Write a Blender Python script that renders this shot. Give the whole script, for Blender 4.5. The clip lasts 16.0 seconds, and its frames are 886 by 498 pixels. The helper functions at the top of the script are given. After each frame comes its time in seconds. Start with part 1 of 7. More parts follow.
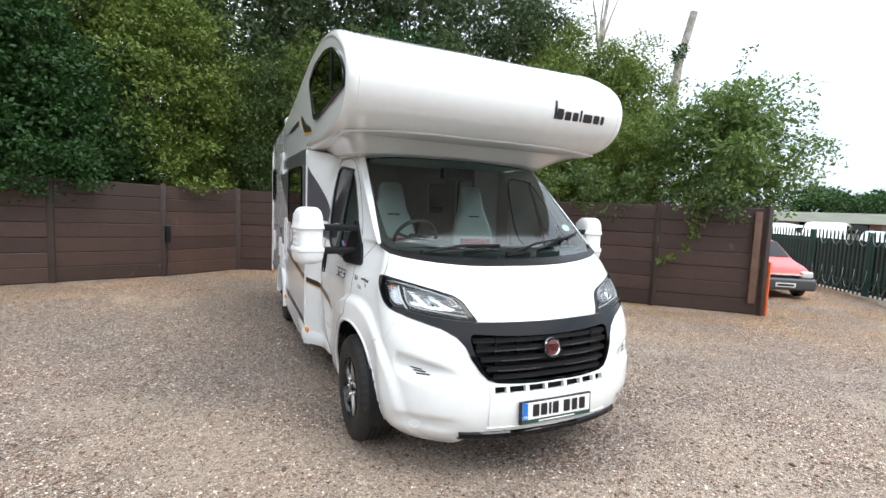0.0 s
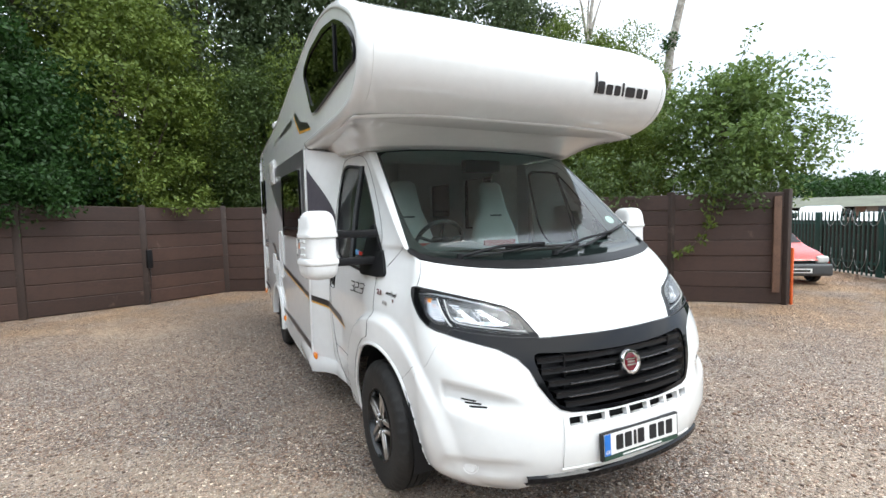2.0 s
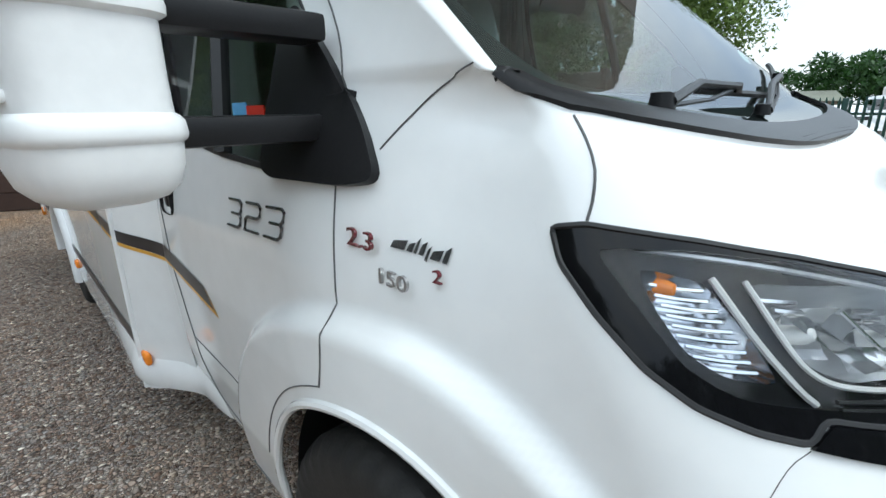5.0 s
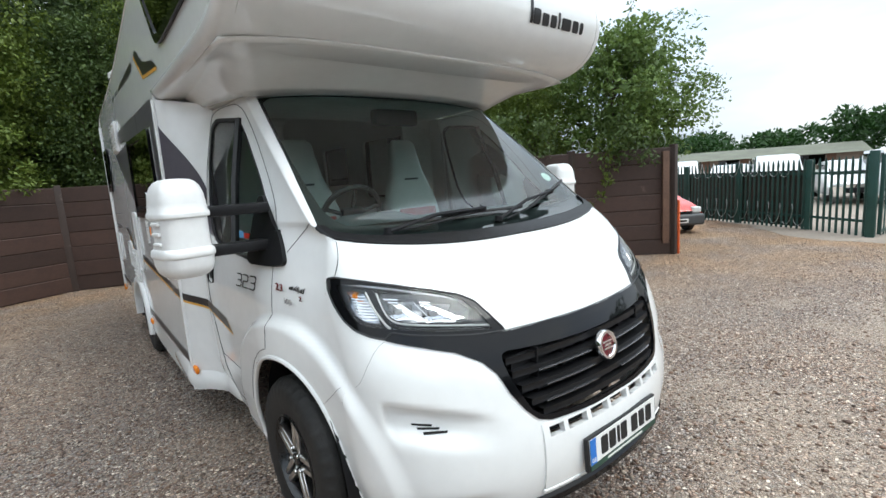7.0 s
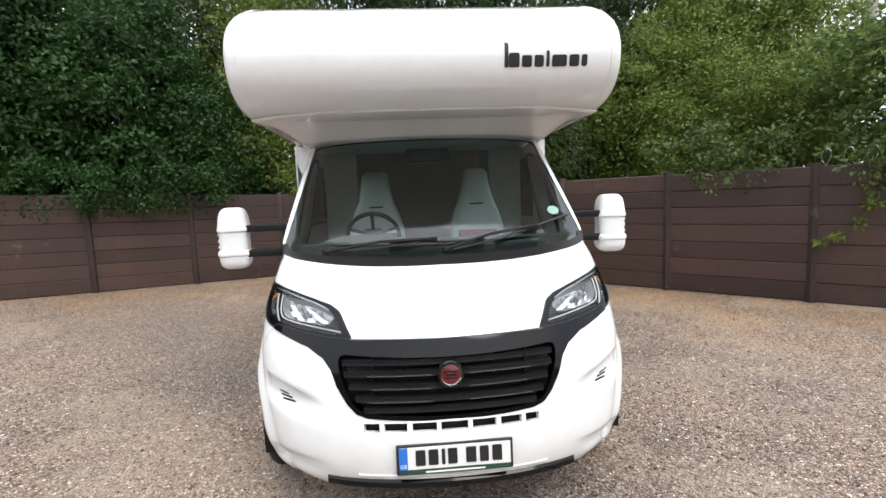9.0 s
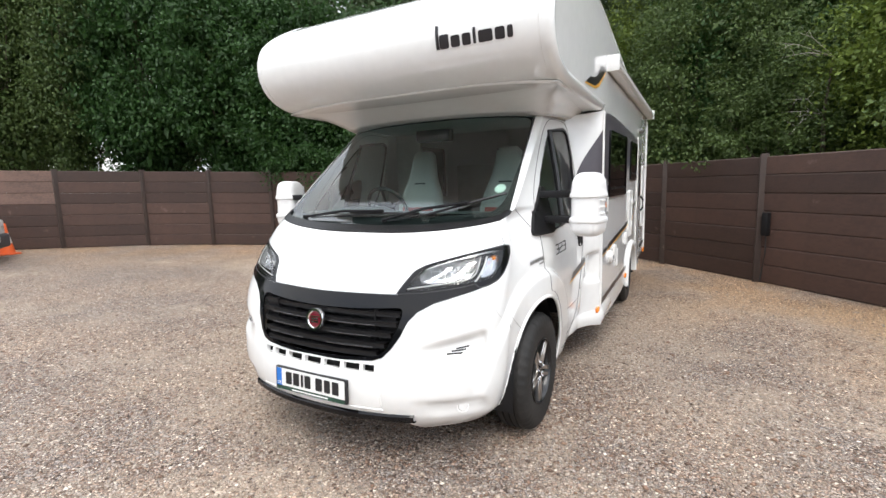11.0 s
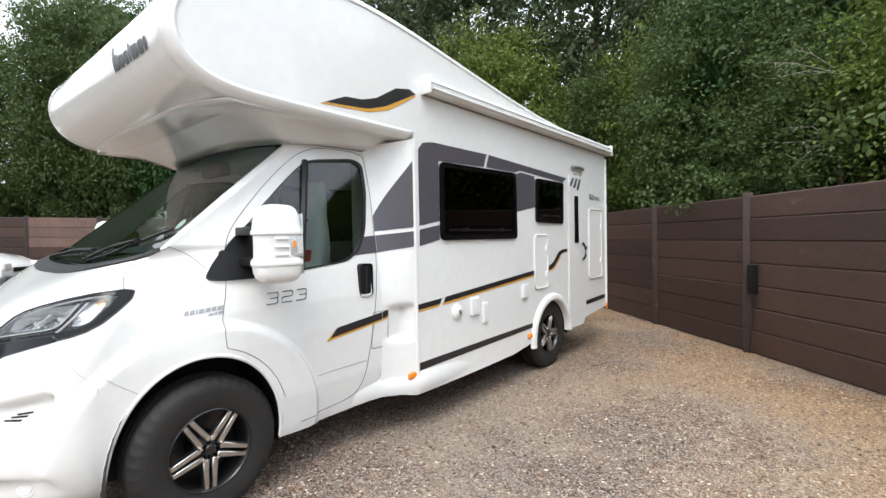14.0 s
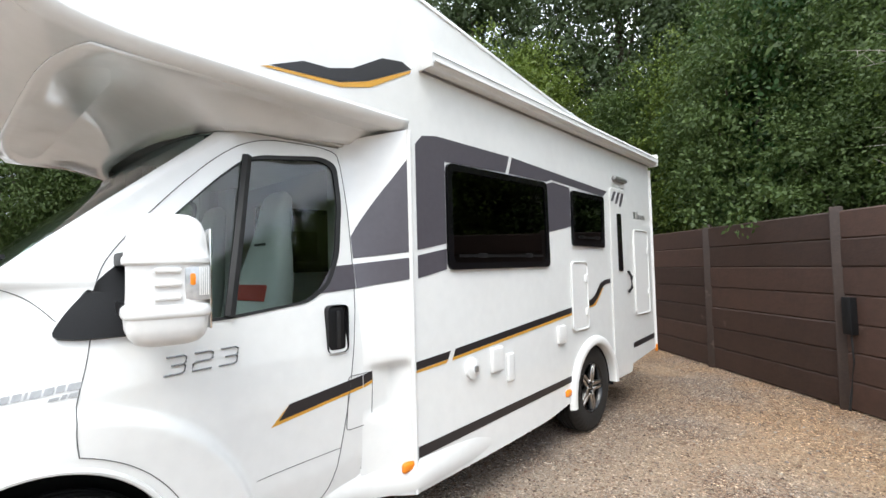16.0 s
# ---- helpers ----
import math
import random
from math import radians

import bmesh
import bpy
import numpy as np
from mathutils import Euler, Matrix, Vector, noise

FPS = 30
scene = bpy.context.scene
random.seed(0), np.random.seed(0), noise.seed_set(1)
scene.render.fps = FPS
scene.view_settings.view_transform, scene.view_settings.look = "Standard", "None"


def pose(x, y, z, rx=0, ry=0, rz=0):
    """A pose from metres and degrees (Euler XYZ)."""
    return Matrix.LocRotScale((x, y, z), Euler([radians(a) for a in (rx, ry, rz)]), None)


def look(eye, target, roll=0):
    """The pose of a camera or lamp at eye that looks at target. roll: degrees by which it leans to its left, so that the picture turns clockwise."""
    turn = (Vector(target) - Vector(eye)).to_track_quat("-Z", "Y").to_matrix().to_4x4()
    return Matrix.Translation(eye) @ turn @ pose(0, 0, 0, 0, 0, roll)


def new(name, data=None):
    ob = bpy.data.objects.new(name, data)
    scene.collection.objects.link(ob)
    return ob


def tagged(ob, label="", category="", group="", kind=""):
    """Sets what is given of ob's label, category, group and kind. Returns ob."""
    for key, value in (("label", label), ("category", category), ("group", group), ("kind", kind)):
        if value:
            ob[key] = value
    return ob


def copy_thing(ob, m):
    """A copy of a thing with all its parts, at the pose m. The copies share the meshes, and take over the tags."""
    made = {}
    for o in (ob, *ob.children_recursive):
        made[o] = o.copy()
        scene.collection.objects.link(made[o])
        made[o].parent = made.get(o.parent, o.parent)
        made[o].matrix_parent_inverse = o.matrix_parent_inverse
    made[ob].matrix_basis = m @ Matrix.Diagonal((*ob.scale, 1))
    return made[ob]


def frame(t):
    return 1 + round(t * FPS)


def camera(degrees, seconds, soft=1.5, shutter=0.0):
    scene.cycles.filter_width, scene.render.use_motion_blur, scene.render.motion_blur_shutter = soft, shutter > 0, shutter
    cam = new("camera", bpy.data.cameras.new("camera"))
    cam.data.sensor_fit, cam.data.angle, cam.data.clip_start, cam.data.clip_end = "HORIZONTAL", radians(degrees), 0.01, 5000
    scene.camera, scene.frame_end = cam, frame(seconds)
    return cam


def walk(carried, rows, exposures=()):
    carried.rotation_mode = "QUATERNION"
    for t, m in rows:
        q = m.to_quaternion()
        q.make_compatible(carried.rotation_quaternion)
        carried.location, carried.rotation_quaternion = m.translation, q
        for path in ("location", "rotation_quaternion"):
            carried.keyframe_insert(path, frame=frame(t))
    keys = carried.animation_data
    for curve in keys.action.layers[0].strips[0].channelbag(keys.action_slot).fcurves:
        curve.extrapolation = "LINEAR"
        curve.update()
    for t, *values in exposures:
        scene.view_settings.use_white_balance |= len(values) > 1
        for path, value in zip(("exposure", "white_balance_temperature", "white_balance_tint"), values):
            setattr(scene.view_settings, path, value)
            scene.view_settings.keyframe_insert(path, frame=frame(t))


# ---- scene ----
cam = camera(87.1, 16.0)
METRES, EYE, TILT, LEAN, TURN = 10.791, 1.5, 0.0, 0.0, -24.2
PATH = [
    (0, (-1.885, -2.284, 1.727), (-1.052, -0.474, 1.549), 2.3),
    (0.5, (-1.902, -2.223, 1.73), (-1.116, -0.393, 1.548), 2.8),
    (1, (-1.992, -2.108, 1.708), (-1.213, -0.274, 1.532), 1.5),
    (1.5, (-2.027, -1.964, 1.678), (-1.171, -0.163, 1.513), -0.0),
    (2, (-1.933, -1.654, 1.643), (-1.051, 0.136, 1.503), -1.2),
    (2.5, (-1.864, -1.26, 1.627), (-0.961, 0.52, 1.502), -2.0),
    (3, (-1.808, -0.79, 1.585), (-0.842, 0.957, 1.466), -2.1),
    (3.2, (-1.768, -0.585, 1.524), (-0.773, 1.145, 1.395), -1.8),
    (5.3, (-1.466, 0.398, 1.402), (-0.124, 1.755, 0.805), -1.1),
    (5.5, (-1.51, 0.279, 1.426), (-0.163, 1.632, 0.83), -1.4),
    (6, (-1.589, -0.167, 1.49), (-0.269, 1.262, 1.022), -1.4),
    (6.5, (-1.691, -0.616, 1.532), (-0.398, 0.873, 1.2), -2.0),
    (7, (-1.753, -1.003, 1.612), (-0.505, 0.532, 1.322), -3.8),
    (7.5, (-1.524, -1.378, 1.695), (-0.44, 0.281, 1.422), -4.7),
    (8, (-1.086, -1.654, 1.68), (-0.254, 0.15, 1.444), -4.6),
    (8.5, (-0.634, -1.937, 1.728), (-0.195, 0.004, 1.526), -3.1),
    (9, (-0.167, -2.067, 1.696), (-0.024, -0.084, 1.481), -2.3),
    (9.5, (0.403, -2.067, 1.67), (0.227, -0.093, 1.396), -2.6),
    (9.7, (0.633, -2.078, 1.648), (0.308, -0.125, 1.365), -2.7),
    (11.8, (2.668, -1.59, 1.59), (1.476, -0.002, 1.349), -0.6),
    (12, (2.853, -1.488, 1.563), (1.596, 0.051, 1.337), -0.7),
    (12.5, (3.254, -1.23, 1.543), (1.874, 0.212, 1.42), -1.6),
    (13, (3.501, -0.861, 1.526), (2.192, 0.649, 1.445), -1.8),
    (13.5, (3.606, -0.461, 1.501), (2.343, 1.088, 1.436), -1.3),
    (14, (3.603, -0.087, 1.488), (2.328, 1.452, 1.441), -1.0),
    (14.5, (3.46, 0.193, 1.526), (2.218, 1.76, 1.561), -0.7),
    (15, (3.345, 0.429, 1.524), (2.113, 2.003, 1.578), -0.4),
    (15.5, (3.223, 0.642, 1.541), (1.965, 2.195, 1.609), -0.4),
    (16, (2.985, 0.746, 1.489), (1.654, 2.237, 1.566), -1.5),
]
EXPOSURES = [(0, .86, 6200, 7), (2, .86, 6200, 6), (3.2, .78, 6050, 4), (5.4, .52, 5850, 1), (6.5, .52, 6020, 3), (7.5, .60, 6180, 5), (9, .74, 6450, 10), (9.7, .78, 6450, 10), (11.8, .86, 6450, 9), (12.5, .82, 6450, 8), (14, .86, 6370, 8), (15, .96, 6330, 7), (16, 1.02, 6330, 7)]
walk(cam, [(t, look(eye, target, roll)) for t, eye, target, roll in PATH], EXPOSURES)

# ---- world, sun, exposure ----
SUN_EL, SUN_AZ = 55.0, 150.0
world = bpy.data.worlds.new("overcast_sky")
scene.world = world
world.use_nodes = True
wn, wl = world.node_tree.nodes, world.node_tree.links
wn.clear()
w_out, w_bg = wn.new("ShaderNodeOutputWorld"), wn.new("ShaderNodeBackground")
w_sky = wn.new("ShaderNodeTexSky")
w_sky.sky_type, w_sky.sun_disc = "NISHITA", False
w_sky.sun_elevation, w_sky.sun_rotation = radians(SUN_EL), radians(SUN_AZ)
w_sky.dust_density, w_sky.air_density = 3.0, 1.0
w_co, w_map, w_noise, w_ramp = wn.new("ShaderNodeTexCoord"), wn.new("ShaderNodeMapping"), wn.new("ShaderNodeTexNoise"), wn.new("ShaderNodeValToRGB")
w_map.inputs["Scale"].default_value = (1.0, 1.0, 3.5)
w_noise.inputs["Scale"].default_value, w_noise.inputs["Detail"].default_value = 1.7, 5
w_ramp.color_ramp.elements[0].position, w_ramp.color_ramp.elements[0].color = 0.30, (0.58, 0.67, 0.83, 1)
w_ramp.color_ramp.elements[1].position, w_ramp.color_ramp.elements[1].color = 0.62, (1.0, 1.0, 1.0, 1)
w_gain, w_mix = wn.new("ShaderNodeVectorMath"), wn.new("ShaderNodeMix")
w_gain.operation = "SCALE"
# an overcast sky is about twice as bright overhead as at the horizon
w_sep, w_up = wn.new("ShaderNodeSeparateXYZ"), wn.new("ShaderNodeMapRange")
w_up.inputs["From Max"].default_value = 0.7
w_up.inputs["To Min"].default_value, w_up.inputs["To Max"].default_value = 5.4, 13.0
wl.new(w_co.outputs["Generated"], w_sep.inputs["Vector"])
wl.new(w_sep.outputs["Z"], w_up.inputs["Value"])
wl.new(w_up.outputs["Result"], w_gain.inputs["Scale"])
w_mix.data_type = "RGBA"
w_mix.inputs["Factor"].default_value = 0.86
w_bg.inputs["Strength"].default_value = 0.135
wl.new(w_co.outputs["Generated"], w_map.inputs["Vector"])
wl.new(w_map.outputs["Vector"], w_noise.inputs["Vector"])
wl.new(w_noise.outputs["Fac"], w_ramp.inputs["Fac"])
wl.new(w_ramp.outputs["Color"], w_gain.inputs[0])
wl.new(w_sky.outputs["Color"], w_mix.inputs[6])
wl.new(w_gain.outputs["Vector"], w_mix.inputs[7])
wl.new(w_mix.outputs[2], w_bg.inputs["Color"])
wl.new(w_bg.outputs["Background"], w_out.inputs["Surface"])
sun = new("sun", bpy.data.lights.new("sun", "SUN"))
sun.data.energy, sun.data.angle, sun.data.color = 1.1, radians(28), (1.0, 0.96, 0.9)
sun.matrix_world = look((0, 0, 30), (0 - 12 * math.sin(radians(SUN_AZ)), 0 - 12 * math.cos(radians(SUN_AZ)), 30 - 12 * math.tan(radians(SUN_EL))))


# ---- materials ----
def material(name, color, rough=0.5, metal=0.0, vary=0.0, scale=8.0, fine=60.0, bump=0.0, bump_scale=None, spec=0.5, coat=0.0, dark=None, per=None):
    """A surface with two scales of variation and relief; dark: a second colour that comes through in patches; per: 'object' or 'island' tints."""
    m = bpy.data.materials.new(name)
    m.use_nodes = True
    n, l = m.node_tree.nodes, m.node_tree.links
    b = n["Principled BSDF"]
    b.inputs["Roughness"].default_value, b.inputs["Metallic"].default_value = rough, metal
    b.inputs["Specular IOR Level"].default_value, b.inputs["Coat Weight"].default_value = spec, coat
    b.inputs["Coat Roughness"].default_value = 0.04
    b.inputs["Base Color"].default_value = (*color, 1)
    co = n.new("ShaderNodeTexCoord")
    if vary or dark:
        big, small = n.new("ShaderNodeTexNoise"), n.new("ShaderNodeTexNoise")
        big.inputs["Scale"].default_value, big.inputs["Detail"].default_value = scale, 6
        small.inputs["Scale"].default_value, small.inputs["Detail"].default_value = fine, 4
        l.new(co.outputs["Object"], big.inputs["Vector"])
        l.new(co.outputs["Object"], small.inputs["Vector"])
        add = n.new("ShaderNodeMath")
        add.operation = "MULTIPLY_ADD"
        add.inputs[1].default_value = 0.5
        l.new(small.outputs["Fac"], add.inputs[0])
        half = n.new("ShaderNodeMath")
        half.operation = "MULTIPLY"
        half.inputs[1].default_value = 0.5
        l.new(big.outputs["Fac"], half.inputs[0])
        l.new(half.outputs[0], add.inputs[2])
        ramp = n.new("ShaderNodeValToRGB")
        lo = dark or tuple(c * (1 - vary) for c in color)
        ramp.color_ramp.elements[0].position, ramp.color_ramp.elements[0].color = 0.34, (*lo, 1)
        ramp.color_ramp.elements[1].position, ramp.color_ramp.elements[1].color = 0.62, (*tuple(min(1, c * (1 + vary * 0.6)) for c in color), 1)
        l.new(add.outputs[0], ramp.inputs["Fac"])
        out = ramp.outputs["Color"]
        if per:
            src = n.new("ShaderNodeObjectInfo" if per == "object" else "ShaderNodeNewGeometry")
            hsv, rng = n.new("ShaderNodeHueSaturation"), n.new("ShaderNodeMapRange")
            rng.inputs["To Min"].default_value, rng.inputs["To Max"].default_value = 0.72, 1.3
            l.new(src.outputs["Random" if per == "object" else "Random Per Island"], rng.inputs["Value"])
            l.new(rng.outputs["Result"], hsv.inputs["Value"])
            l.new(out, hsv.inputs["Color"])
            out = hsv.outputs["Color"]
        l.new(out, b.inputs["Base Color"])
    if bump:
        tex, bm = n.new("ShaderNodeTexNoise"), n.new("ShaderNodeBump")
        tex.inputs["Scale"].default_value, tex.inputs["Detail"].default_value = bump_scale or fine, 6
        bm.inputs["Strength"].default_value, bm.inputs["Distance"].default_value = bump, 0.01
        l.new(co.outputs["Object"], tex.inputs["Vector"])
        l.new(tex.outputs["Fac"], bm.inputs["Height"])
        l.new(bm.outputs["Normal"], b.inputs["Normal"])
    return m


def glass(name, tint, rough=0.0, ior=1.5):
    """A pane: tinted see-through with a mirror gloss that grows with the angle."""
    m = bpy.data.materials.new(name)
    m.use_nodes = True
    n, l = m.node_tree.nodes, m.node_tree.links
    n.clear()
    out, mix, tr, gl, fr = (n.new(k) for k in ("ShaderNodeOutputMaterial", "ShaderNodeMixShader", "ShaderNodeBsdfTransparent", "ShaderNodeBsdfGlossy", "ShaderNodeFresnel"))
    tr.inputs["Color"].default_value = (*tint, 1)
    gl.inputs["Roughness"].default_value = rough
    fr.inputs["IOR"].default_value = ior
    l.new(fr.outputs["Fac"], mix.inputs["Fac"])
    l.new(tr.outputs["BSDF"], mix.inputs[1])
    l.new(gl.outputs["BSDF"], mix.inputs[2])
    l.new(mix.outputs["Shader"], out.inputs["Surface"])
    return m


def leaf_material(name, color, light):
    m = bpy.data.materials.new(name)
    m.use_nodes = True
    n, l = m.node_tree.nodes, m.node_tree.links
    b = n["Principled BSDF"]
    geo, ramp, co, tex, mix = (n.new(k) for k in ("ShaderNodeNewGeometry", "ShaderNodeValToRGB", "ShaderNodeTexCoord", "ShaderNodeTexNoise", "ShaderNodeMix"))
    ramp.color_ramp.elements[0].color, ramp.color_ramp.elements[1].color = (*color, 1), (*light, 1)
    tex.inputs["Scale"].default_value = 0.8
    mix.data_type = "FLOAT"
    mix.inputs["Factor"].default_value = 0.45
    l.new(geo.outputs["Random Per Island"], mix.inputs[2])
    l.new(co.outputs["Object"], tex.inputs["Vector"])
    l.new(tex.outputs["Fac"], mix.inputs[3])
    l.new(mix.outputs[0], ramp.inputs["Fac"])
    l.new(ramp.outputs["Color"], b.inputs["Base Color"])
    b.inputs["Roughness"].default_value, b.inputs["Specular IOR Level"].default_value = 0.55, 0.35
    tl, ms, out = n.new("ShaderNodeBsdfTranslucent"), n.new("ShaderNodeMixShader"), n["Material Output"]
    l.new(ramp.outputs["Color"], tl.inputs["Color"])
    ms.inputs["Fac"].default_value = 0.3
    l.new(b.outputs["BSDF"], ms.inputs[1])
    l.new(tl.outputs["BSDF"], ms.inputs[2])
    l.new(ms.outputs["Shader"], out.inputs["Surface"])
    return m


def gravel_material():
    """Loose brown and grey chippings of two sizes with shade painted into their gaps, sandy worn patches and ochre
    litter by the fences.
    """
    m = bpy.data.materials.new("gravel")
    m.use_nodes = True
    n, l = m.node_tree.nodes, m.node_tree.links
    b = n["Principled BSDF"]
    co = n.new("ShaderNodeTexCoord")

    def noise(scale, detail=6, rough=.55):
        t = n.new("ShaderNodeTexNoise")
        t.inputs["Scale"].default_value, t.inputs["Detail"].default_value, t.inputs["Roughness"].default_value = scale, detail, rough
        l.new(co.outputs["Object"], t.inputs["Vector"])
        return t.outputs["Fac"]

    def span(src, a, c, lo=0.0, hi=1.0):
        r = n.new("ShaderNodeMapRange")
        r.interpolation_type = "SMOOTHSTEP"
        for k, v in (("From Min", a), ("From Max", c), ("To Min", lo), ("To Max", hi)):
            r.inputs[k].default_value = v
        l.new(src, r.inputs["Value"])
        return r.outputs["Result"]

    def blend(fac, a, c, kind="MIX"):
        x = n.new("ShaderNodeMix")
        x.data_type, x.blend_type = "RGBA", kind
        for v, i in ((fac, 0), (a, 6), (c, 7)):
            if isinstance(v, (tuple, float)):
                x.inputs[i].default_value = v
            else:
                l.new(v, x.inputs[i])
        return x.outputs[2]

    def math_node(op, a, c):
        x = n.new("ShaderNodeMath")
        x.operation = op
        for i, v in enumerate((a, c)):
            if isinstance(v, float):
                x.inputs[i].default_value = v
            else:
                l.new(v, x.inputs[i])
        return x.outputs[0]

    def chips(scale):
        """Colour and height of one size of stone."""
        vor, edge = n.new("ShaderNodeTexVoronoi"), n.new("ShaderNodeTexVoronoi")
        edge.feature = "DISTANCE_TO_EDGE"
        for v in (vor, edge):
            v.inputs["Scale"].default_value = scale
            l.new(co.outputs["Object"], v.inputs["Vector"])
        sep, ramp = n.new("ShaderNodeSeparateColor"), n.new("ShaderNodeValToRGB")
        l.new(vor.outputs["Color"], sep.inputs["Color"])
        e = ramp.color_ramp.elements
        e[0].color, e[1].color = (0.085, 0.060, 0.050, 1), (0.90, 0.82, 0.72, 1)
        for p, c in ((.18, (0.26, 0.182, 0.145)), (.42, (0.46, 0.335, 0.260)), (.60, (0.43, 0.365, 0.325)), (.78, (0.355, 0.322, 0.305)), (.90, (0.64, 0.54, 0.445))):
            e.new(p).color = (*c, 1)
        l.new(sep.outputs["Red"], ramp.inputs["Fac"])
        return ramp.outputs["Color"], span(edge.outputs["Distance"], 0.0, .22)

    c1, h1 = chips(50.0)
    c2, h2 = chips(92.0)
    pick = span(noise(16.0, 2), .46, .54)
    col = blend(pick, c1, c2)
    high = n.new("ShaderNodeMix")
    high.data_type = "FLOAT"
    l.new(pick, high.inputs[0])
    l.new(h1, high.inputs[2])
    l.new(h2, high.inputs[3])
    # shade between the stones, painted by darkening the colour towards their edges
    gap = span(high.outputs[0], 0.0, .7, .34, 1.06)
    gap_shade = n.new("ShaderNodeCombineColor")
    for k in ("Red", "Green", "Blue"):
        l.new(gap, gap_shade.inputs[k])
    col = blend(1.0, col, gap_shade.outputs["Color"], "MULTIPLY")
    # broad lighter and darker areas where the stone lies thick or thin
    broad = span(noise(.55, 4), .32, .70)
    col = blend(broad, col, blend(1.0, col, (1.28, 1.21, 1.12, 1.0), "MULTIPLY"))
    # sandy fines worn through in soft-edged patches, with stones still lying in them
    sand = math_node("MULTIPLY", span(noise(.38, 7, .62), .53, .64, 0.0, .68), span(noise(34.0, 3), .36, .56))
    spots = []
    for place_of, wide in (((.3, .2, 0), 3.6), ((2.6, 3.4, 0), 3.2)):
        near = n.new("ShaderNodeVectorMath")
        near.operation = "DISTANCE"
        near.inputs[1].default_value = place_of
        l.new(co.outputs["Object"], near.inputs[0])
        spots.append(span(near.outputs["Value"], wide, 1.2, 0.0, .62))
    worn = math_node("MULTIPLY", math_node("MAXIMUM", spots[0], spots[1]), math_node("MULTIPLY", span(noise(.95, 5), .40, .58), span(noise(40.0, 3), .34, .58)))
    sand = math_node("MAXIMUM", sand, worn)
    col = blend(sand, col, (0.58, 0.465, 0.36, 1.0))
    # ochre sand and leaf litter gathered towards the two fences
    reach = []
    for nx, ny, far in ((.69, .724, 6.9), (-.464, .886, 9.9)):
        dot = n.new("ShaderNodeVectorMath")
        dot.operation = "DOT_PRODUCT"
        dot.inputs[1].default_value = (nx, ny, 0)
        l.new(co.outputs["Object"], dot.inputs[0])
        reach.append(span(dot.outputs["Value"], far - 4.2, far))
    litter = math_node("MULTIPLY", math_node("MAXIMUM", reach[0], reach[1]), span(noise(.9, 6), .34, .60, .25, 1.0))
    col = blend(litter, col, blend(1.0, col, (1.15, 0.96, 0.72, 1.0), "MULTIPLY"))
    l.new(col, b.inputs["Base Color"])
    b.inputs["Roughness"].default_value, b.inputs["Specular IOR Level"].default_value = 0.75, 0.3
    bmp = n.new("ShaderNodeBump")
    bmp.inputs["Strength"].default_value, bmp.inputs["Distance"].default_value = 1.0, 0.012
    l.new(high.outputs[0], bmp.inputs["Height"])
    l.new(bmp.outputs["Normal"], b.inputs["Normal"])
    return m


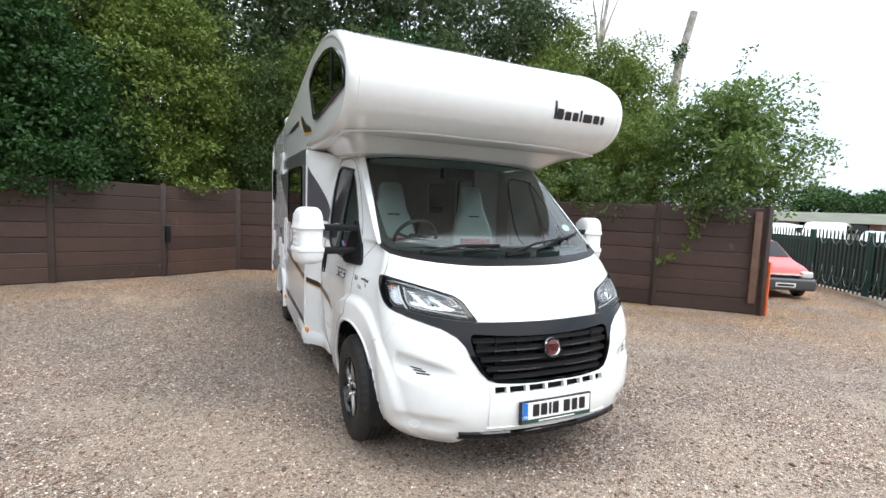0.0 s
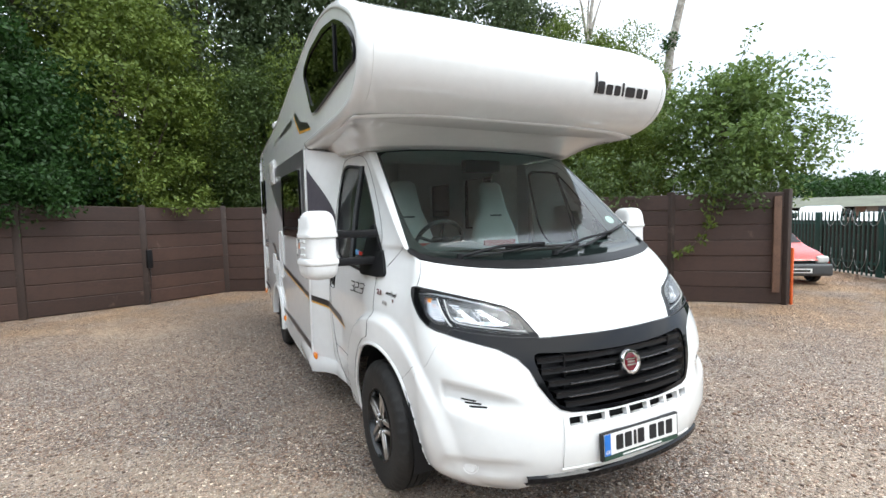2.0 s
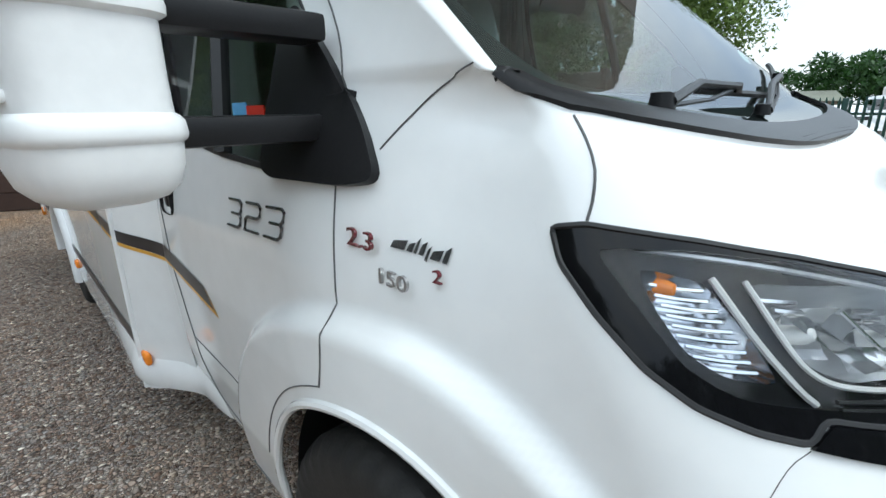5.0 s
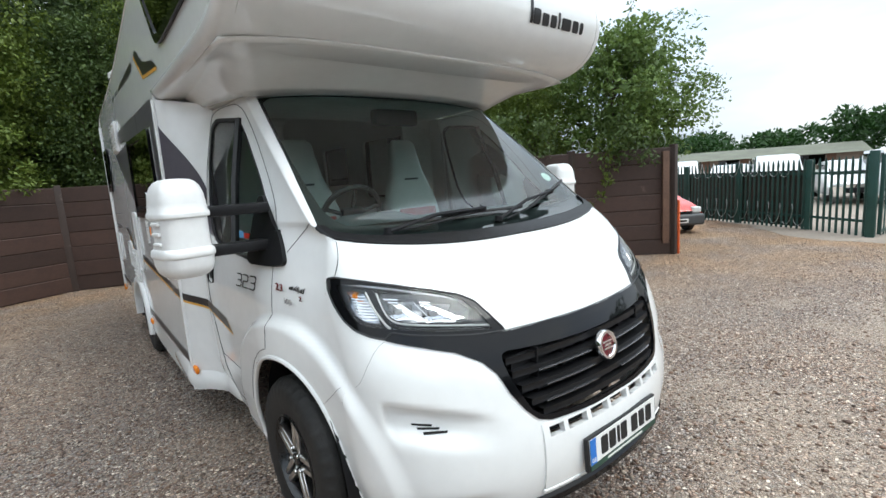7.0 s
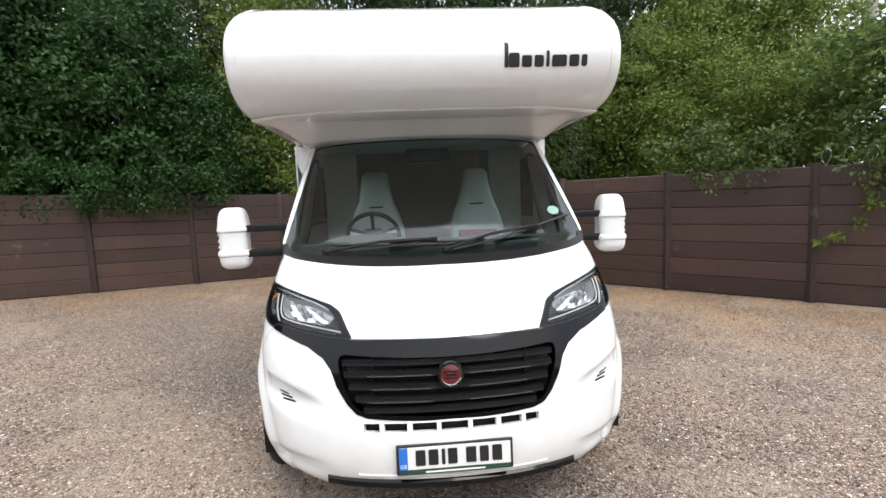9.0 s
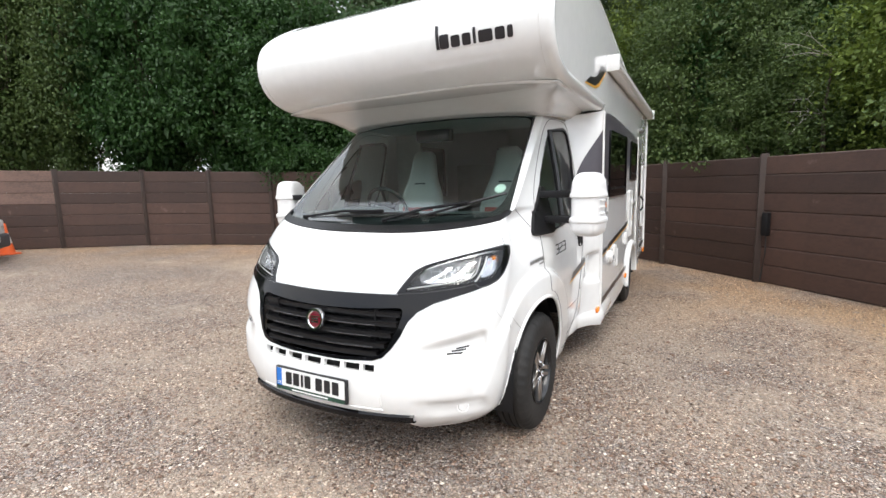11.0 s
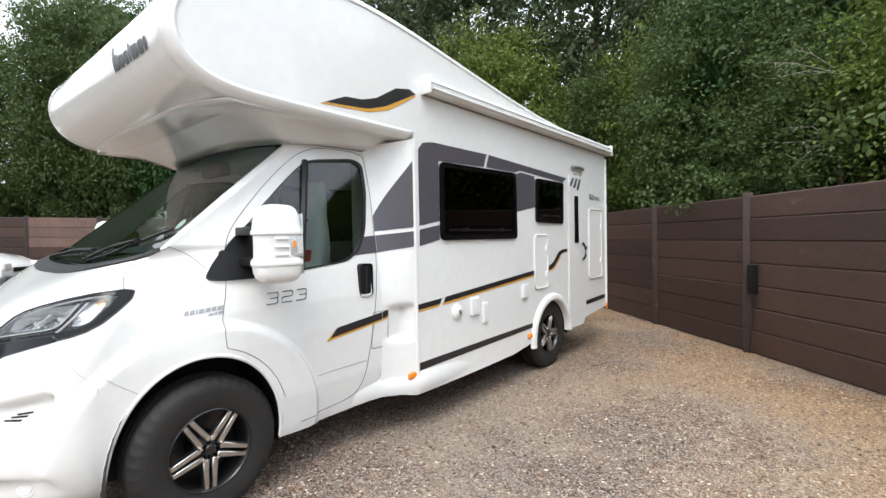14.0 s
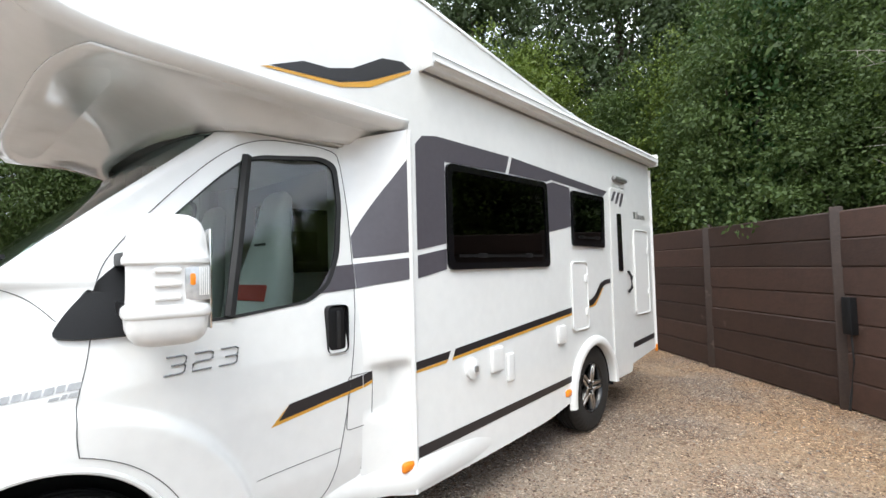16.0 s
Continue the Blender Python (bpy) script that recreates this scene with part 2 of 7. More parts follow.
M = {
    "white": material("white_gelcoat", (0.78, 0.785, 0.775), 0.08, vary=0.035, scale=1.2, fine=14, coat=0.5),
    "white2": material("white_plastic", (0.77, 0.77, 0.76), 0.34, vary=0.04, scale=3, fine=40),
    "black": material("black_plastic", (0.012, 0.012, 0.013), 0.38, vary=0.2, scale=6, fine=200, bump=0.05, bump_scale=400, spec=0.2),
    "gloss": material("gloss_black_trim", (0.005, 0.005, 0.006), 0.06, vary=0.1, scale=5, spec=0.25),
    "darkchrome": material("dark_chrome", (0.16, 0.16, 0.165), 0.25, metal=0.8, vary=0.1),
    "seal": material("black_rubber_seal", (0.012, 0.012, 0.013), 0.55, vary=0.2, scale=20),
    "tyre": material("tyre_rubber", (0.010, 0.0098, 0.0095), 0.72, dark=(0.020, 0.018, 0.016), scale=9, fine=60, bump=0.15, bump_scale=120),
    "rim": material("black_alloy", (0.012, 0.012, 0.013), 0.25, vary=0.2),
    "alloy": material("machined_alloy", (0.55, 0.54, 0.53), 0.28, metal=1.0, vary=0.1, scale=20),
    "chrome": material("chrome", (0.8, 0.8, 0.8), 0.08, metal=1.0),
    "reflector": material("lamp_reflector", (0.75, 0.76, 0.78), 0.12, metal=1.0),
    "greydecal": material("grey_vinyl", (0.085, 0.078, 0.092), 0.28, vary=0.08, scale=2, fine=30),
    "blackdecal": material("black_vinyl", (0.022, 0.02, 0.022), 0.3, vary=0.1),
    "gold": material("gold_vinyl", (0.62, 0.33, 0.05), 0.35, vary=0.1),
    "amber": material("amber_lens", (0.85, 0.25, 0.02), 0.15),
    "red": material("red_paint", (0.55, 0.035, 0.02), 0.25, vary=0.06, coat=0.4),
    "badge": material("badge_red", (0.11, 0.006, 0.013), 0.2, vary=0.1, coat=0.5),
    "plate": material("plate_white", (0.78, 0.78, 0.76), 0.3, vary=0.04),
    "blue": material("plate_blue", (0.02, 0.16, 0.55), 0.3, vary=0.05),
    "bluefaded": material("sticker_blue", (0.12, 0.35, 0.62), 0.4, vary=0.1),
    "green": material("plate_surround_green", (0.02, 0.06, 0.04), 0.4, vary=0.1),
    "dash": material("dashboard_grey", (0.085, 0.092, 0.094), 0.45, vary=0.15, bump=0.1, bump_scale=300),
    "seat": material("seat_leather_pale", (0.50, 0.50, 0.475), 0.55, vary=0.1, scale=6, bump=0.1, bump_scale=90),
    "seatred": material("seat_band_red", (0.35, 0.04, 0.03), 0.6, vary=0.1),
    "cabin": material("cab_lining", (0.66, 0.65, 0.62), 0.8, vary=0.1),
    "sticker": material("sticker_paper", (0.75, 0.78, 0.72), 0.5, vary=0.1),
    "panel": material("fence_brown_paint", (0.055, 0.0285, 0.0205), 0.6, dark=(0.036, 0.0195, 0.0148), scale=2.2, fine=26, bump=0.25, bump_scale=45, per="object"),
    "panelbare": material("fence_bare_concrete", (0.15, 0.092, 0.072), 0.8, dark=(0.085, 0.055, 0.045), scale=3, fine=30, bump=0.3, bump_scale=45, per="object"),
    "post": material("fence_post_brown", (0.046, 0.029, 0.0225), 0.65, dark=(0.030, 0.0195, 0.016), scale=4, fine=40, bump=0.3, bump_scale=50),
    "timber": material("weathered_timber", (0.17, 0.095, 0.06), 0.75, dark=(0.09, 0.05, 0.035), scale=5, fine=60, bump=0.3, bump_scale=80),
    "orange": material("orange_paint", (0.75, 0.13, 0.03), 0.45, vary=0.15),
    "steelgreen": material("palisade_green", (0.012, 0.055, 0.045), 0.45, vary=0.25, scale=4, fine=40),
    "sheet": material("dark_sheeting", (0.016, 0.022, 0.018), 0.7, dark=(0.03, 0.026, 0.02), scale=3, fine=20),
    "wire": material("razor_wire", (0.45, 0.46, 0.46), 0.35, metal=1.0, vary=0.2),
    "bark": material("bark", (0.10, 0.075, 0.055), 0.85, dark=(0.05, 0.038, 0.03), scale=6, fine=30, bump=0.6, bump_scale=25),
    "birch": material("dead_birch", (0.48, 0.45, 0.40), 0.8, dark=(0.14, 0.12, 0.10), scale=4, fine=14, bump=0.4, bump_scale=20),
    # near-black that paints the shade in openings; also colours axles and underbody
    "darkgap": material("shade_and_underbody_black", (0.01, 0.01, 0.01), 0.9, vary=0.2),
    "yard": material("worn_concrete", (0.33, 0.275, 0.22), 0.85, dark=(0.22, 0.18, 0.145), scale=0.7, fine=9, bump=0.3, bump_scale=40),
    "roofgreen": material("mossy_roof", (0.16, 0.17, 0.12), 0.85, dark=(0.10, 0.10, 0.08), scale=1, fine=9),
    "brickfar": material("shed_wall", (0.20, 0.16, 0.13), 0.85, vary=0.2),
    "tent": material("tent_canvas", (0.55, 0.55, 0.53), 0.7, vary=0.12, scale=1),
    "shutline": material("panel_shut_line", (0.10, 0.10, 0.10), 0.8, vary=0.2),
    "bezel": material("lamp_bezel", (0.010, 0.010, 0.011), 0.25, vary=0.15, scale=9, spec=0.2),
    "smoke": material("lamp_inner_grey", (0.58, 0.59, 0.60), 0.18, metal=0.45, vary=0.25, scale=14),
    "steelgrey": material("grey_steel", (0.4, 0.4, 0.4), 0.4, metal=0.8, vary=0.15),
    "frost": material("frosted_lamp", (0.7, 0.7, 0.68), 0.3, vary=0.05),
    "bumper": material("grey_bumper", (0.07, 0.072, 0.075), 0.5, vary=0.15, scale=5),
    "leaf_dark": leaf_material("leaf_dark", (0.011, 0.038, 0.009), (0.042, 0.102, 0.019)),
    "leaf_mid": leaf_material("leaf_mid", (0.030, 0.058, 0.016), (0.106, 0.154, 0.039)),
    "leaf_bush": leaf_material("leaf_bush", (0.060, 0.108, 0.028), (0.20, 0.285, 0.070)),
    "leaf_yellow": leaf_material("leaf_yellow", (0.062, 0.106, 0.017), (0.190, 0.246, 0.042)),
    "leaf_grey": leaf_material("leaf_grey", (0.036, 0.062, 0.026), (0.100, 0.138, 0.056)),
    "glass": glass("clear_glass", (0.78, 0.86, 0.83), ior=1.7),
    "screen": glass("windscreen_glass", (0.76, 0.92, 0.89), ior=1.8),
    "lens": glass("lamp_lens", (0.95, 0.96, 0.97), ior=1.42),
    "tinted": glass("tinted_acrylic", (0.055, 0.052, 0.05), 0.01),
    "gravel": gravel_material(),
}
def scuff(m, colour, scale, low, high):
    """Lets sparse pale scuffs and patches show on a painted surface."""
    n, l = m.node_tree.nodes, m.node_tree.links
    b = n["Principled BSDF"]
    old = b.inputs["Base Color"].links[0].from_socket
    geo, tex, rng, mix = (n.new(k) for k in ("ShaderNodeNewGeometry", "ShaderNodeTexNoise", "ShaderNodeMapRange", "ShaderNodeMix"))
    tex.inputs["Scale"].default_value, tex.inputs["Detail"].default_value, tex.inputs["Roughness"].default_value = scale, 8, .62
    rng.inputs["From Min"].default_value, rng.inputs["From Max"].default_value, rng.inputs["To Max"].default_value = low, high, .8
    mix.data_type = "RGBA"
    mix.inputs[7].default_value = (*colour, 1)
    l.new(geo.outputs["Position"], tex.inputs["Vector"])
    l.new(tex.outputs["Fac"], rng.inputs["Value"])
    l.new(rng.outputs["Result"], mix.inputs[0])
    l.new(old, mix.inputs[6])
    l.new(mix.outputs[2], b.inputs["Base Color"])


scuff(M["panel"], (0.125, 0.082, 0.066), 2.3, .655, .72)
scuff(M["post"], (0.11, 0.08, 0.065), 5.0, .62, .70)


def stone_material():
    """Pebbles of many browns and greys, one colour a stone."""
    m = bpy.data.materials.new("loose_stone")
    m.use_nodes = True
    n, l = m.node_tree.nodes, m.node_tree.links
    geo, ramp, co, tex, mix = (n.new(k) for k in ("ShaderNodeNewGeometry", "ShaderNodeValToRGB", "ShaderNodeTexCoord", "ShaderNodeTexNoise", "ShaderNodeMix"))
    e = ramp.color_ramp.elements
    e[0].color, e[1].color = (0.123, 0.085, 0.068, 1), (0.679, 0.590, 0.496, 1)
    for p, c in ((0.2, (0.309, 0.185, 0.126)), (0.4, (0.412, 0.275, 0.194)), (0.6, (0.340, 0.285, 0.248)), (0.8, (0.514, 0.385, 0.282))):
        e.new(p).color = (*c, 1)
    l.new(geo.outputs["Random Per Island"], ramp.inputs["Fac"])
    tex.inputs["Scale"].default_value = 150
    l.new(co.outputs["Object"], tex.inputs["Vector"])
    mix.data_type, mix.blend_type = "RGBA", "MULTIPLY"
    mix.inputs["Factor"].default_value = 0.5
    l.new(ramp.outputs["Color"], mix.inputs[6])
    l.new(tex.outputs["Fac"], mix.inputs[7])
    b = n["Principled BSDF"]
    l.new(mix.outputs[2], b.inputs["Base Color"])
    b.inputs["Roughness"].default_value, b.inputs["Specular IOR Level"].default_value = 0.6, 0.35
    return m


M["stone"] = stone_material()


# ---- mesh helpers ----
from mathutils.geometry import delaunay_2d_cdt


def mesh_of(name, verts, faces, mats, smooth=True, sharp=40):
    me = bpy.data.meshes.new(name)
    me.from_pydata([tuple(float(c) for c in v) for v in verts], [], [tuple(int(i) for i in q) for q in faces])
    for m in mats if isinstance(mats, (list, tuple)) else (mats,):
        me.materials.append(m)
    if smooth:
        me.shade_smooth()
        me.set_sharp_from_angle(angle=radians(sharp))
    else:
        me.shade_flat()
    return me


def bm_mesh(name, bm, mats, smooth=True, sharp=40):
    bmesh.ops.recalc_face_normals(bm, faces=bm.faces)
    me = bpy.data.meshes.new(name)
    bm.to_mesh(me)
    bm.free()
    for m in mats if isinstance(mats, (list, tuple)) else (mats,):
        me.materials.append(m)
    if smooth:
        me.shade_smooth()
        me.set_sharp_from_angle(angle=radians(sharp))
    return me


def part(name, data, mats, parent=None, label="", smooth=True, sharp=40, at=None):
    """Links a bmesh, a mesh or (verts, faces) as one mesh object under a thing."""
    if isinstance(data, bmesh.types.BMesh):
        data = bm_mesh(name, data, mats, smooth, sharp)
    elif isinstance(data, tuple):
        data = mesh_of(name, data[0], data[1], mats, smooth, sharp)
    ob = new(name, data)
    if parent:
        ob.parent = parent
    if at is not None:
        ob.matrix_basis = at
    return tagged(ob, label)


def thing(name, label, category, group="", kind="", at=None):
    ob = new(name)
    if at is not None:
        ob.matrix_basis = at
    return tagged(ob, label, category, group, kind)


def box(x0, x1, y0, y1, z0, z1, bevel=0.0, seg=2, bm=None, turn=None):
    b = bm or bmesh.new()
    r = bmesh.ops.create_cube(b, size=1.0)["verts"]
    m = Matrix.Translation(((x0 + x1) / 2, (y0 + y1) / 2, (z0 + z1) / 2)) @ Matrix.Diagonal((x1 - x0, y1 - y0, z1 - z0, 1))
    bmesh.ops.transform(b, matrix=(turn @ m) if turn else m, verts=r)
    if bevel:
        es = list({e for v in r for e in v.link_edges})
        bmesh.ops.bevel(b, geom=es, offset=bevel, segments=seg, affect="EDGES", profile=0.6)
    return b


def tube(points, radius, sides=8, bm=None, taper=None, closed=False):
    """A round bar along points."""
    b = bm or bmesh.new()
    pts = [Vector(p) for p in points]
    rings = []
    n = len(pts)
    for i, p in enumerate(pts):
        d = (pts[(i + 1) % n] - pts[i - 1]) if closed else (pts[min(i + 1, n - 1)] - pts[max(i - 1, 0)])
        d.normalize()
        side = d.cross(Vector((0, 0, 1)))
        if side.length < 0.05:
            side = d.cross(Vector((1, 0, 0)))
        side.normalize()
        up = side.cross(d)
        r = radius * (taper(i / (n - 1)) if taper else 1.0)
        rings.append([b.verts.new(p + r * (math.cos(a) * side + math.sin(a) * up)) for a in (2 * math.pi * k / sides for k in range(sides))])
    for i in range(n if closed else n - 1):
        a, c = rings[i], rings[(i + 1) % n]
        for k in range(sides):
            b.faces.new((a[k], a[(k + 1) % sides], c[(k + 1) % sides], c[k]))
    if not closed:
        b.faces.new(rings[0][::-1])
        b.faces.new(rings[-1])
    return b


def lathe(profile, seg=32, axis="x", bm=None, m=None):
    """Turns (radius, along) points about an axis."""
    b = bm or bmesh.new()
    rings = []
    for r, h in profile:
        ring = []
        for k in range(seg):
            a = 2 * math.pi * k / seg
            p = {"x": (h, r * math.cos(a), r * math.sin(a)), "y": (r * math.cos(a), h, r * math.sin(a)), "z": (r * math.cos(a), r * math.sin(a), h)}[axis]
            ring.append(b.verts.new((m @ Vector(p)) if m else p))
        rings.append(ring)
    for a, c in zip(rings, rings[1:]):
        for k in range(seg):
            b.faces.new((a[k], a[(k + 1) % seg], c[(k + 1) % seg], c[k]))
    return b


def dense(pts, step, closed=True):
    out = []
    n = len(pts)
    for i in range(n if closed else n - 1):
        a, c = np.array(pts[i], float), np.array(pts[(i + 1) % n], float)
        k = max(1, int(np.ceil(np.linalg.norm(c - a) / step)))
        out += [tuple(a + (c - a) * j / k) for j in range(k)]
    return out if closed else out + [tuple(pts[-1])]


def rounded(pts, times=2, closed=True):
    """Cuts the corners of an outline."""
    for _ in range(times):
        q = []
        n = len(pts)
        for i in range(n if closed else n - 1):
            a, c = np.array(pts[i], float), np.array(pts[(i + 1) % n], float)
            q += [tuple(a * 0.75 + c * 0.25), tuple(a * 0.25 + c * 0.75)]
        pts = q if closed else [tuple(pts[0])] + q[1:-1] + [tuple(pts[-1])]
    return pts


def corners(pts, radius, seg=5):
    """Rounds the corners of an outline by a fixed radius."""
    out = []
    n = len(pts)
    for i in range(n):
        p, a, c = (np.array(pts[j], float) for j in (i, i - 1, (i + 1) % n))
        r = min(radius, 0.45 * np.linalg.norm(a - p), 0.45 * np.linalg.norm(c - p))
        s, e = p + (a - p) / np.linalg.norm(a - p) * r, p + (c - p) / np.linalg.norm(c - p) * r
        out += [tuple((1 - t) ** 2 * s + 2 * t * (1 - t) * p + t * t * e) for t in np.linspace(0, 1, seg)]
    return out


def inside(P, poly):
    P, q = np.asarray(P, float), np.asarray(poly, float)
    hit = np.zeros(len(P), bool)
    j = len(q) - 1
    for i in range(len(q)):
        a, c = q[i], q[j]
        m = (a[1] > P[:, 1]) != (c[1] > P[:, 1])
        with np.errstate(divide="ignore", invalid="ignore"):
            hit ^= m & (P[:, 0] < (c[0] - a[0]) * (P[:, 1] - a[1]) / (c[1] - a[1] + 1e-12) + a[0])
        j = i
    return hit


def sheet(outline, holes, step_u, step_v, us=None, vs=None):
    """Fills a flat outline with holes by triangles on a lattice. Returns flat points and triangles."""
    loops = [outline, *holes]
    pts, edges = [], []
    for lp in loops:
        k = len(pts)
        pts += [tuple(p) for p in lp]
        edges += [(k + i, k + (i + 1) % len(lp)) for i in range(len(lp))]
    o = np.array(outline)
    us = np.arange(o[:, 0].min(), o[:, 0].max(), step_u) if us is None else us
    vs = np.arange(o[:, 1].min(), o[:, 1].max(), step_v) if vs is None else vs
    g = np.array([(u, v) for v in vs for u in us])
    keep = inside(g, outline)
    for h in holes:
        keep &= ~inside(g, h)
    g = g[keep]
    if len(g):
        rim = np.array(pts)
        near = np.array([(((rim - p) / (step_u, step_v)) ** 2).sum(1).min() for p in g])
        g = g[near > 0.09]
        pts += [tuple(p) for p in g]
    v, _, f, *_ = delaunay_2d_cdt([Vector(p) for p in pts], edges, [], 0, 1e-6)
    v = np.array([tuple(p) for p in v])
    f = np.array([t for t in f if len(t) == 3])
    c = v[f].mean(1)
    ok = inside(c, outline)
    for h in holes:
        ok &= ~inside(c, h)
    return v, f[ok]


def skin(name, outline, F, step, mat, parent, holes=(), out=(0, -1, 0), off=0.0, thick=0.0, label="", step_v=None, us=None, vs=None, sharp=40):
    """A panel: the outline in the two numbers of F, which gives the place; off: how far it stands proud; thick: its thickness inwards."""
    v, f = sheet(outline, holes, step, step_v or step, us, vs)
    P = np.array([F(*p) for p in v])
    e = 1e-3
    if off:
        N = []
        for (a, c), p in zip(v, P):
            da, dc = F(a + e, c) - p, F(a, c + e) - p
            if np.linalg.norm(da) < 1e-7:
                da = p - F(a - e, c)
            w = np.cross(da, dc)
            w = w / (np.linalg.norm(w) + 1e-12)
            N.append(w if w @ np.array(out) > 0 else -w)
        P = P + off * np.array(N)
    n = np.cross(P[f[:, 1]] - P[f[:, 0]], P[f[:, 2]] - P[f[:, 0]]).sum(0)
    if n @ np.array(out) < 0:
        f = f[:, ::-1]
    ob = part(name, (P, f), mat, parent, label, True, sharp)
    if thick:
        me = ob.data
        uses = np.zeros(len(me.edges), int)
        for q in me.polygons:
            for k in q.loop_indices:
                uses[me.loops[k].edge_index] += 1
        for k in np.nonzero(uses == 1)[0]:
            me.edges[int(k)].use_edge_sharp = True
        s = ob.modifiers.new("thickness", "SOLIDIFY")
        s.thickness, s.offset = thick, -1
    return ob


def grid(P, close=False):
    """Verts and faces of a grid of places, rows by columns."""
    P = np.asarray(P, float)
    r, c = P.shape[:2]
    f = [(i * c + j, i * c + (j + 1) % c, (i + 1) * c + (j + 1) % c, (i + 1) * c + j) for i in range(r - 1) for j in range(c if close else c - 1)]
    return P.reshape(-1, 3), f


def letters(name, text, size, m, mat, parent, depth=0.003, label=""):
    cu = bpy.data.curves.new(name, "FONT")
    cu.body, cu.size, cu.extrude = text, size, depth
    cu.align_x = "CENTER"
    tmp = bpy.data.objects.new(name, cu)
    me = bpy.data.meshes.new_from_object(tmp)
    bpy.data.objects.remove(tmp)
    me.materials.append(mat)
    ob = new(name, me)
    ob.parent = parent
    ob.matrix_basis = m
    return tagged(ob, label)


# ---- ground ----
def ground_z(x, y):
    """The yard rises gently towards the far side."""
    return 0.03 * max(0.0, -x - 3.0) if x > -25 else 0.66


gx = sorted({*np.arange(-40, 41, 1.0), -3.0, -600, -250, -120, -70, 70, 120, 250, 600})
gy = sorted({*np.arange(-40, 41, 2.0), -600, -250, -120, -70, 70, 120, 250, 600})
GP = [[(x, y, ground_z(x, y)) for x in gx] for y in gy]
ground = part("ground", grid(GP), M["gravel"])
tagged(ground, "loose brown and grey gravel covering the whole yard", "ground", kind="structure")



def stones(n, x0, x1, y0, y1, seed):
    """Loose stones lying on the gravel, each a squashed eight-sided pebble."""
    r = np.random.default_rng(seed)
    base = np.array([(1, 0, 0), (0.2, 0.95, 0), (-0.9, 0.3, 0), (-0.5, -0.8, 0), (0.6, -0.8, 0), (0.1, 0.1, 0.8), (0, 0, -0.6)])
    tri = np.array([(0, 1, 5), (1, 2, 5), (2, 3, 5), (3, 4, 5), (4, 0, 5), (1, 0, 6), (2, 1, 6), (3, 2, 6), (4, 3, 6), (0, 4, 6)])
    d, g = r.uniform(0, 1, n) ** .75 * (x1 - x0) / 2, r.uniform(0, 6.2832, n)
    xy = np.c_[(x0 + x1) / 2 + d * np.cos(g), (y0 + y1) / 2 + d * np.sin(g)]
    size = r.gamma(4.0, 0.0014, n) + 0.004
    a = r.uniform(0, 6.28, n)
    V = base[None] * (1 + r.uniform(-0.25, 0.25, (n, 7, 1))) * size[:, None, None]
    V[..., 2] *= 0.7
    ca, sa = np.cos(a)[:, None], np.sin(a)[:, None]
    X, Y = V[..., 0] * ca - V[..., 1] * sa, V[..., 0] * sa + V[..., 1] * ca
    gz = 0.03 * np.maximum(0, -xy[:, 0] - 3.0)
    V = np.stack([X + xy[:, :1], Y + xy[:, 1:], V[..., 2] + gz[:, None] + size[:, None] * 0.25], -1)
    F = (tri[None] + 7 * np.arange(n)[:, None, None]).reshape(-1, 3)
    return fast_mesh("loose_stones", V.reshape(-1, 3), F, M["stone"])


def fast_mesh(name, V, F, mat):
    me = bpy.data.meshes.new(name)
    k = F.shape[1]
    me.vertices.add(len(V))
    me.vertices.foreach_set("co", V.astype(np.float32).ravel())
    me.loops.add(F.size)
    me.loops.foreach_set("vertex_index", F.astype(np.int32).ravel())
    me.polygons.add(len(F))
    me.polygons.foreach_set("loop_start", np.arange(0, F.size, k, dtype=np.int32))
    me.update(calc_edges=True)
    me.materials.append(mat)
    return me


pebbles = new("loose_stones", stones(80000, -11.0, 13.0, -9.5, 11.5, 5))
tagged(pebbles, "small loose pebbles scattered over the gravel yard", "gravel", kind="stuff")


# ---- the motorhome ----
# The cab's nose: centre height and depth, edge place (x, y, z) and roundness in plan, from the lip up to the roof.
NOSE = np.array([
    (.22, .12, .86, .57, .26, 2.0), (.30, .055, .925, .53, .34, 2.1), (.42, .018, .965, .505, .47, 2.15), (.56, .012, .985, .515, .62, 2.1),
    (.70, .045, .998, .525, .80, 2.05), (.86, .09, 1.003, .54, .93, 2.0), (.98, .15, 1.0, .61, 1.07, 1.98), (1.05, .20, .99, .68, 1.17, 2.05),
    (1.15, .30, .966, .735, 1.26, 2.15), (1.25, .43, .94, .76, 1.34, 2.3), (1.34, .59, .92, .79, 1.40, 2.5), (1.392, .762, .93, .85, 1.45, 2.6),
    (1.45, .820, .945, .90, 1.49, 2.6), (1.75, 1.13, .925, 1.25, 1.77, 2.6), (2.12, 1.52, .89, 1.66, 2.10, 2.6), (2.16, 1.56, .885, 1.70, 2.14, 2.6)])


def nose_row(s):
    s = min(max(s, 0.0), 14.9999)
    i = int(s)
    t = s - i
    a, b, c, d = NOSE[max(i - 1, 0)], NOSE[i], NOSE[i + 1], NOSE[min(i + 2, 15)]
    return 0.5 * (2 * b + (c - a) * t + (2 * a - 5 * b + 4 * c - d) * t * t + (3 * b - a - 3 * c + d) * t ** 3)


def ease(q):
    """A smooth step from nought to one."""
    q = min(max(q, 0.0), 1.0)
    return q * q * (3 - 2 * q)


KU, KV, EDGE_U = 0.75, 0.13, 0.75 * math.pi / 2


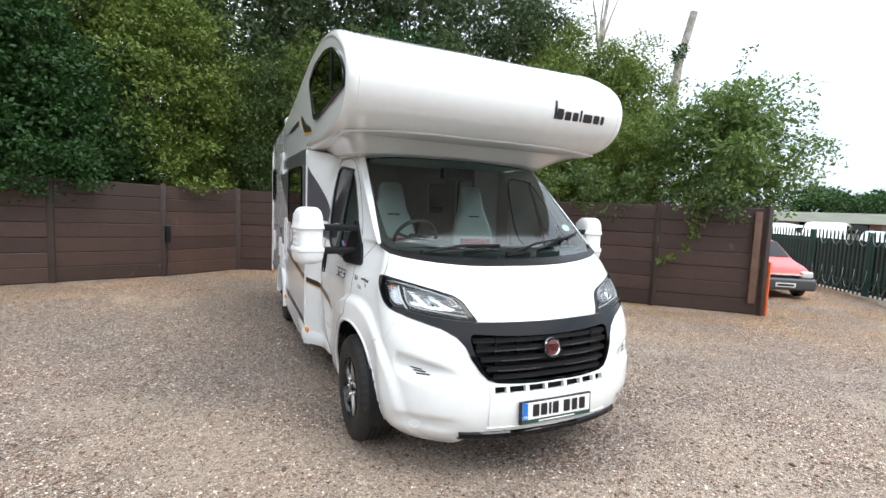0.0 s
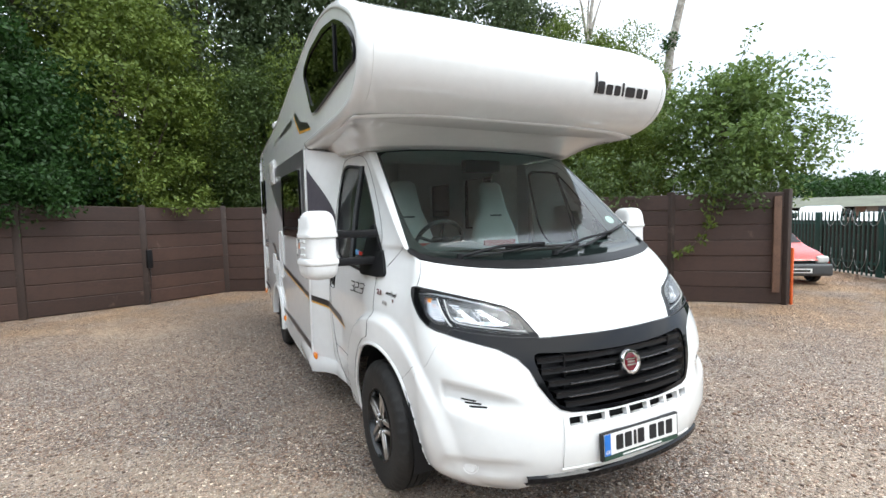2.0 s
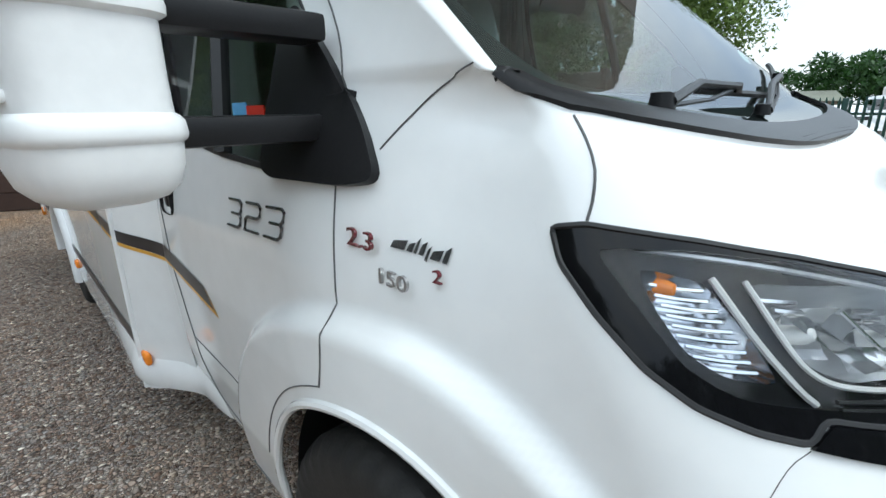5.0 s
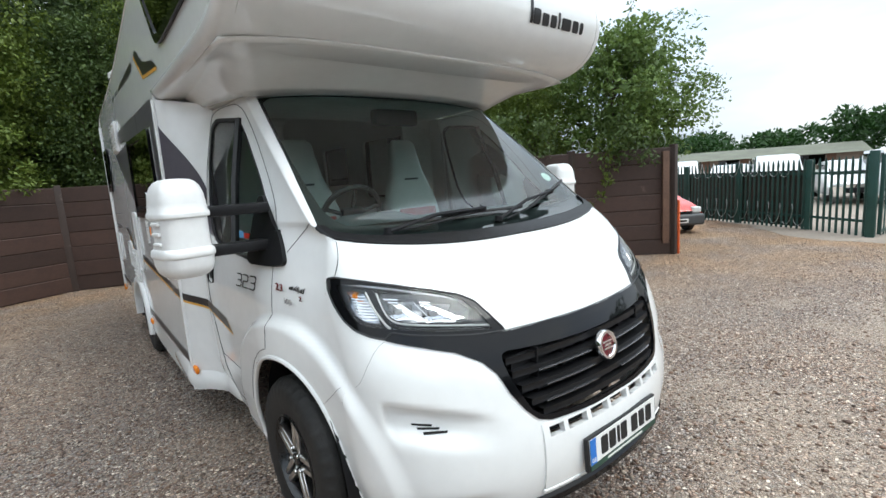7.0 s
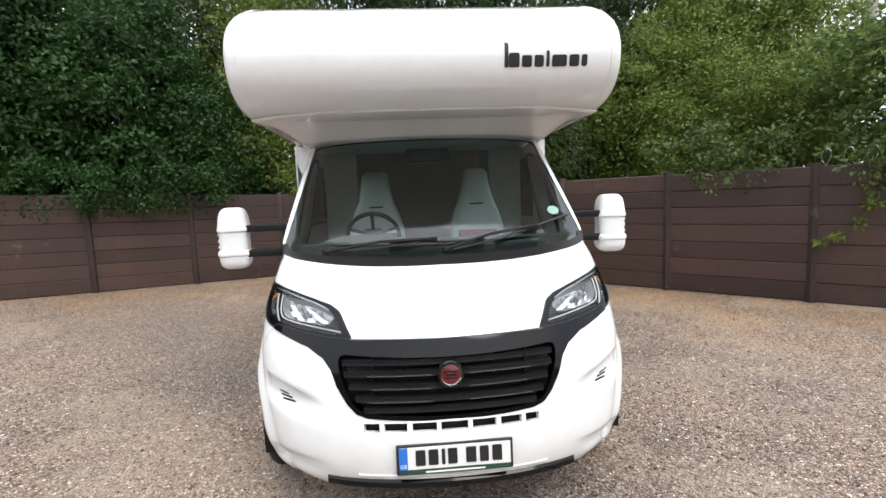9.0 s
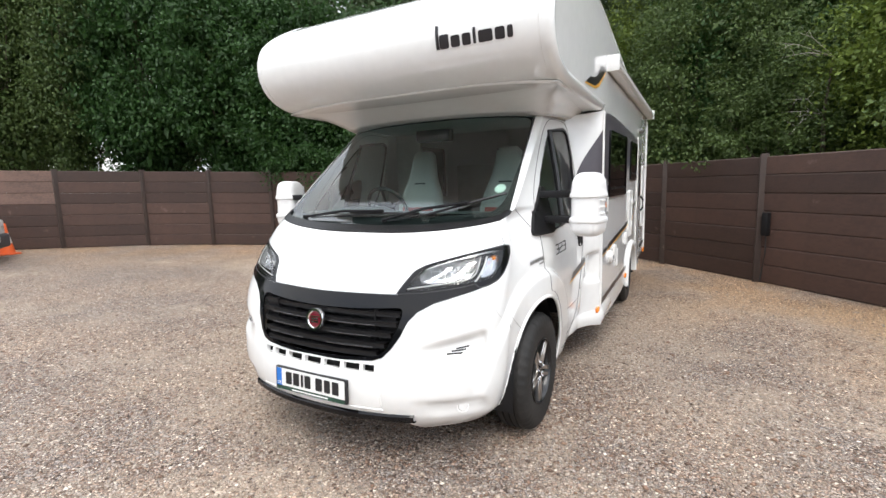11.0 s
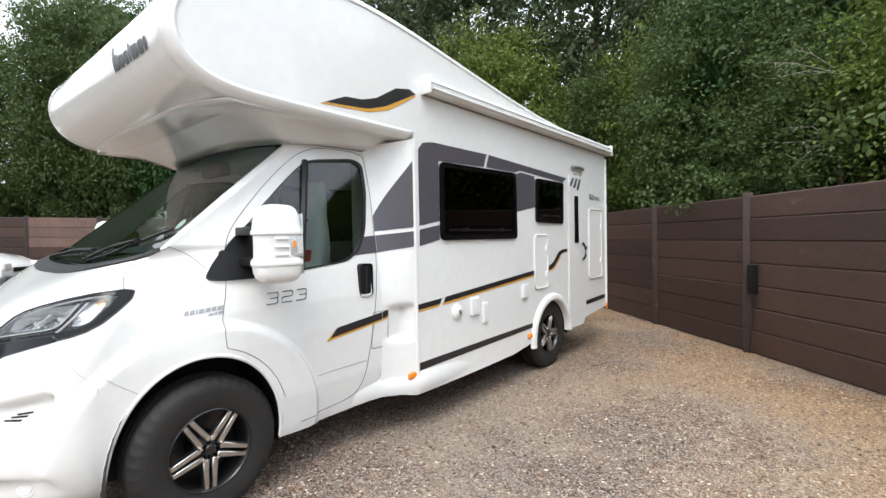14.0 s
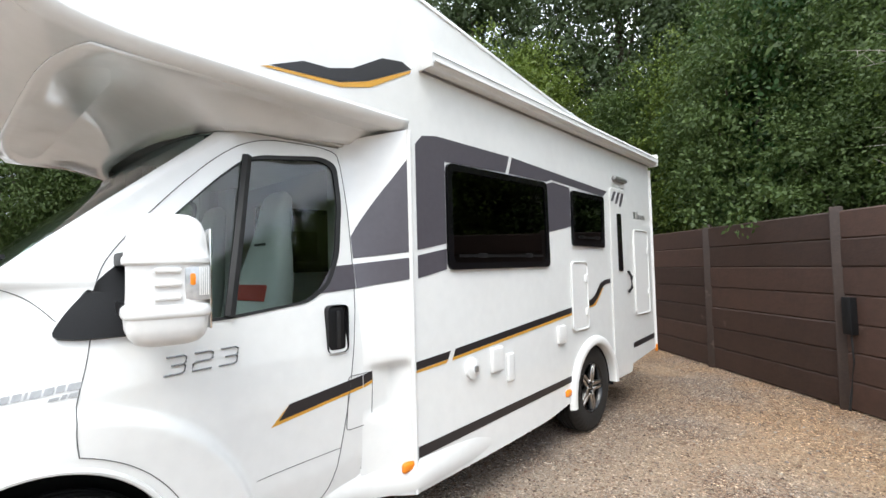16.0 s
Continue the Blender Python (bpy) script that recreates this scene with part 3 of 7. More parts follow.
def swell(y, z):
    """How far the front wheel-arch flare stands out, with a crease round its rim."""
    q = min(max((0.715 - math.hypot(y - 1.0, z - 0.36)) / 0.055, 0.0), 1.0)
    return 0.040 * q * q * (3 - 2 * q)


def nose(u, v):
    """The cab's front surface: u runs across by the turn of the plan curve, v up the rows."""
    z0, y0, xe, ye, ze, n = nose_row(v / KV)
    th = min(abs(u) / KU, math.pi / 2)
    k, c = math.sin(th) ** (2 / n), max(math.cos(th), 0.0) ** (2 / n)
    x, z = k * xe, z0 + (ze - z0) * k * k
    # wedge-shaped hollows for the bumper vents and the fog lamps
    top, low = .750 + (x - .62) * .27, .60 + (x - .60) * .20
    dent = .050 * ease((x - .58) / .24) * (1 - ease((x - .925) / .04)) * ease((top - z) / .032) * ease((z - low) / .09)
    dent += .022 * ease((x - .58) / .2) * (1 - ease((x - .90) / .04)) * ease((.462 - z) / .025) * ease((z - .345) / .06)
    y = ye - (ye - y0) * c + dent
    return np.array([math.copysign(x + swell(y, z) * k ** 8, u), y, z])


def nose_uv(a, s):
    """u and v for a share a of the half width in row s."""
    n = nose_row(s)[5]
    return (math.copysign(KU * math.asin(min(abs(a), 1.0) ** (n / 2)), a), s * KV)


def nose_at(x, z):
    """u and v of a place seen from the front."""
    lo, hi = 0.0, 14.999
    for _ in range(40):
        s = (lo + hi) / 2
        r = nose_row(s)
        k = min(abs(x) / r[2], 0.999)
        lo, hi = (s, hi) if r[0] + (r[4] - r[0]) * k * k < z else (lo, s)
    return nose_uv(max(-0.999, min(0.999, x / nose_row(s)[2])), s)


EDGE = np.array([nose(EDGE_U, v) for v in np.linspace(0, 14.99 * KV, 300)])
EDGE_X = np.array([p[0] - swell(p[1], p[2]) for p in EDGE])
SIDE_X = np.array([(.2, .985), (.35, 1.03), (.55, 1.065), (.9, 1.088), (1.1, 1.085), (1.3, 1.06), (1.45, 1.035), (1.8, .985), (2.1, .925), (2.2, .90)])


def flank(y, z):
    """Half width of the cab's side at a place."""
    xs = np.interp(z, SIDE_X[:, 0], SIDE_X[:, 1])
    xe, ye = np.interp(z, EDGE[:, 2], EDGE_X), np.interp(z, EDGE[:, 2], EDGE[:, 1])
    t = min(max((y - ye) / 0.65, 0.0), 1.0)
    x = xs - (xs - xe) * (1 - 3 * t * t + 2 * t ** 3)
    return x + swell(y, z)


home = thing("motorhome", "large white coachbuilt motorhome with over-cab luton, parked on gravel", "motorhome")
FRONT, OUT = (0, -1, 0), {1: (1, 0, 0), -1: (-1, 0, 0)}
BODY_X, R_EDGE = 1.19, 0.055

# cab front, with openings for screen and grille
SCREEN_LOW = [(.45, 1.363), (.75, 1.390), (.86, 1.408), (.905, 1.428), (.922, 1.442)]
screen_out = dense([nose_at(-x, z) for x, z in SCREEN_LOW[::-1]] + [nose_at(0, 1.350)] + [nose_at(x, z) for x, z in SCREEN_LOW] + [nose_uv(*q) for q in ((.972, 12.1), (.955, 13.0), (.95, 14.1), (.6, 14.28), (0, 14.32), (-.6, 14.28), (-.95, 14.1), (-.955, 13.0), (-.972, 12.1))], 0.03)
grille_out = dense(corners([nose_at(-.545, .955), nose_at(.545, .955), nose_at(.535, .86), nose_at(.46, .70), nose_at(.30, .683), nose_at(-.30, .683), nose_at(-.46, .70), nose_at(-.535, .86)], 0.05), 0.04)
front_out = dense([(-EDGE_U, 0), nose_uv(-.72, 0), nose_uv(-.55, 1.5), nose_uv(.55, 1.5), nose_uv(.72, 0), (EDGE_U, 0), (EDGE_U, 15 * KV), (-EDGE_U, 15 * KV)], 0.035)
LAMP = [(.967, 1.256), (.979, 1.215), (.986, 1.165), (.983, 1.115), (.968, 1.084), (.938, 1.064), (.900, 1.052), (.878, 1.074), (.825, 1.060), (.71, 1.042), (.60, 1.027), (.476, 1.020), (.51, 1.082), (.542, 1.138), (.592, 1.168), (.685, 1.196), (.795, 1.226), (.89, 1.250), (.955, 1.264)]
lamp_out = {sg: dense(corners([nose_at(sg * x, z) for x, z in LAMP], .012, 3), .025) for sg in (1, -1)}
slot_out = dense([nose_at(x, z) for x, z in ((-.43, .656), (0, .656), (.43, .656), (.43, .606), (0, .606), (-.43, .606))], .03)
skin("nose_panel", front_out, nose, 0.016, M["white"], home, [screen_out, grille_out, lamp_out[1], lamp_out[-1], slot_out], FRONT, sharp=60)
# windscreen with a dark printed border
skin("windscreen", screen_out, nose, 0.08, M["screen"], home, [], FRONT, off=-0.004, label="large curved clear windscreen")
inner = dense([nose_at(-.80, 1.452), nose_at(-.4, 1.420), nose_at(0, 1.412), nose_at(.4, 1.420), nose_at(.80, 1.452), nose_at(.865, 1.53), *(nose_uv(*q) for q in ((.938, 13.0), (.930, 13.93), (.88, 14.10), (.5, 14.19), (0, 14.22), (-.5, 14.19), (-.88, 14.10), (-.930, 13.93), (-.938, 13.0))), nose_at(-.865, 1.53)], 0.05)
skin("screen_border", screen_out, nose, 0.05, M["seal"], home, [inner], FRONT, off=-0.009)
# gloss black mask round the grille, reaching up under the lamps
MASK_LOW = [(.903, 1.048), (.80, 1.013), (.70, .981), (.62, .935), (.578, .885), (.548, .81), (.50, .735), (.455, .690), (.40, .672), (.2, .660)]
MASK_TOP = [(.876, 1.069), (.825, 1.056), (.71, 1.038), (.60, 1.023), (.476, 1.015), (.25, 1.013)]
mask = [nose_at(-x, z) for x, z in MASK_LOW] + [nose_at(0, .656)] + [nose_at(x, z) for x, z in MASK_LOW[::-1]] + [nose_at(x, z) for x, z in MASK_TOP] + [nose_at(0, 1.010)] + [nose_at(-x, z) for x, z in MASK_TOP[::-1]]
grille_mask = skin("grille_surround", dense(mask, 0.03), nose, 0.027, M["gloss"], home, [grille_out], FRONT, off=0.006, thick=0.012, label="gloss black grille surround")
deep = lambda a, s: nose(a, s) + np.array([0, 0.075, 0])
# added black sheet: the shade behind the grille bars as colour
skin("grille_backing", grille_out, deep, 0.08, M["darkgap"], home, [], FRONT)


def nose_bar(x0, x1, z, h, depth, lift, name, mat, parent, n=22, label=""):
    """A bar that follows the nose across."""
    P = []
    for x in np.linspace(x0, x1, n):
        p = nose(*nose_at(x, z))
        P.append([p + np.array(o) for o in ((0, depth, h * .3), (0, -lift * .4, h * .5), (0, -lift, h * .25), (0, -lift, -h * .25), (0, -lift * .4, -h * .5), (0, depth, -h * .3))])
    return part(name, grid(P, close=True), mat, parent, label)


grille = part("grille", box(-.5, .5, .17, .175, .72, .93), M["black"], home, "black radiator grille with horizontal bars")
for z, w in ((.915, .525), (.865, .515), (.808, .49), (.752, .46), (.705, .42)):
    nose_bar(-w, w, z, .026, .06, -.004, "grille_bar", M["black"], grille)
for z, w in ((.858, .40), (.80, .38), (.742, .40)):
    for sg in (-1, 1):
        nose_bar(sg * .09, sg * w, z, .0055, .01, .006, "grille_accent", M["darkchrome"], grille, 12)
for x in (-.38, -.22, -.08, .08, .22, .38):
    part("grille_rib", box(x - .004, x + .004, .14, .175, .70, .94), M["black"], grille)
bc = nose(0, nose_at(0, .858)[1])
tilt = Matrix.Translation((0, bc[1] - .012, .86)) @ Matrix.Rotation(radians(-12), 4, "X")
badge = part("badge", lathe([(.001, -.012), (.045, -.012), (.052, -.010)], 40, "y", m=tilt), M["badge"], home, "round dark red badge in a chrome ring")
part("badge_ring", lathe([(.045, -.011), (.050, -.018), (.061, -.018), (.066, -.006), (.066, .006)], 40, "y", m=tilt), M["chrome"], badge)
part("badge_bars", box(-.030, .030, -.0150, -.0125, -.018, -.010, 0, turn=tilt, bm=box(-.034, .034, -.0150, -.0125, .012, .019, 0, turn=tilt, bm=box(-.024, .024, -.0150, -.0125, -.004, .006, 0, turn=tilt))), M["chrome"], badge)

# headlights: a deep dark bezel with two chromed wells behind one clear cover
def nose_out(u, v):
    """The direction square to the nose at a place."""
    e = 2e-3
    w = np.cross(nose(u + e, v) - nose(u - e, v), nose(u, v + e) - nose(u, v - e))
    w /= np.linalg.norm(w)
    return w if w @ np.array((math.copysign(.9, u), -.45, .3)) > 0 else -w


def lamp_patch(name, pts, mat, parent, sg, off, step=.025, holes=(), label=""):
    return skin(name, dense([nose_at(sg * x, z) for x, z in pts], .02), nose, step, M[mat], parent, holes, (sg * .9, -.45, .3), off=off, label=label)


def lamp_bar(name, pts, mat, parent, sg, lift, r):
    P = []
    for x, z in dense(rounded(pts, 2, False) if len(pts) > 2 else pts, .012, False):
        uv = nose_at(sg * x, z)
        P.append(Vector(nose(*uv) + lift * nose_out(*uv)))
    part(name, tube(P, r, 6), M[mat], parent)


def lamp_well(name, pts, mat, parent, sg, front, depth, shrink):
    """A well with sloping sides that runs back from an outline in the bezel."""
    uv = [nose_at(sg * x, z) for x, z in pts]
    rim = np.array([nose(*q) + front * nose_out(*q) for q in uv])
    c = rim.mean(0)
    back = -np.mean([nose_out(*q) for q in uv], axis=0)
    rows = [c + (rim - c) * (1 - (1 - shrink) * t) + back * depth * t ** .8 for t in (0, .35, .7, 1)]
    V, F = grid(rows, close=True)
    n = len(pts)
    part(name, (V, list(F) + [tuple(range(3 * n, 4 * n))]), M[mat], parent, sharp=25)


def reflector_cup(parent, sg, cx, cz, w, h, depth, front):
    """A hollow chromed mirror of flat facets."""
    o = Vector(nose(*nose_at(sg * cx, cz))) + front * Vector(nose_out(*nose_at(sg * cx, cz)))
    rows = []
    for b in np.linspace(-1, 1, 7):
        rows.append([tuple(o + Vector((sg * w * a, depth * (.75 - .5 * (a * a + b * b)) + .55 * w * a, h * b))) for a in np.linspace(-1, 1, 8)])
    part("reflector", grid(rows), M["reflector"], parent, smooth=False)


WELL_MAIN = corners([(.864, 1.209), (.69, 1.187), (.612, 1.158), (.572, 1.118), (.600, 1.084), (.651, 1.083), (.825, 1.104), (.860, 1.122), (.872, 1.165)], .012, 3)
WELL_SIDE = corners([(.948, 1.224), (.957, 1.178), (.956, 1.137), (.938, 1.114), (.897, 1.108), (.900, 1.152), (.906, 1.212)], .010, 3)
COVER = corners([(.962, 1.240), (.967, 1.18), (.963, 1.122), (.941, 1.096), (.89, 1.086), (.83, 1.076), (.70, 1.054), (.525, 1.034), (.545, 1.09), (.58, 1.140), (.625, 1.168), (.70, 1.192), (.80, 1.221), (.90, 1.240)], .012, 3)
for sg in (1, -1):
    cover = dense([nose_at(sg * x, z) for x, z in COVER], .02)
    wells = [dense([nose_at(sg * x, z) for x, z in w], .02) for w in (WELL_MAIN, WELL_SIDE)]
    lamp = skin("headlight", lamp_out[sg], nose, .025, M["gloss"], home, [cover], (sg * .9, -.45, .3), off=.001, thick=.012, label="angular headlight with clear lens and dark bezel")
    skin("inner_bezel", cover, nose, .025, M["bezel"], lamp, wells, (sg * .9, -.45, .3), off=-.012)
    part("lamp_rim", tube([Vector(nose(*q)) for q in lamp_out[sg]], .0045, 6, closed=True), M["seal"], lamp)
    lamp_well("main_well", WELL_MAIN, "smoke", lamp, sg, -.013, .075, .80)
    lamp_well("side_well", WELL_SIDE, "reflector", lamp, sg, -.013, .040, .72)
    reflector_cup(lamp, sg, .815, 1.155, .042, .036, .030, -.050)
    reflector_cup(lamp, sg, .690, 1.132, .048, .034, .030, -.048)
    for pts in ([(.838, 1.180), (.806, 1.174), (.742, 1.106), (.778, 1.106)], [(.742, 1.164), (.704, 1.157), (.600, 1.098), (.640, 1.096)]):
        lamp_patch("reflector_blade", pts, "chrome", lamp, sg, -.030)
    for x, z, w in ((.842, 1.194, .030), (.836, 1.183, .022), (.728, 1.171, .026), (.722, 1.161, .020)):
        lamp_bar("reflector_step", [(x + .5 * w, z), (x - w, z - .006)], "chrome", lamp, sg, -.026, .0042)
    lamp_bar("reflector_edge", [(.760, 1.172), (.748, 1.140), (.728, 1.102)], "chrome", lamp, sg, -.022, .0028)
    for cx, cz, r in ((.818, 1.158, .012), (.694, 1.136, .011)):
        q = nose_at(sg * cx, cz)
        m = Matrix.Translation(Vector(nose(*q)) - .046 * Vector(nose_out(*q))) @ Matrix.Rotation(radians(-20), 4, "X")
        part("bulb", lathe([(.0005, -.020), (r * .6, -.018), (r, -.008), (r, .020)], 16, "y", m=m), M["frost"], lamp)
    for k in range(9):
        z = 1.124 + k * .0105
        lamp_bar("side_facet", [(.953 - abs(k - 3) * .0012, z), (.930, z - .003), (.908, z - .004)], "reflector", lamp, sg, -.020 - .003 * (k % 2), .0032)
    lamp_bar("light_guide", [(.871, 1.210), (.876, 1.152), (.867, 1.114), (.83, 1.097), (.70, 1.077), (.530, 1.051)], "frost", lamp, sg, -.006, .0036)
    lamp_bar("light_guide", [(.900, 1.214), (.901, 1.153), (.886, 1.102), (.876, 1.088)], "frost", lamp, sg, -.006, .0042)
    for dz in (.010, .019):
        lamp_bar("lower_rib", [(.852, 1.098 - dz), (.70, 1.074 - dz), (.56, 1.052 - dz * .7)], "seal", lamp, sg, -.009, .0030)
    lamp_bar("upper_brow", [(.952, 1.246), (.86, 1.230), (.76, 1.204), (.66, 1.176), (.60, 1.150)], "smoke", lamp, sg, -.010, .0040)
    q = nose_at(sg * .936, 1.206)
    part("amber_bulb", lathe([(.0005, -.012), (.007, -.010), (.010, 0), (.010, .012)], 14, "y", m=Matrix.Translation(Vector(nose(*q)) - .022 * Vector(nose_out(*q)))), M["amber"], lamp)
    lens = skin("lens", cover, nose, .025, M["lens"], lamp, [], (sg * .9, -.45, .3), off=.002, label="clear lens")
    lens.visible_shadow = False
    # shut lines of the bonnet and wing
    def shut(pts, r=.0018):
        part("panel_gap", tube([nose(*nose_at(sg * x, z)) for x, z in dense(pts, .02, False)], r, 5), M["shutline"], home)
    shut([(.953, 1.268), (.943, 1.29), (.927, 1.328), (.913, 1.365), (.902, 1.394)], .0022)
    shut([(.48, 1.019), (.3, 1.016), (0, 1.012)], .003)
    shut(rounded([(.903, 1.046), (.930, 1.030), (.974, .959), (.999, .876)], 2, False), .0007)
    part("panel_gap", tube([(sg * (flank(y, z) + .001), y, z) for y, z in dense([(.55, .868), (.60, .825), (.68, .765)], .02, False)], .0008, 5), M["shutline"], home)

# bumper details: intake slots, side vents, fog lamps, lower black lip
SLOTS = ((-.42, -.347), (-.325, -.217), (-.192, -.078), (-.057, .070), (.092, .206), (.228, .331), (.352, .42))
slot_holes = [dense([nose_at(x, z) for x, z in ((a, .650), (c, .650), (c, .613), (a, .613))], .03) for a, c in SLOTS]
bump = skin("bumper_insert", dense([nose_at(x, z) for x, z in ((-.448, .664), (0, .660), (.448, .664), (.452, .405), (0, .405), (-.452, .405))], .03), nose, .03, M["white"], home, slot_holes, FRONT, off=.007, thick=.030, label="white bumper centre section with seven dark air slots")
# black sheet painting the shade inside the air slots
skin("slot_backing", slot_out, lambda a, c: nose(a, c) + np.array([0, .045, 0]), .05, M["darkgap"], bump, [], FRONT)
nose_bar(-.46, .46, .398, .012, .0, .012, "intake_lip", M["white2"], bump)
nose_bar(-.62, .62, .345, .05, .05, .020, "bumper_lip", M["gloss"], home, 26, "glossy black lower bumper lip")
for sg in (1, -1):
    for k in range(3):
        xo, zo, xi, zi = .872 - .012 * k, .748 - .017 * k, .812 - .020 * k, .737 - .0135 * k
        q = [nose_at(sg * x, z) for x, z in ((xo, zo), (xi, zi), (xi + .004, zi - .008), (xo, zo - .008))]
        # vent openings as near-black surface patches, their shade put into the colour
        skin("bumper_vent", dense(q, .02), nose, .02, M["darkgap"], home, [], FRONT, off=.004)
    p = nose(*nose_at(sg * .846, .405))
    m = Matrix.Translation(Vector(p)) @ Matrix.Rotation(radians(sg * 42), 4, "Z")
    fog = part("fog_lamp", lathe([(.001, -.004), (.028, -.005), (.033, -.001), (.040, -.003), (.042, .012)], 24, "y", m=m), M["white2"], home, "round white blanked fog lamp")

# cowl under the screen and the wipers
COWL = [(.25, 1.326), (.42, 1.334), (.60, 1.350), (.75, 1.370), (.84, 1.386), (.90, 1.402), (.922, 1.428), (.930, 1.450)]
cowl = [nose_at(-x, z) for x, z in COWL[::-1]] + [nose_at(0, 1.324)] + [nose_at(x, z) for x, z in COWL] + [nose_at(x, z) for x, z in ((.912, 1.455), (.885, 1.428), (.80, 1.404), (.5, 1.374), (0, 1.358), (-.5, 1.374), (-.80, 1.404), (-.885, 1.428), (-.912, 1.455))]
scuttle = skin("scuttle_panel", dense(cowl, .03), nose, .03, M["black"], home, [], FRONT, off=.009, thick=.012, label="black plastic scuttle panel below the windscreen")
for k in range(4):
    nose_bar(-.34 + k * .02, .34 - k * .02, 1.337 + k * .006, .006, .0, .019, "scuttle_louvre", M["seal"], scuttle, 16)


def on_screen(x, z, lift):
    p = nose(*nose_at(x, z))
    return Vector(p) + Vector((0, -lift * .72, lift * .7))


for pv, end, blade0, blade1 in (((-.66, 1.398), (-.02, 1.430), (-.29, 1.428), (.30, 1.424)), ((.05, 1.380), (.62, 1.482), (.37, 1.420), (.872, 1.550))):
    wip = part("wiper", tube([on_screen(*pv, .02), on_screen((pv[0] + end[0]) / 2, (pv[1] + end[1]) / 2 + .01, .040), on_screen(*end, .034)], .0095, 8), M["black"], home, "black windscreen wiper")
    part("blade", tube([on_screen(blade0[0] + (blade1[0] - blade0[0]) * t, blade0[1] + (blade1[1] - blade0[1]) * t, .016) for t in np.linspace(0, 1, 9)], .0095, 6), M["seal"], wip)
    part("strut", tube([on_screen(pv[0] + .05, pv[1], .012), on_screen((pv[0] + end[0]) / 2 + .06, (pv[1] + end[1]) / 2 - .012, .024), on_screen(*end, .026)], .005, 6), M["black"], wip)
    part("clip", box(-.026, .026, -.012, .012, -.012, .016, .005, 2, turn=Matrix.Translation(on_screen(*end, .026))), M["black"], wip)
    part("spindle", lathe([(.001, .03), (.018, .028), (.022, .0)], 16, "z", m=Matrix.Translation(on_screen(*pv, .0))), M["black"], wip)
part("tax_disc", lathe([(.0005, 0), (.038, 0)], 24, "y", m=Matrix.Translation(on_screen(.80, 1.60, -.012)) @ Matrix.Rotation(radians(-43), 4, "X")), M["sticker"], home, "round pale paper sticker inside the screen")

# number plate: registration left as plain bars
ptilt = Matrix.Translation((0, -.002, .492)) @ Matrix.Rotation(radians(-3), 4, "X")
plate = part("number_plate", box(-.275, .275, -.006, .012, -.072, .068, .004, turn=ptilt), M["seal"], home, "white front number plate in a dark holder")
part("plate_face", box(-.262, .262, -.010, -.007, -.045, .060, 0, turn=ptilt), M["plate"], plate)
part("blue_band", box(-.262, -.222, -.0115, -.0095, -.045, .060, 0, turn=ptilt), M["blue"], plate)
letters("country_letters", "GB", .024, ptilt @ Matrix.Translation((-.242, -.0125, -.035)) @ Matrix.Rotation(radians(90), 4, "X"), M["plate"], plate, .0004)
for x, w in ((-.162, .046), (-.102, .046), (-.055, .016), (-.012, .044), (.075, .048), (.137, .042), (.198, .046)):
    part("plate_bar", box(x - w / 2, x + w / 2, -.0115, -.0095, -.028, .046, .004, 1, turn=ptilt), M["seal"], plate)
part("dealer_strip", box(-.262, .262, -.0095, -.0065, -.070, -.049, 0, turn=ptilt), M["green"], plate)
part("dealer_bar", box(-.14, .14, -.0105, -.009, -.064, -.056, 0, turn=ptilt), M["plate"], plate)

# cab sides
WIN = [(1.03, 1.29), (1.16, 1.43), (1.38, 1.69), (1.60, 1.905), (1.72, 2.005), (1.80, 2.035), (2.12, 2.075), (2.205, 2.045), (2.203, 1.84), (2.155, 1.56), (2.08, 1.41), (1.96, 1.338), (1.6, 1.300), (1.3, 1.285)]
MIRROR_BASE = [(1.025, 1.285), (1.06, 1.345), (1.16, 1.47), (1.30, 1.60), (1.335, 1.58), (1.335, 1.29), (1.30, 1.275), (1.10, 1.272)]
ARC = [(.982 + .428 * math.cos(t), .36 + .53 * math.sin(t)) for t in np.linspace(math.radians(-6), math.radians(180 + 8), 34)]
lip = [(p[1], p[2]) for p in EDGE[::-1]]
flank_out = dense([(2.24, 2.14), (2.24, .31)] + [(1.62, .30)] + ARC + [q for q in lip[::-1]][3:], 0.06)
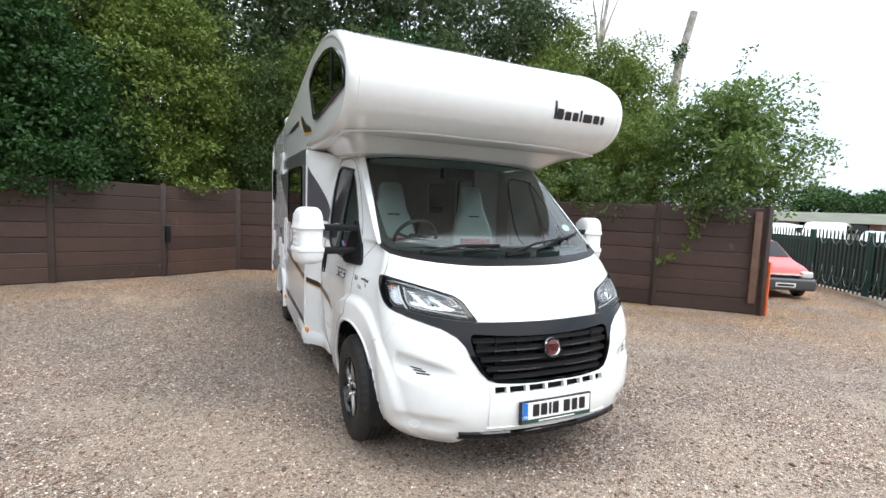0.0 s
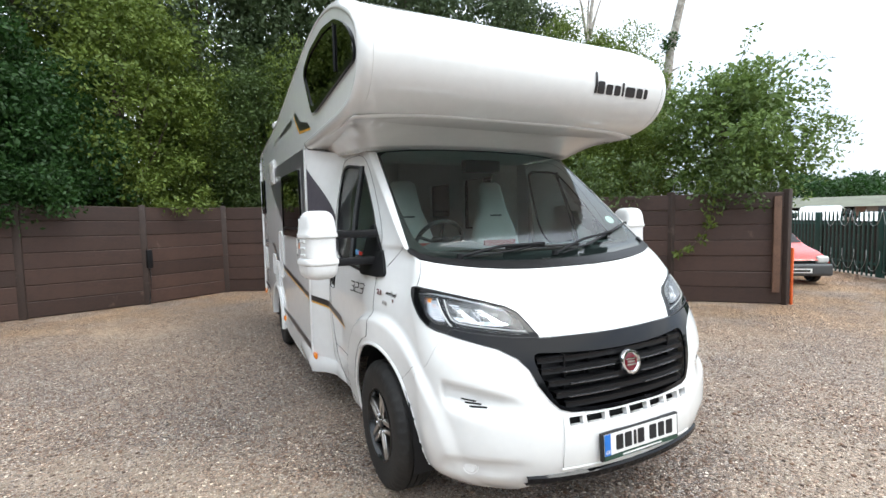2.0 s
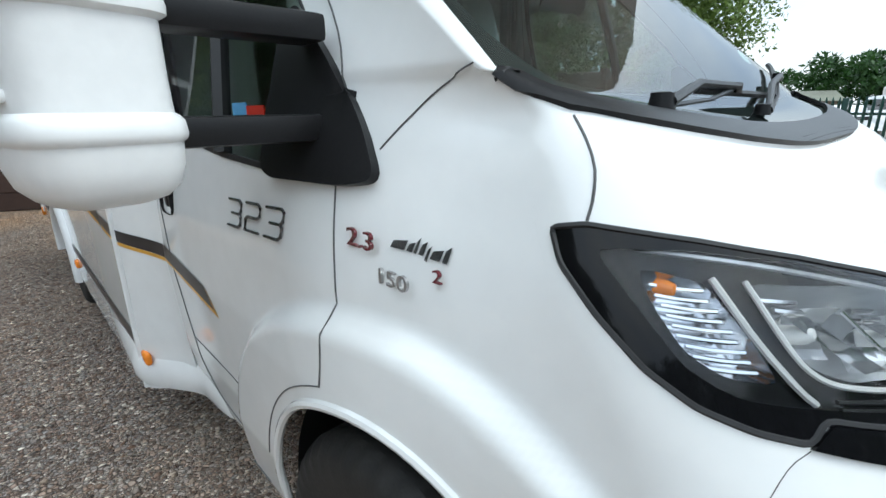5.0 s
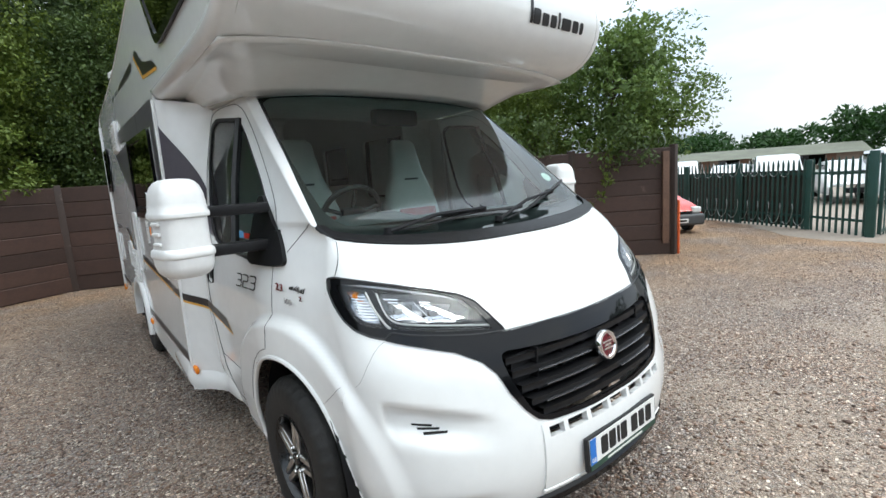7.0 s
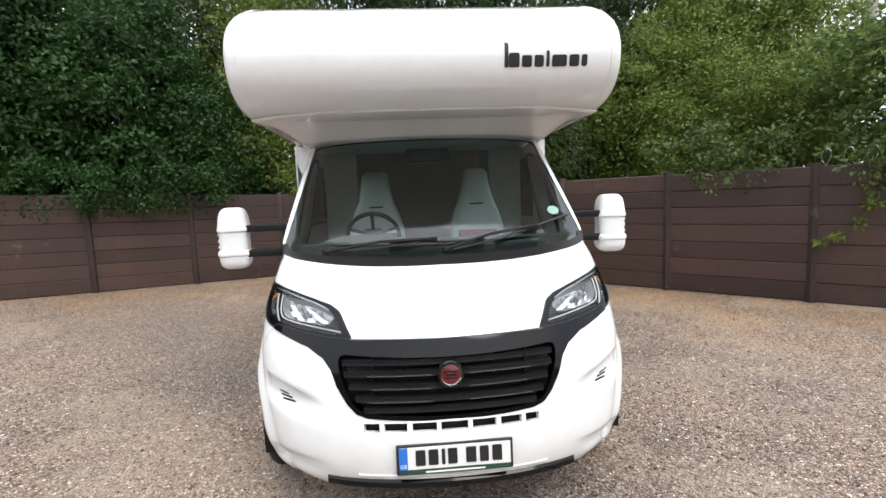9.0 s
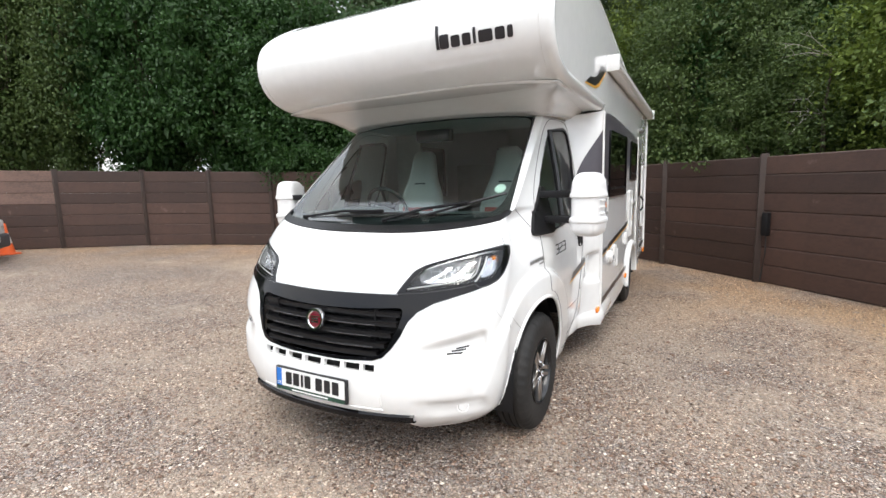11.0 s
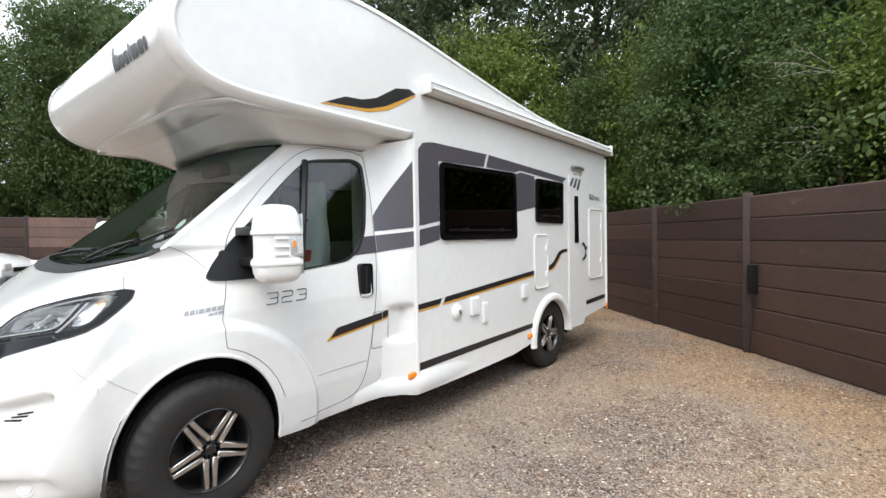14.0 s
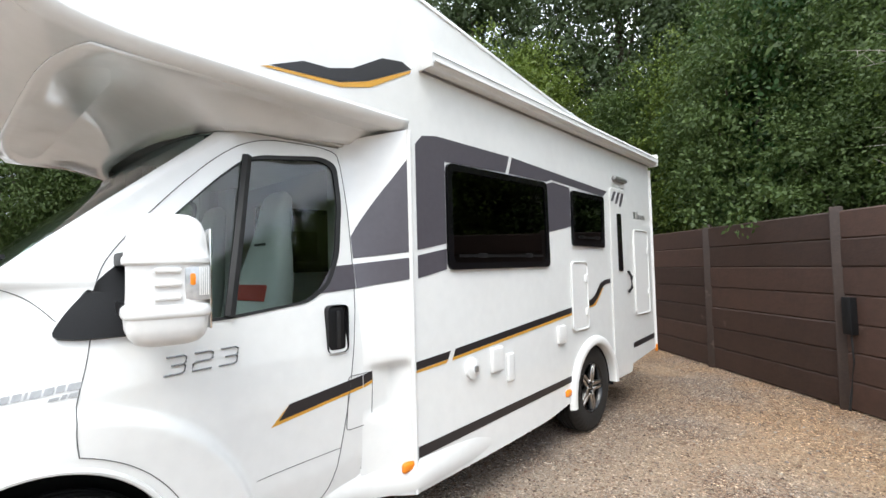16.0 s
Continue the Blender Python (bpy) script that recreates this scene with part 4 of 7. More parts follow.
for sg in (1, -1):
    F = lambda y, z, sg=sg: np.array([sg * flank(y, z), y, z])
    win = corners(WIN, .05, 4)
    side = skin("cab_side", flank_out, F, .0125, M["white"], home, [win], OUT[sg], label="white cab flank with door", sharp=60)
    ring = [(1.045 + (y - 1.045) * .965 + .012, 1.30 + (z - 1.30) * .955 + .012) for y, z in win]
    skin("window_seal", win, F, .05, M["seal"], side, [ring], OUT[sg], off=.004, thick=.012)
    skin("window_glass", win, F, .08, M["glass"], side, [], OUT[sg], off=-.006, label="door window glass")
    part("window_divider", tube([F(1.735, 2.02) + np.array([sg * .004, 0, 0]), F(1.66, 1.68), F(1.585, 1.31) + np.array([sg * .004, 0, 0])], .023, 6), M["seal"], side)
    # fine gaps round door, bonnet and wing
    def gap(pts, name="panel_gap", r=.0028):
        q = dense(pts, .03, False)
        part(name, tube([F(y, z) + np.array([sg * .0012, -.0005, 0]) for y, z in q], r, 5), M["shutline"], side)
    gap(rounded([(1.135, 1.30), (1.118, 1.20), (1.085, 1.075), (1.078, .99), (1.082, .94), (1.086, .915)], 2, False), r=.0018)
    gap(rounded([(1.138, 1.30), (1.150, 1.47), (1.21, 1.59), (1.45, 1.86), (1.66, 2.048), (1.80, 2.112), (1.92, 2.128), (2.20, 2.13), (2.237, 2.06), (2.234, 1.4), (2.185, 1.08), (2.13, .70), (2.07, .45), (1.95, .38), (1.55, .36)], 2, False), r=.0020)
    gap(rounded([(1.69, .615), (1.8, .622), (2.115, .628)], 1, False), r=.0014)
    gap(rounded([(1.045, 1.34), (1.01, 1.385), (.968, 1.426), (.91, 1.455), (.868, 1.468)], 2, False), r=.0016)
    gap([(.96 + .50 * math.cos(a), .36 + .575 * math.sin(a)) for a in np.linspace(radians(20), radians(75), 16)], r=.0016)
    # wheel-arch liner
    liner = [[(sg * x, .982 + .440 * math.cos(t), .36 + .542 * math.sin(t)) for t in np.linspace(radians(-8), radians(188), 26)] for x in (1.045, .72)]
    part("arch_liner", grid(liner), M["black"], side)
    part("arch_inner", box(sg * .70, sg * .72, .5, 1.5, .25, .93), M["darkgap"], side)
    lipring = [F(.982 + .430 * math.cos(t), .36 + .532 * math.sin(t)) for t in np.linspace(radians(-4), radians(184), 40)]
    part("arch_lip", tube(lipring, .011, 8), M["white"], side)
    # door handle
    hx = flank(2.10, 1.20) * sg
    hd = part("door_handle", box(hx - .012, hx + .016, 2.034, 2.152, 1.088, 1.318, .036, 5), M["black"], side, "recessed black door handle")
    part("pull", box(hx + sg * .010 - .006, hx + sg * .010 + .012, 2.085, 2.108, 1.11, 1.29, .008, 2), M["seal"], hd)
    # model numerals and side marks
    num = part("model_numerals", bmesh.new(), M["darkchrome"], side, "thin chrome numerals three two three")
    for k, strokes in enumerate((((0, 1), (.85, 1), (1, .9), (1, .6), (.9, .5), (.3, .5)), ((0, 1), (.85, 1), (1, .9), (1, .6), (.85, .5), (.15, .5), (0, .4), (0, 0), (1, 0)), ((0, 1), (.85, 1), (1, .9), (1, .6), (.9, .5), (.3, .5)))):
        many = [strokes] if k == 1 else [strokes, ((.9, .5), (1, .4), (1, .1), (.85, 0), (0, 0))]
        for line in many:
            P = []
            for px, pz in line:
                w = (k * .098 + px * .070 + pz * .012)
                y = 1.335 + w if sg > 0 else (1.56 - w * 1.06)
                P.append(F(y, (1.118 if sg > 0 else 1.140) + pz * .064 + (w * .02 if sg > 0 else (w * .04))) + np.array([sg * .003, 0, 0]))
            part("numeral_stroke", tube(P, .0036, 6), M["darkchrome"], num)
    if sg < 0:
        t1 = Matrix.Translation(F(1.035, 1.178) + np.array([sg * .010, 0, 0])) @ Matrix.Rotation(radians(-90), 4, "Z") @ Matrix.Rotation(radians(88), 4, "X")
        letters("engine_numerals", "2.3", .046, t1 @ Matrix.Diagonal((1.45, 1, 1, 1)), M["badge"], side, .003, "red engine numerals")
        t2 = Matrix.Translation(F(.952, 1.128) + np.array([sg * .012, 0, 0])) @ Matrix.Rotation(radians(-90), 4, "Z") @ Matrix.Rotation(radians(88), 4, "X")
        letters("power_numerals", "150", .038, t2 @ Matrix.Diagonal((1.5, 1, 1, 1)), M["steelgrey"], side, .003, "chrome power numerals")
        for y, w, z, h in ((.978, .030, 1.186, .016), (.944, .012, 1.185, .016), (.929, .006, 1.184, .026), (.919, .010, 1.183, .022), (.906, .006, 1.176, .024), (.896, .020, 1.180, .017), (.872, .010, 1.178, .026)):
            skin("engine_word_bar", dense([(y, z), (y - w, z - .001), (y - w - .004, z + h - .001), (y - .004, z + h * .7)], .04), F, .04, M["darkchrome"], side, [], OUT[sg], off=.004)
        t3 = Matrix.Translation(F(.868, 1.150) + np.array([sg * .010, 0, 0])) @ Matrix.Rotation(radians(-90), 4, "Z") @ Matrix.Rotation(radians(88), 4, "X")
        letters("engine_suffix", "2", .030, t3 @ Matrix.Diagonal((1.35, 1, 1, 1)), M["badge"], side, .003, "small red numeral")
    else:
        for k, (y, w, z, h) in enumerate(((.905, .020, 1.106, .022), (.931, .022, 1.108, .022), (.959, .008, 1.110, .022), (.973, .026, 1.111, .022), (1.005, .024, 1.114, .022), (1.035, .022, 1.117, .022), (1.063, .034, 1.119, .022), (1.015, .026, 1.094, .010), (1.046, .014, 1.096, .013), (1.065, .022, 1.098, .013))):
            skin("model_word_bar", dense([(y, z), (y + w, z + .002), (y + w + .006, z + h + .002), (y + .006, z + h)], .04), F, .04, M["steelgrey"], side, [], OUT[sg], off=.004)
    # black and gold stripe over the door
    tipx = 1.80
    skin("stripe_black", dense([(tipx + .03, .905), (2.235, .955), (2.235, .905), (tipx - .02, .842)], .04), F, .05, M["blackdecal"], side, [], OUT[sg], off=.003)
    skin("stripe_gold", dense([(tipx - .02, .842), (2.235, .905), (2.235, .891), (tipx - .055, .822), (tipx + .03, .905)], .04), F, .05, M["gold"], side, [], OUT[sg], off=.002)
    # mirror on two arms
    mx, my = (1.312, 1.275) if sg > 0 else (1.362, 1.24)
    tilt_m = Matrix.Translation((sg * mx, my, 1.470 if sg > 0 else 1.480)) @ Matrix.Rotation(radians(-sg * 10), 4, "Z")

    def housing(rows, name, parent, label=""):
        """Rounded-oblong rings (height, half width, half depth) joined into a shell."""
        R = []
        for z, a, b in rows:
            R.append([tuple(tilt_m @ Vector((a * math.copysign(abs(math.cos(t)) ** .5, math.cos(t)), b * math.copysign(abs(math.sin(t)) ** .5, math.sin(t)), z))) for t in np.linspace(0, 2 * math.pi, 36, endpoint=False)])
        V, Q = grid(R, close=True)
        return part(name, (V, list(Q) + [tuple(range(36)), tuple(range(len(V) - 36, len(V)))]), M["white2"], parent, label, sharp=38)
    mir = housing([(.068, .094, .111), (.03, .093, .110), (-.03, .093, .110), (-.092, .095, .112)], "door_mirror", home, "tall white door mirror with protective ribbed cover")
    housing([(.212, .030, .040), (.209, .050, .062), (.200, .066, .080), (.182, .080, .096), (.15, .090, .107), (.11, .095, .113), (.079, .098, .116), (.074, .102, .120), (.066, .104, .122), (.054, .103, .121), (.049, .097, .114), (.046, .092, .109)], "cover_top", mir)
    housing([(-.074, .093, .110), (-.079, .100, .117), (-.086, .105, .123), (-.104, .107, .125), (-.112, .105, .123), (-.117, .100, .117), (-.150, .098, .114), (-.178, .090, .104), (-.196, .074, .086), (-.205, .050, .060), (-.207, .030, .036)], "cover_bottom", mir)
    for z in (.030, -.012, -.054):
        part("rib", box(min(sg * .075, sg * .104), max(sg * .075, sg * .104), -.045, .028, z - .008, z + .008, .0075, 4, turn=tilt_m), M["white2"], mir)
    ind = part("indicator_lens", box(sg * .082 - .012, sg * .082 + .012, .035, .112, -.066, .042, .008, 2, turn=tilt_m), M["smoke"], mir, "clear ribbed indicator lens")
    part("indicator_bulb", box(sg * .086 - .0085, sg * .086 + .0085, .048, .072, -.022, .024, .008, 3, turn=tilt_m), M["amber"], ind)
    for k in range(5):
        part("lens_rib", box(sg * .086 - .0085, sg * .086 + .0085, .078 + k * .006, .081 + k * .006, -.05, .047, 0, turn=tilt_m), M["frost"], ind)
    part("mirror_glass", box(-.075, .075, .112, .119, -.16, .165, .003, turn=tilt_m), M["chrome"], mir)
    base = skin("mirror_base", dense(corners(MIRROR_BASE, .04), .03), F, .05, M["black"], mir, [], OUT[sg], off=.022, thick=.04)
    for z in (1.545, 1.375):
        part("mirror_arm", box(min(sg * 1.0, sg * (mx - .07)), max(sg * 1.0, sg * (mx - .07)), my - .075, my + .01, z - .024, z + .024, .012, 2), M["black"], mir)
st = flank(1.45, 1.42)
part("window_sticker", box(-st - .006, -st - .003, 1.36, 1.45, 1.39, 1.418), M["red"], home, "small red and blue warning sticker in the door window")
part("window_sticker_blue", box(-st - .006, -st - .003, 1.45, 1.53, 1.39, 1.425), M["bluefaded"], home, "small blue sticker")

# coach body: one profile for luton, roof and rear
PROFILE = [(2.50, 2.238), (1.36, 2.248), (1.12, 2.262), (.97, 2.298), (.86, 2.375), (.805, 2.47), (.79, 2.575), (.815, 2.68), (.88, 2.765), (1.0, 2.855), (1.2, 2.962), (1.42, 3.042), (1.7, 3.092), (2.0, 3.104), (2.35, 3.082), (2.8, 3.025), (3.3, 2.955), (3.8, 2.885), (4.3, 2.825), (4.8, 2.782), (5.6, 2.742), (6.22, 2.705), (6.36, 2.66), (6.415, 2.56), (6.425, 2.3), (6.425, .50)]
prof = np.array(dense(rounded(PROFILE, 2, False), .06, False))
tang = np.gradient(prof, axis=0)
tang /= np.linalg.norm(tang, axis=1)[:, None]
inn = np.c_[-tang[:, 1], tang[:, 0]]
if (inn * (np.array([3.5, 2.0]) - prof)).sum() < 0:
    inn = -inn
cross = [(-BODY_X + R_EDGE * (1 - math.sin(p)), R_EDGE * (1 - math.cos(p))) for p in np.linspace(math.pi / 2, 0, 7)]
cross += [(x, 0.0) for x in np.linspace(-1.0, 1.0, 9)]
cross += [(-x, d) for x, d in cross[:7]][::-1]
shell = np.array([[(x, y + n0 * d, z + n1 * d) for x, d in cross] for (y, z), (n0, n1) in zip(prof, inn)])
lut = part("coach_shell", grid(shell), M["white"], home, "white moulded luton, roof and rear wall", sharp=60)
md = lut.modifiers.new("thickness", "SOLIDIFY")
md.thickness, md.offset = .012, 0

LOWER = [(6.425, .50), (5.66, .44), (5.64, .37), (5.18, .37)]
RARC = [(4.74 + .405 * math.cos(t), .36 + .405 * math.sin(t)) for t in np.linspace(math.radians(2), math.radians(178), 30)]
side_out = [tuple(p + n * R_EDGE) for p, n in zip(prof, inn)]
side_out = side_out + LOWER[1:] + RARC + [(4.12, .345), (3.9, .318), (3.3, .302), (2.50, .295)]
W1 = corners([(2.79, 2.10), (3.96, 2.12), (3.975, 1.47), (2.79, 1.47)], .05)
W2 = corners([(4.38, 2.107), (5.035, 2.107), (5.02, 1.63), (4.375, 1.64)], .04)
LW = corners([(.86, 2.50), (.88, 2.62), (1.0, 2.73), (1.25, 2.86), (1.60, 2.925), (2.05, 2.925), (2.30, 2.86), (2.34, 2.80), (2.06, 2.45), (1.9, 2.44)], .09, 5)
O2 = corners([(5.85, 2.24), (6.28, 2.24), (6.28, 1.74), (5.85, 1.74)], .04)
for sg in (1, -1):
    F = lambda y, z, sg=sg: np.array([sg * BODY_X, y, z])
    holes = [W1, W2] if sg > 0 else [W1, O2, LW]
    wall = skin("coach_side", dense(side_out, .12), F, .4, M["white"], home, holes, OUT[sg], thick=.035, label="smooth white coach side panel")
    for w in holes:
        c = np.mean(w, axis=0)
        ring = [tuple(c + (np.array(p) - c) * np.array([1 - .085 / np.ptp([q[0] for q in w]), 1 - .085 / np.ptp([q[1] for q in w])])) for p in w]
        wo = skin("coach_window", w, F, .3, M["tinted"], wall, [], OUT[sg], off=.012, thick=.004, label="dark tinted acrylic caravan window")
        skin("window_rim", w, F, .3, M["gloss"], wo, [ring], OUT[sg], off=.020, thick=.024)
        if w is not LW:
            y0, y1, zb = min(q[0] for q in w), max(q[0] for q in w), min(q[1] for q in w)
            part("stay_rail", box(sg * BODY_X - .004 + sg * .012, sg * BODY_X + .004 + sg * .012, y0 + .10, y1 - .10, zb + .075, zb + .092), M["black"], wo)
            for yc in (y0 + .28 * (y1 - y0), y0 + .75 * (y1 - y0)):
                part("window_catch", box(sg * BODY_X + sg * .012 - .006, sg * BODY_X + sg * .012 + .006, yc - .045, yc + .045, zb + .072, zb + .10, .004), M["black"], wo)
        else:
            part("window_bar", tube([(sg * 1.206, 1.28, 2.84), (sg * 1.206, 1.28, 2.55)], .010, 6), M["black"], wo)

    def decal(name, pts, mt, off=.003, label=""):
        return skin(name, dense(pts, .2), F, .4, M[mt], wall, [], OUT[sg], off=off, label=label)

    # grey band round the windows
    if sg > 0:
        decal("grey_band", [(2.545, 1.585), (2.545, 2.17), (2.60, 2.225), (2.72, 2.245), (3.47, 2.245), (3.42, 2.125), (2.785, 2.105), (2.785, 1.625)], "greydecal")
        decal("grey_band", [(3.505, 2.245), (5.15, 2.175), (5.05, 2.115), (4.06, 2.155), (3.98, 2.13), (3.46, 2.125)], "greydecal")
        decal("grey_band", [(3.98, 2.115), (4.08, 2.14), (4.37, 2.125), (4.37, 1.80), (3.98, 1.735)], "greydecal")
        decal("grey_band_low", [(2.545, 1.43), (2.545, 1.555), (2.785, 1.595), (2.785, 1.475)], "greydecal")
    else:
        decal("grey_band", [(2.60, 1.60), (2.60, 2.26), (3.3, 2.27), (3.3, 2.11), (2.74, 2.11), (2.74, 1.64)], "greydecal")
        decal("grey_band", [(3.33, 2.27), (5.45, 2.30), (5.2, 2.15), (4.2, 2.17), (4.05, 2.11), (3.33, 2.11)], "greydecal")
        decal("grey_band", [(3.93, 2.08), (4.1, 2.12), (5.1, 2.10), (4.7, 1.88), (4.3, 1.70), (3.93, 1.50)], "greydecal")
        decal("grey_band_low", [(2.60, 1.44), (2.60, 1.565), (2.74, 1.60), (2.74, 1.47)], "greydecal")
    # waist stripe in black over gold
    decal("waist_gold", [(2.51, .925), (2.76, .94), (2.775, .957), (2.51, .938)], "gold")
    decal("waist_stripe", [(2.51, .94), (2.775, .958), (2.80, 1.003), (2.51, .983)], "blackdecal")
    decal("waist_gold", [(2.81, .944), (4.32, 1.063), (4.80, 1.11), (4.98, 1.25), (4.97, 1.265), (4.78, 1.128), (4.32, 1.083), (2.815, .961)], "gold")
    decal("waist_stripe", [(2.82, .963), (4.32, 1.083), (4.74, 1.118), (4.84, 1.165), (4.97, 1.272), (5.05, 1.292), (5.15, 1.295), (5.15, 1.335), (5.02, 1.33), (4.92, 1.305), (4.79, 1.20), (4.70, 1.165), (4.32, 1.128), (2.84, 1.008)], "blackdecal", .004)
    for k in range(4):
        decal("waist_dash", [(5.66 + k * .15, 1.305), (5.74 + k * .15, 1.31), (5.77 + k * .15, 1.345), (5.69 + k * .15, 1.34)], "blackdecal")
    decal("skirt_stripe", [(2.52, .475), (4.29, .525), (4.29, .575), (2.52, .535)], "blackdecal")
    decal("skirt_stripe", [(5.70, .595), (6.36, .62), (6.36, .675), (5.70, .65)], "blackdecal")
    # angular flash on the luton
    if sg > 0:
        decal("luton_flash_gold", [(1.66, 2.332), (2.06, 2.352), (2.24, 2.40), (2.52, 2.555), (2.53, 2.575), (2.22, 2.425), (2.05, 2.372), (1.70, 2.345)], "gold")
        decal("luton_flash", [(1.70, 2.347), (2.05, 2.374), (2.22, 2.427), (2.53, 2.578), (2.46, 2.60), (2.32, 2.575), (2.13, 2.465), (2.0, 2.425), (1.86, 2.415)], "blackdecal", .004)
    else:
        decal("luton_flash_gold", [(2.22, 2.358), (2.72, 2.405), (2.99, 2.60), (2.97, 2.615), (2.70, 2.425), (2.2, 2.375)], "gold")
        decal("luton_flash", [(2.2, 2.376), (2.69, 2.426), (2.97, 2.617), (2.88, 2.63), (2.62, 2.49), (2.33, 2.44)], "blackdecal", .004)
        decal("luton_flash", [(3.15, 2.555), (4.05, 2.565), (3.95, 2.60), (3.13, 2.61)], "blackdecal", .004)
        for yy in (4.2, 4.5):
            decal("luton_dash", [(yy, 2.57), (yy + .1, 2.573), (yy + .08, 2.605), (yy - .02, 2.602)], "blackdecal", .004)
    # skirt bulge, side marker lamps, corner trims
    for yy, xm in ((2.455, 1.178), (4.22, 1.195)):
        part("marker_lamp", box(sg * xm - .014, sg * xm + .014, yy - .042, yy + .042, .424, .476, .020, 4), M["amber"], wall, "small amber side marker lamp")
    part("marker_lamp", box(sg * 1.195 - .012, sg * 1.195 + .012, 6.38, 6.42, .46, .54, .01, 2), M["amber"], wall, "small amber side marker lamp")
    part("corner_trim", tube([(sg * 1.188, 2.50, z) for z in np.linspace(.30, 2.235, 14)], .014, 8), M["white2"], wall)
    part("corner_trim", tube([(sg * 1.185, 6.41, z) for z in np.linspace(.5, 2.55, 12)], .020, 8), M["white2"], wall)
    # raised rear arch surround and its liner
    way = [(1, 0, .385 - .36 + k) for k in (-.02,)] + [(math.cos(t), math.sin(t), 0) for t in np.linspace(0, math.pi, 44)] + [(-1, 0, -.055)]
    part("arch_surround", grid([[(sg * x, 4.74 + q * a, .36 + q * b + d) for q, x in ((.402, 1.15), (.403, 1.208), (.412, 1.222), (.430, 1.226), (.462, 1.222), (.480, 1.208), (.486, 1.186))] for a, b, d in way]), M["white2"], wall, "raised white rear wheel-arch surround", sharp=50)
    part("arch_liner", grid([[(sg * x, 4.74 + .42 * math.cos(t), .36 + .42 * math.sin(t)) for t in np.linspace(radians(-5), radians(185), 24)] for x in (1.18, .80)]), M["black"], wall)
    part("arch_inner", box(sg * .78, sg * .80, 4.3, 5.2, .2, .8), M["darkgap"], wall)

    # flare between cab and coach side, with the grey wedge on it
    def flare(t, z, sg=sg):
        k = t * t * (3 - 2 * t) * .45 + t * .55
        x0 = flank(2.24, min(z, 2.14))
        if sg > 0:
            # pocket round the fuel flap
            w = 1 / (1 + math.exp(-(z - .735) / .006)) - 1 / (1 + math.exp(-(z - .985) / .006))
            k = k * (1 - w) + w * max(0.0, (t - .72) / .28)
        bulge = .05 * math.exp(-((z - .34) / .10) ** 2) * math.sin(math.pi * min(t * .5 + .5, 1)) if z < .6 else 0
        return np.array([sg * (x0 + (BODY_X - x0) * k + bulge * .5), 2.24 + .26 * t, z])
    skin("cab_flare", dense([(0, .34), (1, .295), (1, 2.24), (0, 2.18)], .1), flare, .12, M["white"], home, [], OUT[sg], step_v=.02, label="white moulded flare behind the cab door", sharp=60)
    skin("grey_wedge", dense([(0, 1.545), (.99, 1.575), (.99, 2.09), (0, 1.66)], .1), flare, .15, M["greydecal"], home, [], OUT[sg], off=.003)
    skin("grey_wedge_low", dense([(0, 1.39), (.99, 1.43), (.99, 1.545), (0, 1.515)], .1), flare, .15, M["greydecal"], home, [], OUT[sg], off=.003)
    skin("grey_wedge_door", dense([(2.0, 1.375), (2.236, 1.39), (2.236, 1.515), (2.10, 1.505)], .05), lambda y, z, sg=sg: np.array([sg * flank(y, z), y, z]), .05, M["greydecal"], home, [], OUT[sg], off=.003)
    skin("flare_stripe", dense([(0, .905), (.22, .922), (.22, .966), (0, .955)] if sg > 0 else [(0, .905), (.98, .94), (.98, .985), (0, .955)], .1), flare, .15, M["blackdecal"], home, [], OUT[sg], off=.003)
    skin("flare_gold", dense([(0, .89), (.22, .907), (.22, .921), (0, .904)] if sg > 0 else [(0, .89), (.98, .925), (.98, .939), (0, .904)], .1), flare, .15, M["gold"], home, [], OUT[sg], off=.003)
    # skirt step that swells out ahead of the coach side
    sk = []
    for t in np.linspace(0, 1, 30):
        y = 1.96 + t * 1.5
        b = math.sin(math.pi * t ** .55)
        x0 = flank(min(y, 2.24), .36) if y < 2.24 else flank(2.24, .36) + (BODY_X - flank(2.24, .36)) * min(1, (y - 2.24) / .26)
        sk.append([(sg * (x0 - .025 + .025 * b), y, .49 - .02 * b), (sg * (x0 - .018 + .034 * b), y, .445), (sg * (x0 - .016 + .046 * b), y, .40), (sg * (x0 - .016 + .046 * b), y, .355), (sg * (x0 - .02 + .036 * b), y, .318), (sg * (x0 - .05), y, .298)])
    part("skirt_swell", grid(sk), M["white"], home)

# joint lines where the luton's end caps meet its front
for sg in (1, -1):
    part("cap_joint", tube([(sg * 1.115, y - n0 * .0062, z - n1 * .0062) for (y, z), (n0, n1) in zip(prof, inn) if z > 2.3 and y < 2.4], .0022, 5), M["frost"], home)

# underside of the luton, sweeping in to the cab roof
outer, innr = [], []
for t in np.linspace(0, 1, 41):
    u = 2 * t - 1
    if abs(u) > .62:
        q = (abs(u) - .62) / .38
        outer.append((math.copysign(1.15, u), 1.12 + q * 1.38, 2.245 + .0 * q))
        innr.append((math.copysign(.93 + .02 * q, u), 1.66 + q * .84, 2.125 + .06 * q))
    else:
        k = abs(u) / .62
        x = 1.15 * math.sin(k * math.pi / 2) ** .9 if k else 0
        outer.append((math.copysign(min(1.15, k * 1.19), u), 1.02 + .10 * k ** 5, 2.275 - .03 * k ** 4))
        innr.append((math.copysign(.93 * k, u), 1.50 + .16 * k ** 3, 2.148 - .023 * k ** 2))
outer, innr = np.array(outer), np.array(innr)
US = []
